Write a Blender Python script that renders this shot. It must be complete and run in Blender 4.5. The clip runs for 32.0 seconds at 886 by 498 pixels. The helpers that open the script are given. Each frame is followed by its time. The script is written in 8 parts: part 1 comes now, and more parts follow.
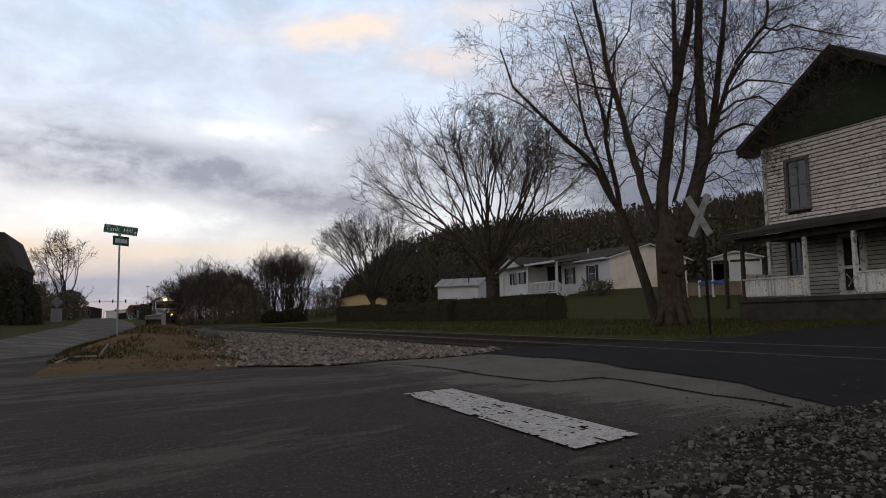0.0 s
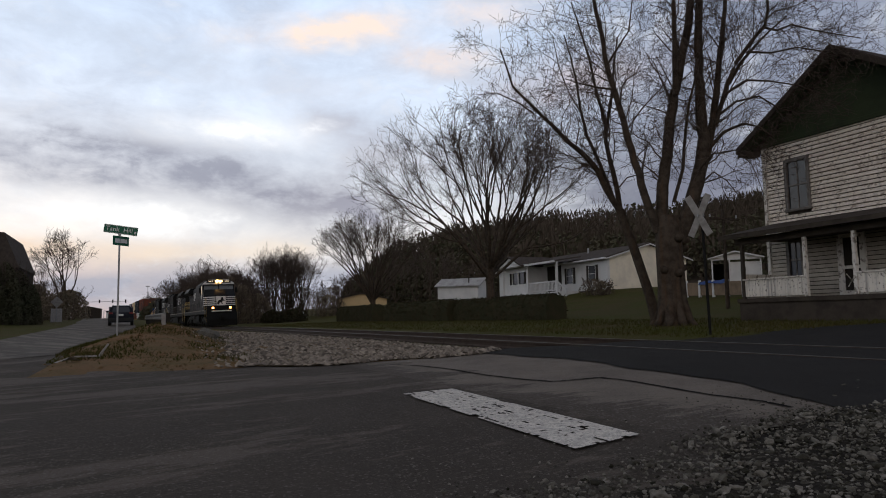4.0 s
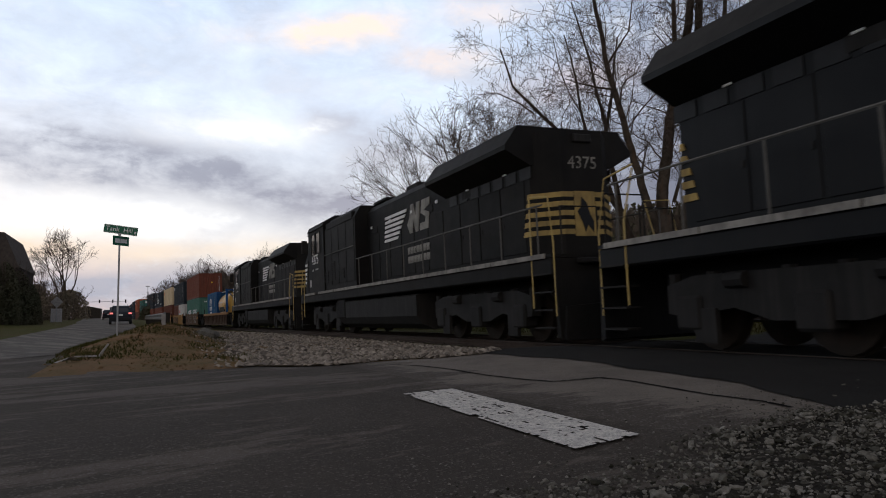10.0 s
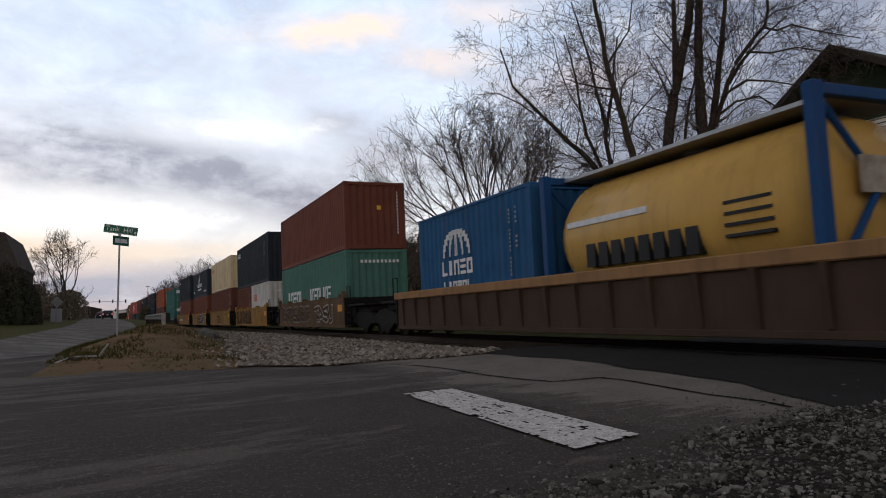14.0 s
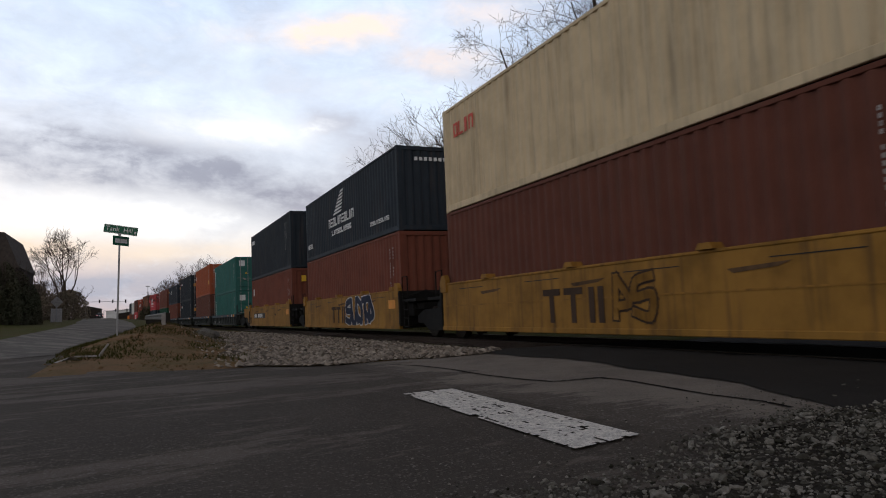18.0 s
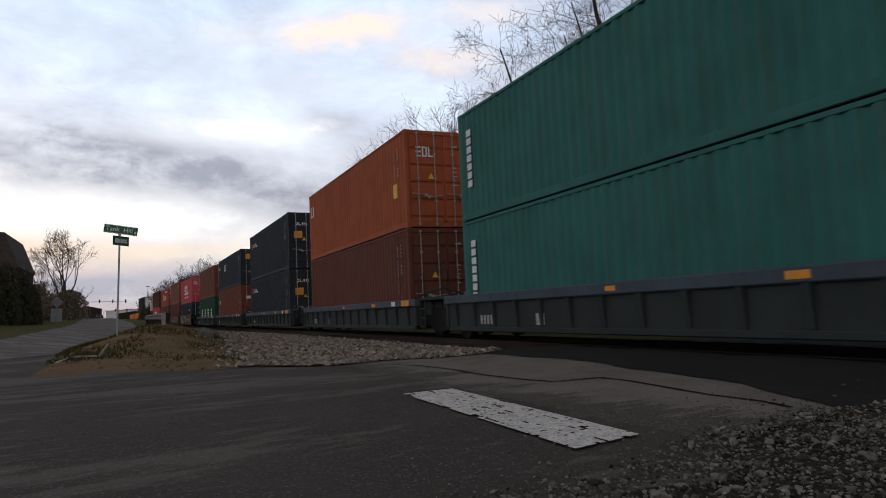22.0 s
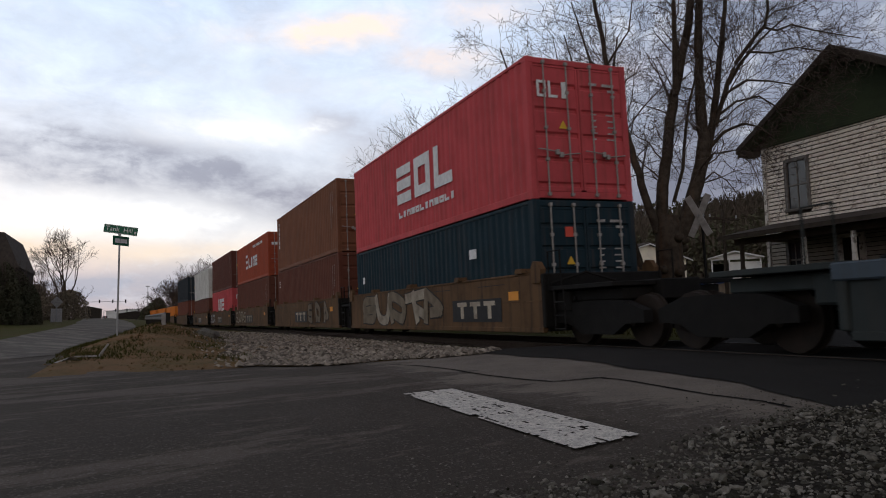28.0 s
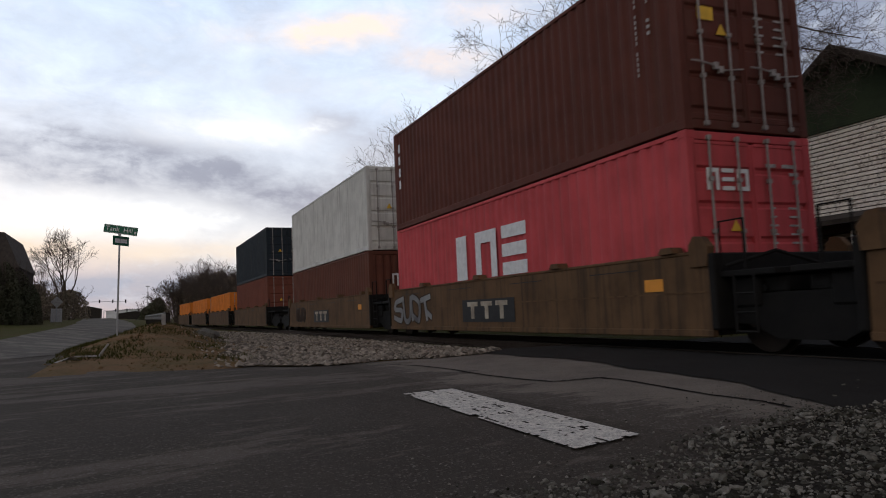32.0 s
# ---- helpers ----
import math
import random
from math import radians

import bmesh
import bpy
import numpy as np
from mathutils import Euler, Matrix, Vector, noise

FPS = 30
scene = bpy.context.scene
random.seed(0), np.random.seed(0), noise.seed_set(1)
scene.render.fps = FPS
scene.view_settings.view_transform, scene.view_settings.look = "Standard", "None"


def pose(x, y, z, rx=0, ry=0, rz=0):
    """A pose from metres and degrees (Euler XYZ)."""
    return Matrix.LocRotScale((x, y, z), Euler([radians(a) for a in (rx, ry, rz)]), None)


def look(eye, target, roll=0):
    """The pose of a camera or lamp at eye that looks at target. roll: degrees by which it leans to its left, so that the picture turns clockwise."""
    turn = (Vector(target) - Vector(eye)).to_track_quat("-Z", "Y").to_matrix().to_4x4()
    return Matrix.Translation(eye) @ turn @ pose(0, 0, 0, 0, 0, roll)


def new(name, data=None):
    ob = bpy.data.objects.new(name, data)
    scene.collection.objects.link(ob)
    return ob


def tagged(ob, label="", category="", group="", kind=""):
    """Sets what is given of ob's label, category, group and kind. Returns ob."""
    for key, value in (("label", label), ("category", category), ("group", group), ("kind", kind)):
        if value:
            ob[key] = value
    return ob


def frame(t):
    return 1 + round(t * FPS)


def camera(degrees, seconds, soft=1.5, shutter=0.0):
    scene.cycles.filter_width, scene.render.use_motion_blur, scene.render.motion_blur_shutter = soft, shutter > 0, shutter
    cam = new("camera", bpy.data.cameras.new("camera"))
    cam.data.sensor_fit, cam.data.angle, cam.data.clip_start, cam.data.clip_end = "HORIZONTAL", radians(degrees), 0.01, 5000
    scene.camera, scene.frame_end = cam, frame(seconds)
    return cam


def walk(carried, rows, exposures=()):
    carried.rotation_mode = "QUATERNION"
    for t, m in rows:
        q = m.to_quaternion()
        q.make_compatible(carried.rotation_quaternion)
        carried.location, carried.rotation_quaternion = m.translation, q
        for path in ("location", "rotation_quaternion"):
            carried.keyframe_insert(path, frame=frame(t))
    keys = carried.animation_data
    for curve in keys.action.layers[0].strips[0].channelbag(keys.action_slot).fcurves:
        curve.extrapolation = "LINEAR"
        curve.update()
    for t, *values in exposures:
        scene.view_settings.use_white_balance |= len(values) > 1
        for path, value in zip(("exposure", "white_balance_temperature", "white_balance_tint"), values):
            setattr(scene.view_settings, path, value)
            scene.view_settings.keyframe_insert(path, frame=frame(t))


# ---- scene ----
# ---- camera ----
EYE = (0.0, 0.0, 0.66)
TILT, TURN, LEAN = 5.569, 66.698, -0.991
cam = camera(64.453, 32.0, soft=1.0, shutter=0.12)
m_cam = pose(*EYE, 90 + TILT, 0, TURN) @ pose(0, 0, 0, 0, 0, LEAN)
walk(cam, [(0.0, m_cam), (32.0, m_cam)], exposures=[(0.0, 0.0), (7.5, 0.0), (10.0, 0.12), (32.0, 0.12)])

# ---- world and light ----
world = bpy.data.worlds.new("dusk_sky")
scene.world = world
world.use_nodes = True


def sky():
    nt = world.node_tree
    nt.nodes.clear()
    N = nt.nodes.new

    def m(op, a, b=None, c=None):
        n = N("ShaderNodeMath")
        n.operation = op
        for i, v in enumerate((a, b, c)):
            if v is None:
                continue
            if isinstance(v, (int, float)):
                n.inputs[i].default_value = v
            else:
                nt.links.new(v, n.inputs[i])
        return n.outputs[0]

    def mix(f, a, b):
        n = N("ShaderNodeMix")
        n.data_type = "RGBA"
        for s, v in ((n.inputs[0], f), (n.inputs[6], a), (n.inputs[7], b)):
            if isinstance(v, (tuple, list)):
                s.default_value = (*v, 1)
            elif isinstance(v, (int, float)):
                s.default_value = v
            else:
                nt.links.new(v, s)
        return n.outputs[2]

    def ramp(f, stops):
        n = N("ShaderNodeValToRGB")
        e = n.color_ramp.elements
        while len(e) < len(stops):
            e.new(0.5)
        for el, (p, col) in zip(e, stops):
            el.position, el.color = p, (*col, 1)
        nt.links.new(f, n.inputs[0])
        return n.outputs[0]

    tc = N("ShaderNodeTexCoord")
    sp = N("ShaderNodeSeparateXYZ")
    nt.links.new(tc.outputs["Generated"], sp.inputs[0])
    X, Y, Z = sp.outputs
    az = m("MULTIPLY", m("ARCTAN2", X, Y), 57.2958)
    el = m("MULTIPLY", m("ARCSINE", Z), 57.2958)

    def noise_tex(sx, sy, scale, detail, rough, w=0.0, dist=0.0):
        cv = N("ShaderNodeCombineXYZ")
        nt.links.new(m("MULTIPLY", az, sx), cv.inputs[0])
        nt.links.new(m("MULTIPLY", el, sy), cv.inputs[1])
        cv.inputs[2].default_value = w
        n = N("ShaderNodeTexNoise")
        n.inputs["Scale"].default_value = scale
        n.inputs["Detail"].default_value = detail
        n.inputs["Roughness"].default_value = rough
        n.inputs["Distortion"].default_value = dist
        nt.links.new(cv.outputs[0], n.inputs["Vector"])
        return n.outputs["Fac"]

    wob = m("SUBTRACT", noise_tex(0.24, 0.46, 1.0, 9, 0.60, 3.1, 0.15), 0.5)

    def blob(a0, e0, sa, se, tilt=0.0, soft=1.0):
        da = m("SUBTRACT", az, a0)
        de = m("SUBTRACT", m("SUBTRACT", el, e0), m("MULTIPLY", da, tilt))
        q = m("ADD", m("POWER", m("ABSOLUTE", m("DIVIDE", da, sa)), 2), m("POWER", m("ABSOLUTE", m("DIVIDE", de, se)), 2))
        q = m("MAXIMUM", m("ADD", q, m("MULTIPLY", wob, 4.4)), 0.0)
        return m("MINIMUM", m("EXPONENT", m("MULTIPLY", q, -soft)), 1.0)

    # clear dusk sky behind the clouds
    nish = N("ShaderNodeTexSky")
    nish.sky_type, nish.sun_disc = "NISHITA", False
    nish.sun_elevation, nish.sun_rotation = radians(4), radians(-100)
    nish.air_density, nish.dust_density = 1.0, 1.5
    ns = N("ShaderNodeVectorMath")
    ns.operation = "SCALE"
    nt.links.new(nish.outputs[0], ns.inputs[0])
    ns.inputs[3].default_value = 0.10
    base = ramp(m("DIVIDE", el, 90.0), SKY_RAMP)
    col = mix(0.06, base, ns.outputs[0])
    # darker and bluer away from the glow, on the far side of the hill
    east = m("SMOOTH_MIN", m("MAXIMUM", m("DIVIDE", m("ADD", az, 66.5), 21.0), 0.0), 1.0, 0.3)
    col = mix(m("MULTIPLY", east, EAST_MIX), col, EAST_COL)
    # pale low cloud behind the view, added unseen to light walls facing it
    opp = m("MULTIPLY", m("MINIMUM", m("MAXIMUM", m("DIVIDE", m("ADD", az, 15.0), 50.0), 0.0), 1.0), m("EXPONENT", m("MULTIPLY", m("POWER", m("DIVIDE", el, 26.0), 2), -1.0)))
    col = mix(m("MULTIPLY", opp, 0.85), col, (0.40, 0.40, 0.42))
    # broken cloud layer
    n1 = noise_tex(0.085, 0.19, 1.0, 8, 0.58, 1.7, 0.5)
    n2 = noise_tex(0.26, 0.48, 1.0, 8, 0.62, 5.2, 0.5)
    cl = m("ADD", m("MULTIPLY", n1, 0.68), m("MULTIPLY", n2, 0.32))
    cov = ramp(cl, [(0.42, (0, 0, 0)), (0.62, (1, 1, 1))])
    col = mix(m("MULTIPLY", cov, 0.45), col, CLOUD_GREY)
    lit = ramp(m("SUBTRACT", n2, m("MULTIPLY", n1, 0.25)), [(0.40, (0, 0, 0)), (0.58, (1, 1, 1))])
    col = mix(m("MULTIPLY", lit, 0.34), col, (0.98, 1.0, 1.04))
    for a0, e0, sa, se, tilt, c, f in SKY_CLOUDS:
        col = mix(m("MULTIPLY", blob(a0, e0, sa, se, tilt), f), col, c)
    bg = N("ShaderNodeBackground")
    nt.links.new(col, bg.inputs[0])
    bg.inputs[1].default_value = SKY_POWER
    out = N("ShaderNodeOutputWorld")
    nt.links.new(bg.outputs[0], out.inputs[0])


SKY_POWER = 1.07
SKY_RAMP = [(0.0, (0.33, 0.36, 0.45)), (0.04, (0.42, 0.46, 0.56)), (0.058, (0.74, 0.70, 0.68)), (0.09, (0.92, 0.94, 0.97)),
            (0.18, (0.80, 0.91, 1.08)), (0.27, (0.74, 0.89, 1.12)), (0.36, (0.33, 0.335, 0.36)), (0.5, (0.205, 0.175, 0.142)), (1.0, (0.150, 0.124, 0.094))]
EAST_COL, EAST_MIX = (0.15, 0.165, 0.24), 0.8
CLOUD_GREY = (0.36, 0.39, 0.48)
# azimuth, elevation, spread, tilt, colour, weight
SKY_CLOUDS = [
    (-93.5, 12.2, 8.0, 2.3, 0.0, (0.32, 0.335, 0.41), 0.85),
    (-86.0, 11.6, 5.0, 2.0, -0.05, (0.31, 0.325, 0.40), 0.85),
    (-80.5, 9.4, 5.5, 2.0, -0.06, (0.30, 0.31, 0.385), 0.95),
    (-75.0, 9.0, 4.5, 2.0, 0.0, (0.31, 0.31, 0.38), 0.9),
    (-74.5, 15.2, 5.0, 1.4, -0.10, (0.42, 0.44, 0.53), 0.85),
    (-70.0, 12.8, 5.0, 1.3, 0.0, (0.52, 0.52, 0.58), 0.7),
    (-92.0, 20.5, 9.0, 1.6, -0.12, (0.58, 0.65, 0.77), 0.7),
    (-79.0, 18.4, 6.0, 1.3, -0.05, (0.66, 0.70, 0.80), 0.5),
    (-90.0, 7.8, 9.0, 1.6, 0.0, (1.0, 1.0, 1.0), 0.85),
    (-83.0, 14.8, 7.0, 1.2, 0.03, (1.0, 1.02, 1.06), 0.8),
    (-96.0, 5.3, 7.0, 0.7, 0.0, (0.88, 0.68, 0.50), 0.65),
    (-86.0, 5.4, 6.0, 0.6, 0.0, (0.90, 0.76, 0.62), 0.5),
    (-80.0, 5.8, 3.0, 0.7, 0.0, (0.92, 0.80, 0.66), 0.5),
    (-75.5, 22.7, 6.5, 1.2, 0.10, (1.0, 0.82, 0.70), 0.9),
    (-66.5, 20.6, 3.5, 1.2, 0.0, (0.90, 0.76, 0.70), 0.7),
    (-62.5, 24.0, 3.5, 1.2, 0.0, (0.92, 0.80, 0.76), 0.6),
    (-56.0, 18.5, 6.0, 1.6, 0.1, (0.62, 0.52, 0.52), 0.55),
    (-50.0, 10.0, 9.0, 4.5, 0.0, (0.15, 0.16, 0.215), 0.8),
    (-89.5, 2.5, 12.0, 0.9, 0.0, (0.36, 0.39, 0.48), 0.7),
]
sky()

sun_data = bpy.data.lights.new("sun", "SUN")
sun_data.energy, sun_data.angle, sun_data.color = 0.34, radians(50), (1.0, 0.82, 0.63)
sun = new("sun", sun_data)
sun.matrix_world = look((0, 0, 0), (-0.80, 0.50, -0.27))

# ---- mesh building ----


class Geo:
    """Collects the faces of one mesh."""

    def __init__(self):
        self.v, self.f = [], []

    def add(self, verts, faces):
        o = len(self.v)
        self.v.extend(tuple(p) for p in verts)
        self.f.extend(tuple(i + o for i in q) for q in faces)
        return self

    def box(self, x0, x1, y0, y1, z0, z1, b=0.0):
        if b <= 0:
            vs = [(x, y, z) for x in (x0, x1) for y in (y0, y1) for z in (z0, z1)]
            return self.add(vs, [(0, 1, 3, 2), (4, 6, 7, 5), (0, 4, 5, 1), (2, 3, 7, 6), (0, 2, 6, 4), (1, 5, 7, 3)])
        vs = []
        for x, dx in ((x0, b), (x1, -b)):
            for y, dy in ((y0, b), (y1, -b)):
                for z, dz in ((z0, b), (z1, -b)):
                    vs += [(x, y + dy, z + dz), (x + dx, y, z + dz), (x + dx, y + dy, z)]
        V = lambda i, j, k, a: ((i * 2 + j) * 2 + k) * 3 + a
        fs = []
        for i in (0, 1):
            q = [V(i, 0, 0, 0), V(i, 0, 1, 0), V(i, 1, 1, 0), V(i, 1, 0, 0)]
            fs.append(tuple(q if i == 0 else q[::-1]))
            q = [V(0, i, 0, 1), V(1, i, 0, 1), V(1, i, 1, 1), V(0, i, 1, 1)]
            fs.append(tuple(q if i == 0 else q[::-1]))
            q = [V(0, 0, i, 2), V(0, 1, i, 2), V(1, 1, i, 2), V(1, 0, i, 2)]
            fs.append(tuple(q if i == 0 else q[::-1]))
        for i in (0, 1):
            for j in (0, 1):
                fs.append((V(i, j, 0, 0), V(i, j, 1, 0), V(i, j, 1, 1), V(i, j, 0, 1)))
                fs.append((V(i, 0, j, 0), V(i, 1, j, 0), V(i, 1, j, 2), V(i, 0, j, 2)))
                fs.append((V(0, i, j, 1), V(1, i, j, 1), V(1, i, j, 2), V(0, i, j, 2)))
                for k in (0, 1):
                    fs.append((V(i, j, k, 0), V(i, j, k, 1), V(i, j, k, 2)))
        return self.add(vs, fs)

    def prism(self, poly, a, b, axis="y"):
        """A closed polygon drawn out between a and b along an axis. The polygon's points are (x, z), (x, y) or (y, z)."""
        n = len(poly)
        put = {"y": lambda p, t: (p[0], t, p[1]), "z": lambda p, t: (p[0], p[1], t), "x": lambda p, t: (t, p[0], p[1])}[axis]
        vs = [put(p, a) for p in poly] + [put(p, b) for p in poly]
        fs = [tuple(range(n)), tuple(range(2 * n - 1, n - 1, -1))] + [(i, (i + 1) % n, n + (i + 1) % n, n + i) for i in range(n)]
        return self.add(vs, fs)

    def tube(self, pts, radii, sides=6, caps=True):
        pts = [Vector(p) for p in pts]
        if isinstance(radii, (int, float)):
            radii = [radii] * len(pts)
        vs, n = [], sides
        for i, p in enumerate(pts):
            d = (pts[min(i + 1, len(pts) - 1)] - pts[max(i - 1, 0)]).normalized()
            a = d.cross(Vector((0, 0, 1)) if abs(d.z) < 0.9 else Vector((1, 0, 0))).normalized()
            b = d.cross(a)
            vs += [p + (a * math.cos(2 * math.pi * k / n) + b * math.sin(2 * math.pi * k / n)) * radii[i] for k in range(n)]
        fs = [(i * n + k, i * n + (k + 1) % n, (i + 1) * n + (k + 1) % n, (i + 1) * n + k) for i in range(len(pts) - 1) for k in range(n)]
        if caps:
            fs += [tuple(range(n)), tuple(range(len(vs) - 1, len(vs) - n - 1, -1))]
        return self.add(vs, fs)

    def grid(self, xs, ys, fz):
        n = len(ys)
        vs = [(x, y, fz(x, y)) for x in xs for y in ys]
        return self.add(vs, [(i * n + j, (i + 1) * n + j, (i + 1) * n + j + 1, i * n + j + 1) for i in range(len(xs) - 1) for j in range(n - 1)])

    def moved(self, m):
        self.v = [tuple(m @ Vector(p)) for p in self.v]
        return self

    def mesh(self, name, material, smooth=False):
        me = bpy.data.meshes.new(name)
        me.from_pydata(self.v, [], self.f)
        bm = bmesh.new()
        bm.from_mesh(me)
        if len(bm.faces) < 20000:
            bmesh.ops.recalc_face_normals(bm, faces=bm.faces)
        bm.to_mesh(me)
        bm.free()
        me.materials.append(material)
        if smooth:
            me.shade_smooth()
        return me


def part(name, geo, material, parent=None, label="", smooth=False, at=None):
    """One mesh object under a thing or a part."""
    data = geo if isinstance(geo, bpy.types.Mesh) else geo.mesh(name, material, smooth)
    ob = new(name, data)
    if at is not None:
        ob.matrix_basis = at
    ob.parent = parent
    if label:
        ob["label"] = label
    return ob


def thing(name, label, category, group="", m=None, kind=""):
    ob = new(name)
    ob.empty_display_size = 0.2
    if m is not None:
        ob.matrix_basis = m
    return tagged(ob, label, category, group, kind)


def letters(text, size, material, parent, m, label="", depth=0.004, align="CENTER"):
    cu = bpy.data.curves.new("lettering", "FONT")
    cu.body, cu.size, cu.extrude, cu.align_x, cu.align_y = text, size, depth, align, "CENTER"
    cu.materials.append(material)
    ob = new("lettering", cu)
    ob.matrix_basis = m
    ob.parent = parent
    if label:
        ob["label"] = label
    return ob


# ---- materials ----


def ragged(angle, size, amount, edge, tc, ntex, rampf, N, L):
    """Where an old surface is worn through: patches a few metres long, broken by fine streaks; edge: a line in y where it begins."""
    def m(op, a, b):
        n = N("ShaderNodeMath")
        n.operation = op
        for i, v in enumerate((a, b)):
            if isinstance(v, (int, float)):
                n.inputs[i].default_value = v
            else:
                L(v, n.inputs[i])
        return n.outputs[0]

    def drawn(k):
        mp = N("ShaderNodeMapping")
        mp.vector_type = "TEXTURE"
        mp.inputs["Rotation"].default_value = (0, 0, radians(angle))
        mp.inputs["Scale"].default_value = tuple(q * k for q in size)
        L(tc.outputs["Object"], mp.inputs["Vector"])
        return mp.outputs[0]

    big = ntex(1.0, 3, 0.5, drawn(1.0))
    streaks = ntex(1.0, 11, 0.74, drawn(0.22))
    f = m("ADD", m("MULTIPLY", big, 0.5), m("MULTIPLY", streaks, 0.5))
    if edge:
        sp = N("ShaderNodeSeparateXYZ")
        L(tc.outputs["Object"], sp.inputs[0])
        line = m("SUBTRACT", m("ADD", sp.outputs[1], m("MULTIPLY", sp.outputs[0], edge[1])), edge[0])
        f = m("SUBTRACT", m("ADD", f, 0.06), m("MULTIPLY", line, 0.20))
    return m("MULTIPLY", rampf(f, 0.505, 0.545), amount)


def mat(name, col, rough=0.6, metal=0.0, col2=None, scale=3.0, amount=0.6, bump=0.0, bscale=40.0, streak=0.0, spread=(0.4, 0.65), fine=0.0, dirt=None, spec=0.22, rnd=0.0, bands=None, speck=None, island=None, shift=False, worn=None):
    """Principled surface: a second colour in patches, vertical streaks of dirt, fine grain and relief."""
    ma = bpy.data.materials.new(name)
    ma.use_nodes = True
    nt = ma.node_tree
    bs = nt.nodes["Principled BSDF"]
    N = nt.nodes.new
    L = nt.links.new
    tc = N("ShaderNodeTexCoord")
    place = tc.outputs["Object"]
    if shift:
        info, va = N("ShaderNodeObjectInfo"), N("ShaderNodeVectorMath")
        va.operation = "MULTIPLY_ADD"
        L(info.outputs["Random"], va.inputs[0])
        va.inputs[1].default_value = (53, 31, 17)
        L(place, va.inputs[2])
        place = va.outputs[0]
    bs.inputs["Roughness"].default_value, bs.inputs["Metallic"].default_value = rough, metal
    bs.inputs["Specular IOR Level"].default_value = spec
    col2 = col2 or tuple(c * 0.7 for c in col)

    def ntex(sc, det=5, rg=0.6, vec=None):
        n = N("ShaderNodeTexNoise")
        n.inputs["Scale"].default_value, n.inputs["Detail"].default_value, n.inputs["Roughness"].default_value = sc, det, rg
        L(vec or place, n.inputs["Vector"])
        return n.outputs["Fac"]

    def rampf(f, a, b):
        n = N("ShaderNodeMapRange")
        n.inputs[1].default_value, n.inputs[2].default_value = a, b
        L(f, n.inputs[0])
        return n.outputs[0]

    def mul(f, k):
        n = N("ShaderNodeMath")
        n.operation = "MULTIPLY"
        L(f, n.inputs[0])
        n.inputs[1].default_value = k
        return n.outputs[0]

    def mixc(f, a, b):
        n = N("ShaderNodeMix")
        n.data_type = "RGBA"
        for s, v in ((n.inputs[0], f), (n.inputs[6], a), (n.inputs[7], b)):
            if isinstance(v, tuple):
                s.default_value = (*v, 1)
            else:
                L(v, s)
        return n.outputs[2]

    c = mixc(mul(rampf(ntex(scale), *spread), amount), tuple(col), tuple(col2))
    if streak:
        mp = N("ShaderNodeMapping")
        mp.inputs["Scale"].default_value = (7, 7, 0.35)
        L(place, mp.inputs["Vector"])
        s = rampf(ntex(1.0, 4, 0.65, mp.outputs[0]), 0.5, 0.75)
        c = mixc(mul(s, streak), c, tuple(dirt or (0.05, 0.045, 0.04)))
    if bands:
        mp = N("ShaderNodeMapping")
        mp.vector_type = "TEXTURE"
        mp.inputs["Rotation"].default_value = (0, 0, radians(bands[0]))
        mp.inputs["Scale"].default_value = bands[1]
        L(place, mp.inputs["Vector"])
        s = rampf(ntex(1.0, 10, 0.74, mp.outputs[0]), 0.54, 0.60)
        c = mixc(mul(s, bands[2]), c, tuple(bands[3]))
    if worn:
        c = mixc(ragged(*worn[:4], tc, ntex, rampf, N, L), c, tuple(worn[4]))
    if fine:
        f = ntex(bscale * 2.2, 3, 0.7)
        c = mixc(mul(rampf(f, 0.35, 0.7), fine), c, tuple(min(1, k * 1.9 + 0.01) for k in col))
    if speck:
        vo = N("ShaderNodeTexVoronoi")
        vo.inputs["Scale"].default_value = speck[0]
        L(place, vo.inputs["Vector"])
        sp = N("ShaderNodeSeparateColor")
        L(vo.outputs["Color"], sp.inputs[0])
        c = mixc(mul(rampf(sp.outputs[0], speck[1], 1.0), speck[2]), c, tuple(speck[3]))
        c = mixc(mul(rampf(sp.outputs[1], speck[1], 1.0), speck[2]), c, tuple(0.4 * k for k in col))
    if island:
        ge = N("ShaderNodeNewGeometry")
        c = mixc(mul(rampf(ge.outputs["Random Per Island"], island[0], 1.0), island[1]), c, tuple(island[2]))
    if rnd:
        oi = N("ShaderNodeObjectInfo")
        c = mixc(mul(oi.outputs["Random"], rnd), c, tuple(dirt or col2))
    L(c, bs.inputs["Base Color"])
    if bump:
        b = N("ShaderNodeBump")
        b.inputs["Strength"].default_value, b.inputs["Distance"].default_value = bump, 0.02
        L(ntex(bscale, 4, 0.65), b.inputs["Height"])
        L(b.outputs[0], bs.inputs["Normal"])
    rr = N("ShaderNodeMapRange")
    rr.inputs[3].default_value, rr.inputs[4].default_value = max(0.05, rough - 0.12), min(1, rough + 0.12)
    L(ntex(scale * 3.1), rr.inputs[0])
    L(rr.outputs[0], bs.inputs["Roughness"])
    return ma


def glow(name, col, power):
    ma = bpy.data.materials.new(name)
    ma.use_nodes = True
    bs = ma.node_tree.nodes["Principled BSDF"]
    bs.inputs["Base Color"].default_value = (0.8, 0.8, 0.8, 1)
    bs.inputs["Emission Color"].default_value = (*col, 1)
    bs.inputs["Emission Strength"].default_value = power
    return ma


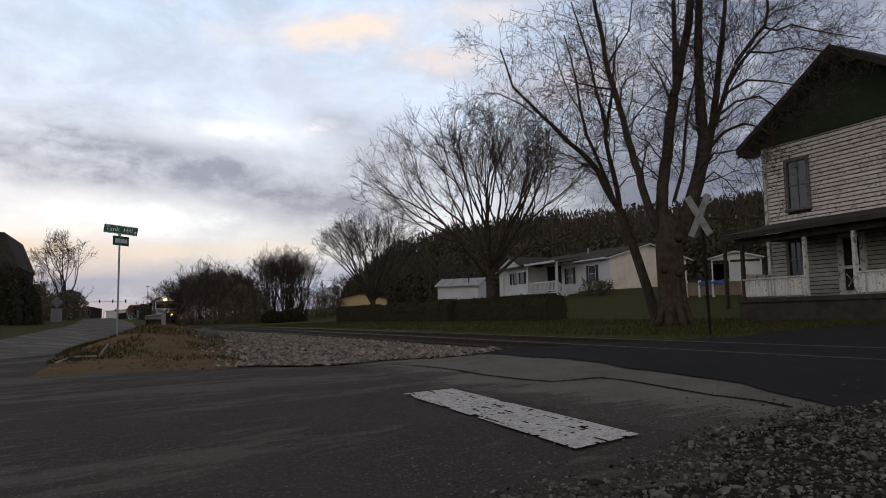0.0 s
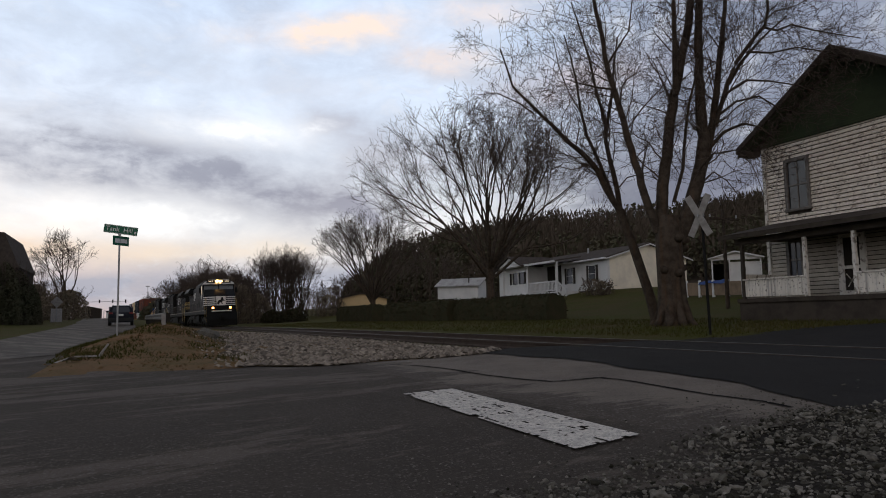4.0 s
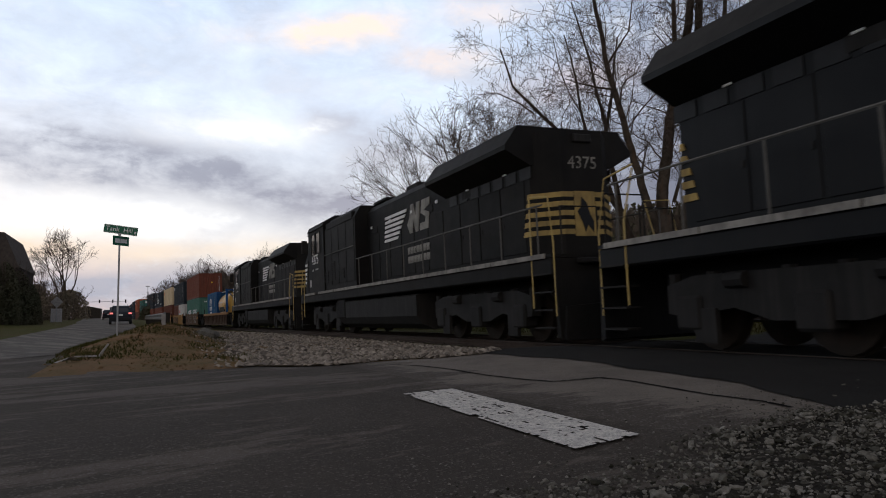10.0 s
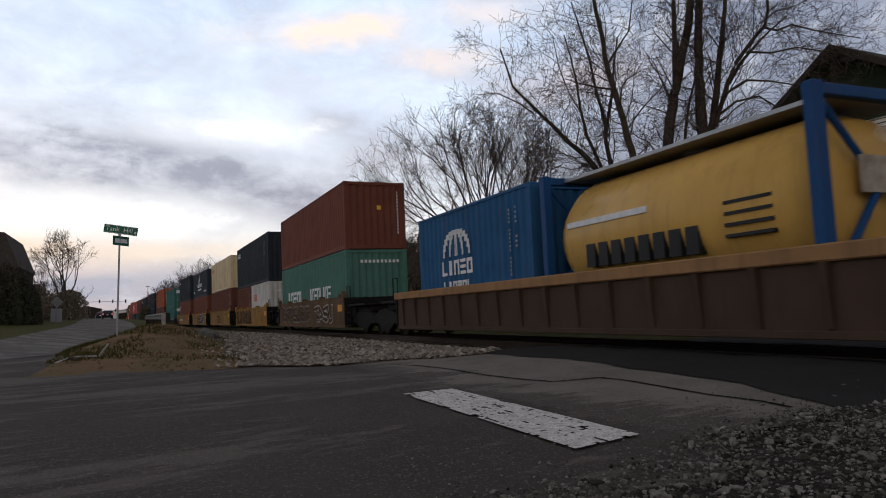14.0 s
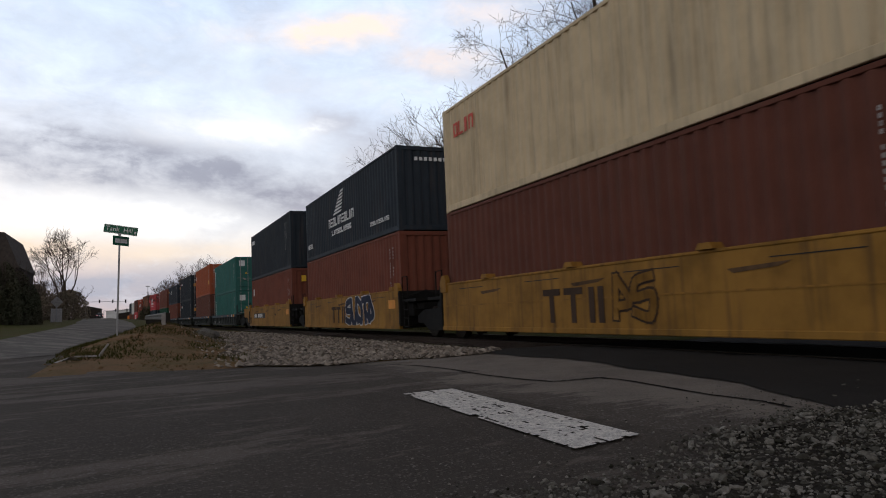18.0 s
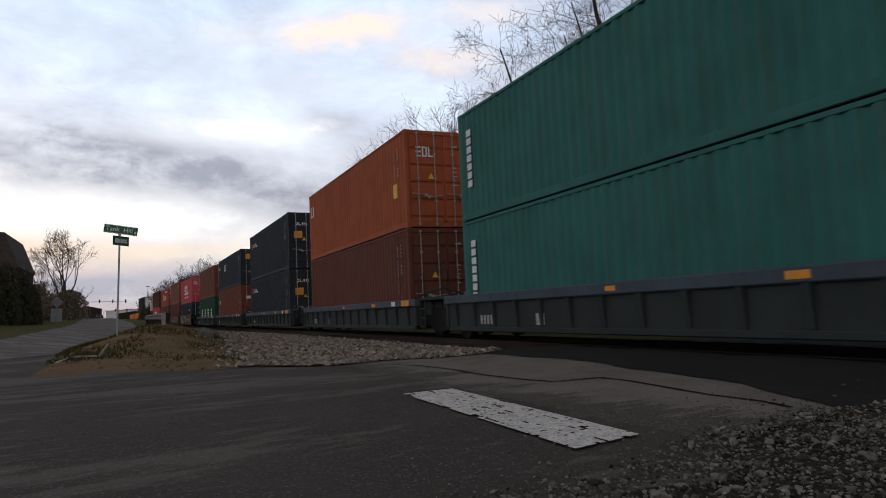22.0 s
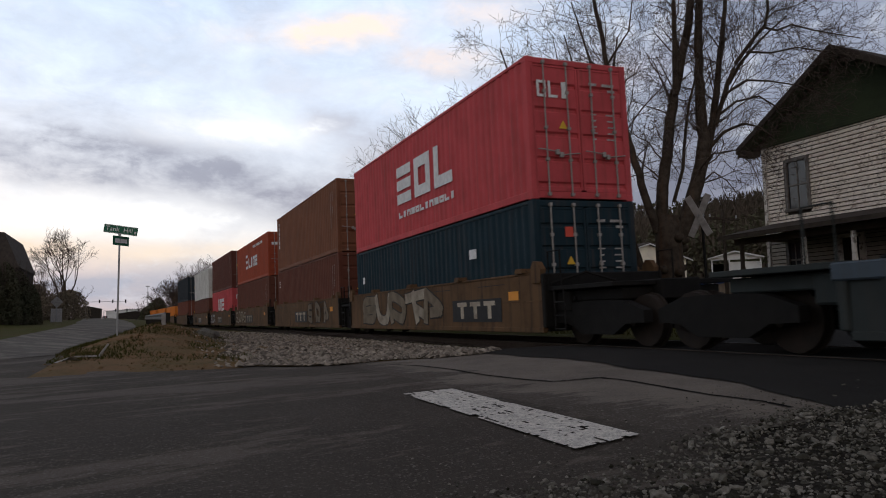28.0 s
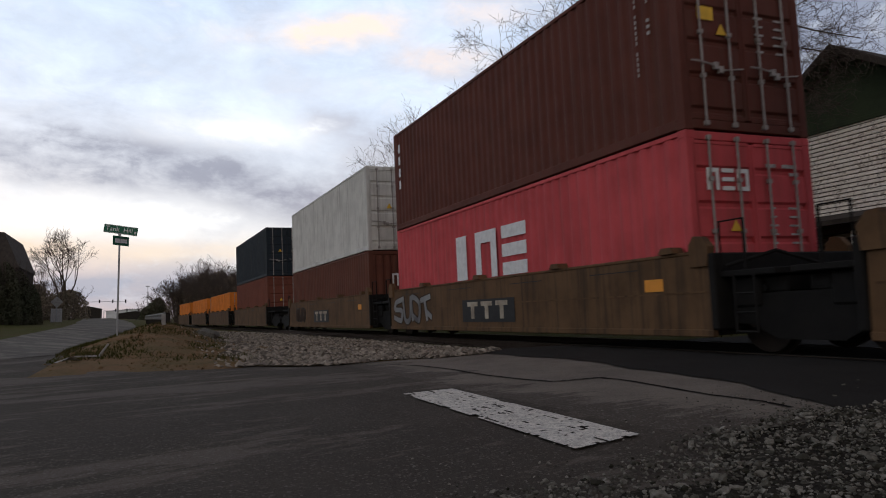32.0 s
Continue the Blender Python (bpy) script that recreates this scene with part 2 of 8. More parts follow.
def glassy(name, col, rough=0.08, ior=1.5):
    ma = bpy.data.materials.new(name)
    ma.use_nodes = True
    bs = ma.node_tree.nodes["Principled BSDF"]
    bs.inputs["Base Color"].default_value = (*col, 1)
    bs.inputs["Roughness"].default_value = rough
    bs.inputs["IOR"].default_value = ior
    return ma


def painted(name, col, rough=0.5, streak=0.25, k2=0.72, dirt=(0.09, 0.06, 0.045)):
    return mat(name, col, rough, 0.0, tuple(c * k2 for c in col), 1.3, 0.6, 0.06, 30, streak, dirt=dirt, spec=0.09, shift=True)


M = {
    "asphalt": mat("asphalt", (0.047, 0.0394, 0.03249), 0.92, 0, (0.07188, 0.06083, 0.04977), 0.7, 0.6, 0.7, 60, fine=0.30, spread=(0.45, 0.72), worn=(112, (4.6, 1.2, 1), 0.6, None, (0.1452, 0.123, 0.1023)), speck=(95, 0.86, 0.35, (0.2765, 0.2557, 0.2281)), spec=0.12),
    "asphalt_dark": mat("dark_asphalt", (0.0125, 0.0118, 0.0108), 0.92, 0, (0.021, 0.019, 0.0175), 1.1, 0.8, 0.4, 90, fine=0.35, spec=0.12),
    "asphalt_pale": mat("worn_asphalt", (0.1562, 0.1353, 0.1144), 0.92, 0, (0.1078, 0.0935, 0.0803), 1.4, 0.9, 0.6, 60, fine=0.25, worn=(100, (2.6, 0.8, 1), 0.92, (3.12, 0.0), (0.0396, 0.033, 0.0275)), speck=(70, 0.84, 0.55, (0.231, 0.209, 0.187)), spec=0.12),
    "asphalt_road": mat("grey_asphalt", (0.0875, 0.0775, 0.06625), 0.92, 0, (0.06, 0.0525, 0.045), 0.5, 0.8, 0.4, 60, fine=0.3, spec=0.12, worn=(20, (7, 0.5, 1), 0.7, None, (0.175, 0.1562, 0.135))),
    "tar": mat("tar", (0.010, 0.0095, 0.009), 0.95, spec=0.04),
    "roadpaint": mat("road_paint", (0.66, 0.62, 0.55), 0.85, 0, (0.40, 0.38, 0.35), 14, 0.8, 0.6, 60, fine=0.2, speck=(90, 0.80, 0.75, (0.14, 0.13, 0.12)), spec=0.1),
    "dirt": mat("dirt", (0.1319, 0.08038, 0.0402), 0.97, 0, (0.06754, 0.05948, 0.02251), 1.3, 0.9, 0.9, 14, fine=0.4, spec=0.05),
    "grass": mat("grass_ground", (0.04368, 0.04586, 0.009828), 0.97, 0, (0.06006, 0.04368, 0.01856), 0.45, 0.9, 0.9, 25, fine=0.45, spec=0.04),
    "ballast": mat("ballast", (0.040, 0.033, 0.026), 0.95, 0, (0.018, 0.015, 0.012), 7, 0.9, 1.0, 16, fine=0.3, spec=0.08),
    "stone": mat("crushed_stone", (0.3441, 0.2985, 0.2429), 0.88, 0, (0.172, 0.1467, 0.1214), 9, 0.9, 0.5, 30, spec=0.1, island=(0.15, 0.95, (0.06072, 0.0506, 0.04149))),
    "stone_dark": mat("shoulder_stone", (0.33, 0.31, 0.27), 0.9, 0, (0.13, 0.12, 0.10), 22, 0.9, 0.6, 50, spec=0.1, island=(-0.25, 1.0, (0.024, 0.023, 0.016))),
    "shoulder": mat("shoulder_soil", (0.019, 0.01672, 0.01368), 0.95, 0, (0.0361, 0.0323, 0.0247), 6, 0.8, 0.9, 40, fine=0.3, spec=0.05, speck=(55, 0.85, 0.5, (0.133, 0.1178, 0.1026))),
    "rail": mat("rail_steel", (0.055, 0.038, 0.029), 0.75, 0.2, (0.035, 0.022, 0.016), 4, 0.7),
    "rail_top": mat("worn_rail_head", (0.0792, 0.0726, 0.06438), 0.55, 0.4, (0.0528, 0.04785, 0.0429), 5, 0.5, spec=0.2),
    "wheel": mat("grimy_wheel", (0.030, 0.022, 0.017), 0.8, 0.2, (0.016, 0.013, 0.011), 4, 0.7, spec=0.2),
    "cab_glass": glassy("tinted_cab_glass", (0.012, 0.014, 0.017), 0.2, 1.2),
    "bars_dim": mat("faded_marking_white", (0.42, 0.40, 0.38), 0.7, 0, (0.2, 0.18, 0.17), 14, 0.8),
    "tie": mat("creosoted_tie", (0.028, 0.023, 0.019), 0.9, 0, (0.016, 0.014, 0.012), 4, 0.8, 0.5, 20),
    "bark": mat("bark", (0.0775, 0.06125, 0.0475), 0.95, 0, (0.035, 0.02875, 0.0225), 5, 0.9, 1.0, 14, spec=0.04, streak=0.5, dirt=(0.10, 0.055, 0.028)),
    "twig": mat("twigs", (0.09315, 0.07297, 0.06055), 0.95, 0, (0.07141, 0.05589, 0.04813), 3, 0.6, spec=0.03),
    "brush": mat("brush", (0.1835, 0.1436, 0.1053), 0.97, 0, (0.1196, 0.1053, 0.06859), 0.6, 0.8, spec=0.03),
    "evergreen": mat("evergreen", (0.075, 0.0775, 0.0475), 0.97, 0, (0.0975, 0.08, 0.055), 0.15, 0.8, spec=0.03),
    "hedge": mat("hedge_leaves", (0.0392, 0.0406, 0.0224), 0.97, 0, (0.056, 0.0448, 0.0266), 2, 0.8, spec=0.03),
    "woods": mat("woods", (0.085, 0.067, 0.052), 0.97, 0, (0.060, 0.051, 0.037), 0.06, 0.9, spread=(0.42, 0.58), spec=0.03),
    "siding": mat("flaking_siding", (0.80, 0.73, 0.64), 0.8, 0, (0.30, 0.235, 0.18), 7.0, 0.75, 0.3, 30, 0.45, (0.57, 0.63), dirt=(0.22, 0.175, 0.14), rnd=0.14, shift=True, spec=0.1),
    # smooth grey lower boards, darkened with the porch's shade in the colour
    "porch_siding": mat("porch_shaded_siding", (0.50, 0.45, 0.38), 0.85, 0, (0.36, 0.32, 0.27), 2.0, 0.8, 0.2, 30, 0.3, dirt=(0.16, 0.14, 0.12), rnd=0.12, shift=True, spec=0.08),
    "green_shingle": mat("green_gable", (0.054, 0.069, 0.039), 0.95, 0, (0.039, 0.0495, 0.0315), 1.2, 0.8, 0.3, 25, spec=0.05),
    "frame_worn": mat("worn_window_frame", (0.20, 0.185, 0.17), 0.8, 0, (0.10, 0.09, 0.08), 6, 0.8),
    "rail_paint": mat("flaking_rail_paint", (0.80, 0.75, 0.67), 0.85, 0, (0.08, 0.066, 0.053), 13, 0.75, 0.3, 30, 0.75, (0.58, 0.62), dirt=(0.06, 0.05, 0.045), rnd=0.10, shift=True, spec=0.1),
    "tarp_blue": mat("blue_tarpaulin", (0.02, 0.06, 0.22), 0.5, 0, (0.015, 0.04, 0.15), 4, 0.6),
    "roof": mat("roof_shingle", (0.078, 0.065, 0.0559), 0.95, 0, (0.0494, 0.0416, 0.0377), 3, 0.8, 0.5, 20, spec=0.06),
    "trim": mat("worn_white_trim", (0.70, 0.66, 0.60), 0.8, 0, (0.20, 0.165, 0.135), 7, 0.85, 0.3, 30, 0.45, (0.53, 0.62), dirt=(0.14, 0.115, 0.095), spec=0.1),
    "porch_dark": mat("porch_wood", (0.070, 0.058, 0.047), 0.9, 0, (0.04, 0.033, 0.028), 3, 0.8, spec=0.06),
    "white": mat("white_vinyl", (0.688, 0.6794, 0.6622), 0.6, 0, (0.516, 0.516, 0.5074), 1.0, 0.5),
    "cream": mat("cream_vinyl", (0.86, 0.78, 0.62), 0.6, 0, (0.58, 0.52, 0.42), 1.0, 0.5),
    "yellow_wall": mat("tan_wall", (0.60, 0.44, 0.24), 0.7, 0, (0.5, 0.37, 0.2), 1, 0.5),
    "dark_wood": mat("dark_wood", (0.040, 0.034, 0.028), 0.92, 0, (0.026, 0.022, 0.019), 2, 0.7, 0.3, 20, spec=0.05),
    "fence_tan": mat("weathered_tan_boards", (0.272, 0.2, 0.136), 0.9, 0, (0.176, 0.1312, 0.0928), 3, 0.8, 0.2, 20, spec=0.06),
    "pale_tin": mat("pale_tin_roof", (0.42, 0.42, 0.41), 0.6, 0, (0.27, 0.26, 0.25), 1.2, 0.8, 0.1, 20, 0.4),
    "pane": glassy("window_glass", (0.03, 0.033, 0.038)),
    "signgreen": mat("sign_green", (0.02, 0.13, 0.075), 0.45, 0, (0.02, 0.10, 0.06), 3, 0.4),
    "signwhite": mat("sign_white", (0.75, 0.75, 0.73), 0.5, 0, (0.6, 0.6, 0.58), 4, 0.5),
    "galv": mat("galvanised", (0.33, 0.33, 0.33), 0.5, 0.6, (0.24, 0.24, 0.24), 5, 0.6),
    "xbuck": mat("faded_white_board", (0.30, 0.285, 0.265), 0.75, 0, (0.20, 0.185, 0.17), 6, 0.8, 0.2, 30, 0.3),
    "loco_black": mat("locomotive_black", (0.0058, 0.0062, 0.0070), 0.55, 0, (0.009, 0.009, 0.009), 0.9, 0.7, 0.04, 30, 0.3, dirt=(0.016, 0.0145, 0.013), spec=0.14),
    "loco_dusty": mat("dusty_locomotive_black", (0.006956, 0.006607, 0.006261), 0.7, 0, (0.01531, 0.01322, 0.01113), 0.9, 0.8, 0.06, 30, 0.5, dirt=(0.01391, 0.01187, 0.009821), spec=0.14),
    "under": mat("grimy_running_gear", (0.009392, 0.008309, 0.007225), 0.85, 0, (0.005058, 0.004696, 0.004335), 3, 0.8, 0.3, 20, spec=0.2),
    "tank_grey": mat("grey_fuel_tank", (0.01817, 0.01674, 0.01578), 0.8, 0, (0.01052, 0.01004, 0.009562), 1.2, 0.8, 0.1, 20, 0.4, spec=0.2),
    "loco_stripe": mat("dirty_sill_stripe", (0.286, 0.2695, 0.2365), 0.75, 0, (0.121, 0.11, 0.099), 2.2, 0.9, 0, 30, 0.5, spec=0.2),
    "loco_white": mat("locomotive_white", (0.72, 0.71, 0.69), 0.5, 0, (0.5, 0.48, 0.46), 3, 0.7, 0, 30, 0.3, dirt=(0.22, 0.19, 0.16)),
    # lifted grey puts the light that handrails catch into their colour
    "rail_grey": mat("handrail_lit_grey", (0.12, 0.115, 0.105), 0.7, 0, (0.06, 0.056, 0.05), 5, 0.7),
    "band_yellow": mat("dirty_yellow_band", (0.42, 0.29, 0.095), 0.75, 0, (0.24, 0.17, 0.07), 3, 0.8, 0, 30, 0.5, dirt=(0.10, 0.075, 0.045)),
    "cab_lit": glow("lit_cab_window", (1.0, 0.72, 0.36), 0.42),
    "handrail_yellow": mat("handrail_yellow", (0.46, 0.33, 0.11), 0.6, 0, (0.36, 0.29, 0.15), 4, 0.6),
    "well_yellow": painted("well_car_yellow", (0.3074, 0.1558, 0.0318), 0.65, 0.85, 0.42, (0.1007, 0.05512, 0.02332)),
    "well_brown": painted("well_car_ochre", (0.1275, 0.0731, 0.0374), 0.75, 0.8, 0.45, (0.0255, 0.0204, 0.01615)),
    "well_grey": painted("well_car_grey", (0.036, 0.042, 0.041), 0.7, 0.4, 0.65, (0.04, 0.034, 0.029)),
    # paler than well_grey: light on the chord, shade below put into colour
    "chord_grey": painted("well_chord_lit_grey", (0.066, 0.085, 0.104), 0.65, 0.5, 0.6, (0.06, 0.05, 0.042)),
    "chord_rust": painted("well_chord_tan", (0.297, 0.1595, 0.0715), 0.7, 0.5, 0.6, (0.11, 0.066, 0.0385)),
    "well_rust": painted("well_car_rust", (0.0648, 0.04032, 0.02736), 0.75, 0.5, 0.65, (0.036, 0.02592, 0.02016)),
    "tan_pale": mat("dirty_pale_paint", (0.42, 0.36, 0.28), 0.75, 0, (0.2, 0.16, 0.12), 4, 0.8),
    # pale base stands in for sky reflected in the windscreen
    "screen": glassy("windscreen_sky_glass", (0.13, 0.135, 0.135), 0.15),
    "tan_spray": mat("tan_spray_paint", (0.25, 0.20, 0.14), 0.75, 0, (0.14, 0.11, 0.08), 3, 0.8),
    "navy_spray": mat("navy_spray_paint", (0.022, 0.030, 0.060), 0.7, 0, (0.05, 0.06, 0.10), 6, 0.6),
    "bars": mat("marking_white", (0.70, 0.70, 0.69), 0.6, 0, (0.5, 0.5, 0.49), 8, 0.6),
    "black": mat("black_paint", (0.015, 0.015, 0.016), 0.6),
    "red_mark": mat("marking_red", (0.60, 0.08, 0.05), 0.6),
    "yellow_mark": mat("marking_yellow", (0.75, 0.45, 0.04), 0.55),
    "tail_dull": mat("tail_light_unlit", (0.13, 0.012, 0.012), 0.3),
    "orange_mark": mat("reflector_orange", (0.70, 0.28, 0.03), 0.5),
    "steel_bar": mat("galvanised_bar", (0.33, 0.305, 0.285), 0.6, 0.2, (0.2, 0.165, 0.14), 6, 0.7),
    "tyre": mat("tyre_rubber", (0.02, 0.02, 0.02), 0.85),
    "headlight": glow("headlight_glow", (1.0, 0.50, 0.11), 60.0),
    "ditch": glow("ditch_light_glow", (1.0, 0.44, 0.09), 8.0),
    "tail": glow("tail_light_glow", (1.0, 0.06, 0.04), 0.9),
    "numboard": glow("number_board_glow", (1.0, 0.72, 0.36), 0.75),
}
CONT = {
    "navy": (0.023, 0.030, 0.037), "slate": (0.028, 0.036, 0.045), "brown": (0.122, 0.045, 0.030), "rust": (0.160, 0.053, 0.034), "orange": (0.33, 0.085, 0.036),
    "green": (0.036, 0.138, 0.118), "dgreen": (0.012, 0.062, 0.034), "pink": (0.50, 0.078, 0.085), "onered": (0.50, 0.060, 0.045), "cream": (0.60, 0.475, 0.30), "white": (0.58, 0.57, 0.53),
    "blue": (0.020, 0.088, 0.19), "tan": (0.185, 0.078, 0.044), "kred": (0.31, 0.064, 0.032), "teal": (0.07, 0.16, 0.125), "maroon": (0.105, 0.036, 0.026), "hot": (0.66, 0.20, 0.03),
    "ocean": (0.014, 0.030, 0.040), "greywhite": (0.50, 0.49, 0.45), "palegreen": (0.36, 0.38, 0.27),
}
PAINT = {k: painted("container_" + k, tuple(1.08 * q for q in c), 0.68, 0.38, 0.68) for k, c in CONT.items()}

# ---- the lie of the land ----
RAIL_Z, CANT = 0.14, 0.029      # rail top on the centre line; outer (far) rail higher
TRACK_Y = 8.327
ROAD_X0, ROAD_X1 = -10.3, -3.0  # the road over the crossing


def lerp(x, pts):
    if x <= pts[0][0]:
        return pts[0][1]
    for (a, p), (b, q) in zip(pts, pts[1:]):
        if x <= b:
            return p + (q - p) * (x - a) / (b - a)
    return pts[-1][1]


def ease(a, b, x):
    t = min(1.0, max(0.0, (x - a) / (b - a)))
    return t * t * (3 - 2 * t)


def bend(x):
    """Sideways offset and slope of the curved line at x."""
    k, x0, x1, x2 = 5.786e-4, -14.0, -150.0, -260.0
    if x >= x1:
        return -k * (x - x0) ** 2 / 2, -k * (x - x0)
    y1, s1, s2 = -k * (x1 - x0) ** 2 / 2, -k * (x1 - x0), 0.022
    if x >= x2:
        t = (x - x1) / (x2 - x1)
        s = s1 + (s2 - s1) * t
        return y1 + (s1 + s) / 2 * (x - x1), s
    ye = y1 + (s1 + s2) / 2 * (x2 - x1)
    return ye + s2 * (x - x2), s2


FAR_Z = [(9.6, 0.10), (10.6, 0.14), (14, 0.30), (20, 0.42), (26, 0.95), (36, 2.7), (50, 3.4), (90, 6.0), (400, 12.0)]
LEFT_Z = [(-2000, 7.0), (-400, 3.2), (-200, 1.95), (-110, 1.2), (-74, 0.80), (-55, 0.56), (-45, 0.40), (-36, 0.16), (-28, 0.02), (-20, 0.0)]


def lie(x, y):
    """Height of the ground's finished surface."""
    yy = y - bend(x)[0]
    if yy > 9.6:
        z = lerp(yy, FAR_Z)
        if x < -70:
            z *= 1 - 0.35 * ease(-70, -140, x) * (1 if yy < 60 else 0)
        return z
    road = ease(-12.5, -10.5, x) * (1 - ease(-2.6, -1.0, x))
    z = 0.125 * ease(2.8, 7.0, yy) * road - 0.06 * ease(5.6, 6.6, yy) * (1 - road)
    zl = lerp(x, LEFT_Z)
    z += zl * (1 - ease(1.5, 6.0, yy))
    if yy < -7:
        z += 0.55 * ease(-7.0, -12.0, yy)
    # heap of dirt and stone beside the sign post
    z += 0.46 * math.exp(-((x + 21.5) / 3.8) ** 2 - ((y - 0.7) / 1.2) ** 2) + 0.34 * math.exp(-((x + 17.5) / 4.2) ** 2 - ((y - 0.1) / 1.25) ** 2)
    return z


def road_left_y(x):
    """Right and left edge of the road beside the line."""
    b = bend(x)[0]
    side = lerp(x, [(-118, 0.1), (-76, 0.4), (-66, 0.9), (-48, 1.0), (-37, 0.2), (-30, 0.0)])
    return -0.25 + b - 1.3 * ease(-30, -17, x) + 0.35 * side, -4.95 + b + side - 3.0 * ease(-29, -20, x)


def spaced(a, b, near, far_step, mid=0.0):
    """Grid lines that lie closer together near the camera."""
    out, p = [], a
    while p < b:
        out.append(p)
        p += min(far_step, near + 0.035 * abs(p - mid))
    return out + [b]


def island(x, y):
    """Bare soil and stone between the two roads and the line."""
    yr = road_left_y(x)[0]
    return -46 < x < -10.2 + 0.25 * math.sin(y * 3.1) and yr + 0.15 < y < 6.4 + bend(x)[0]


def ground_cut(x, y):
    z = lie(x, y)
    r, l = road_left_y(x)
    if l < y < r and x < -9 or ROAD_X0 < x < ROAD_X1 or (-46 < x < 3 and -9 < y < 3):
        z -= 0.05
    return z


ROAD_JOIN = [(-10.5, 5.0), (-9.4, 5.1), (-8.1, 5.2), (-6.6, 5.0), (-5.5, 4.85), (-4.5, 4.6), (-3.8, 4.4), (-3.1, 4.1), (-2.4, 3.9)]


def setting():
    g = Geo()
    xs = [-3000, -1800, -1200, -800, -560, -420, -320, -250, -200, -160, -130, -110] + spaced(-95, 40, 0.45, 4.0, -6) + [70, 120, 250, 600, 1500]
    ys = [-3000, -1200, -600, -300, -160, -90, -60, -42, -30, -22] + spaced(-16, 46, 0.40, 3.0, 3) + [60, 80, 110, 150, 200, 300, 600, 1200, 3000]
    g.grid(xs, ys, lambda x, y: ground_cut(x, y) + (0.03 * noise.noise(Vector((x * 0.4, y * 0.4, 0))) if y > 10.8 else 0))
    tagged(part("ground", g, M["grass"], smooth=True), "patchy winter grass over gently rising ground", "ground", kind="structure")
    # road beside the line, with the junction in front of the camera
    g = Geo()
    xs = [-900, -600, -420, -300, -220, -170, -130, -105] + spaced(-90, -16, 0.9, 4, -16)
    rows = []
    for x in xs:
        r, l = road_left_y(x)
        rows.append([(x, l + (r - l) * i / 8, lie(x, l + (r - l) * i / 8) + 0.004) for i in range(9)])
    vs = [p for r in rows for p in r]
    g.add(vs, [(i * 9 + j, (i + 1) * 9 + j, (i + 1) * 9 + j + 1, i * 9 + j + 1) for i in range(len(rows) - 1) for j in range(8)])
    tagged(part("road_along_line", g, M["asphalt_road"], smooth=True), "grey two-lane asphalt road running beside the railway", "road", kind="structure")
    # apron of the junction
    g = Geo()
    g.grid(spaced(-24, 9, 0.35, 0.9, -5), spaced(-14, 2.9, 0.3, 0.9, 0), lambda x, y: lie(x, y) - 0.002 - (0.012 if island(x, y) else 0))
    tagged(part("junction_apron", g, M["asphalt"], smooth=True), "dark patched asphalt of the road junction", "road", kind="structure")
    # crossing road: near side, dark new surface at the rails, far side
    g = Geo()
    g.grid(spaced(ROAD_X0, ROAD_X1, 0.4, 0.6, -5), [2.6 + 0.1 * i for i in range(36)], lambda x, y: lie(x, y) - 0.012 + 0.015 * ease(2.6, 2.85, y))
    tagged(part("road_approach", g, M["asphalt_pale"], smooth=True), "pale worn asphalt approach to the level crossing", "road", kind="structure")
    g = Geo()
    xs = [ROAD_X0 - 0.9 + 0.35 * i for i in range(32)]
    n = 60
    vs, fs = [], []
    for i, x in enumerate(xs):
        y0 = lerp(x, ROAD_JOIN) + 0.05 * math.sin(x * 2.3) + 0.03 * math.sin(x * 5.1)
        for j in range(n):
            y = y0 + (40 - y0) * (j / (n - 1)) ** 1.6
            z = lie(x, y) + 0.014
            if 7.0 < y < 9.7:
                z = RAIL_Z + CANT * (y - TRACK_Y) - 0.012
            vs.append((x, y, z))
    fs = [(i * n + j, (i + 1) * n + j, (i + 1) * n + j + 1, i * n + j + 1) for i in range(len(xs) - 1) for j in range(n - 1)]
    tagged(part("crossing_surface", Geo().add(vs, fs), M["asphalt_dark"], smooth=True), "fresh dark asphalt over the level crossing and beyond", "road", kind="structure")
    # tar-filled crack
    pts = [(-9.6, 3.27), (-8.9, 3.5), (-8.1, 3.57), (-7.2, 3.53), (-6.6, 3.57), (-5.95, 3.68), (-5.92, 3.9), (-5.9, 4.2), (-5.55, 4.24), (-5.1, 4.17), (-4.27, 4.04), (-3.75, 4.05), (-3.38, 3.95)]
    vs, w = [], 0.026
    fine_pts = []
    for (ax, ay), (bx, by) in zip(pts, pts[1:]):
        for i in range(6):
            t = i / 6
            fine_pts.append((ax + (bx - ax) * t, ay + (by - ay) * t + 0.03 * noise.noise(Vector((ax * 3 + t * 3, 7, 0)))))
    for i, (x, y) in enumerate(fine_pts):
        (ax, ay), (bx, by) = fine_pts[max(0, i - 1)], fine_pts[min(len(fine_pts) - 1, i + 1)]
        d = math.hypot(bx - ax, by - ay) or 1
        ww = w * (0.7 + 0.8 * abs(noise.noise(Vector((x * 4, y, 3)))))
        nx, ny = -(by - ay) / d * ww, (bx - ax) / d * ww
        vs += [(x - nx, y - ny, lie(x, y) + 0.009), (x + nx, y + ny, lie(x, y) + 0.009)]
    g = Geo().add(vs, [(2 * i, 2 * i + 2, 2 * i + 3, 2 * i + 1) for i in range(len(fine_pts) - 1)])
    tagged(part("road_crack", g, M["tar"]), "dark wandering crack in the worn asphalt", "road crack", kind="structure")
    # stop line, worn, in flakes
    rng = random.Random(5)
    g = Geo()
    nx, ny = 110, 22
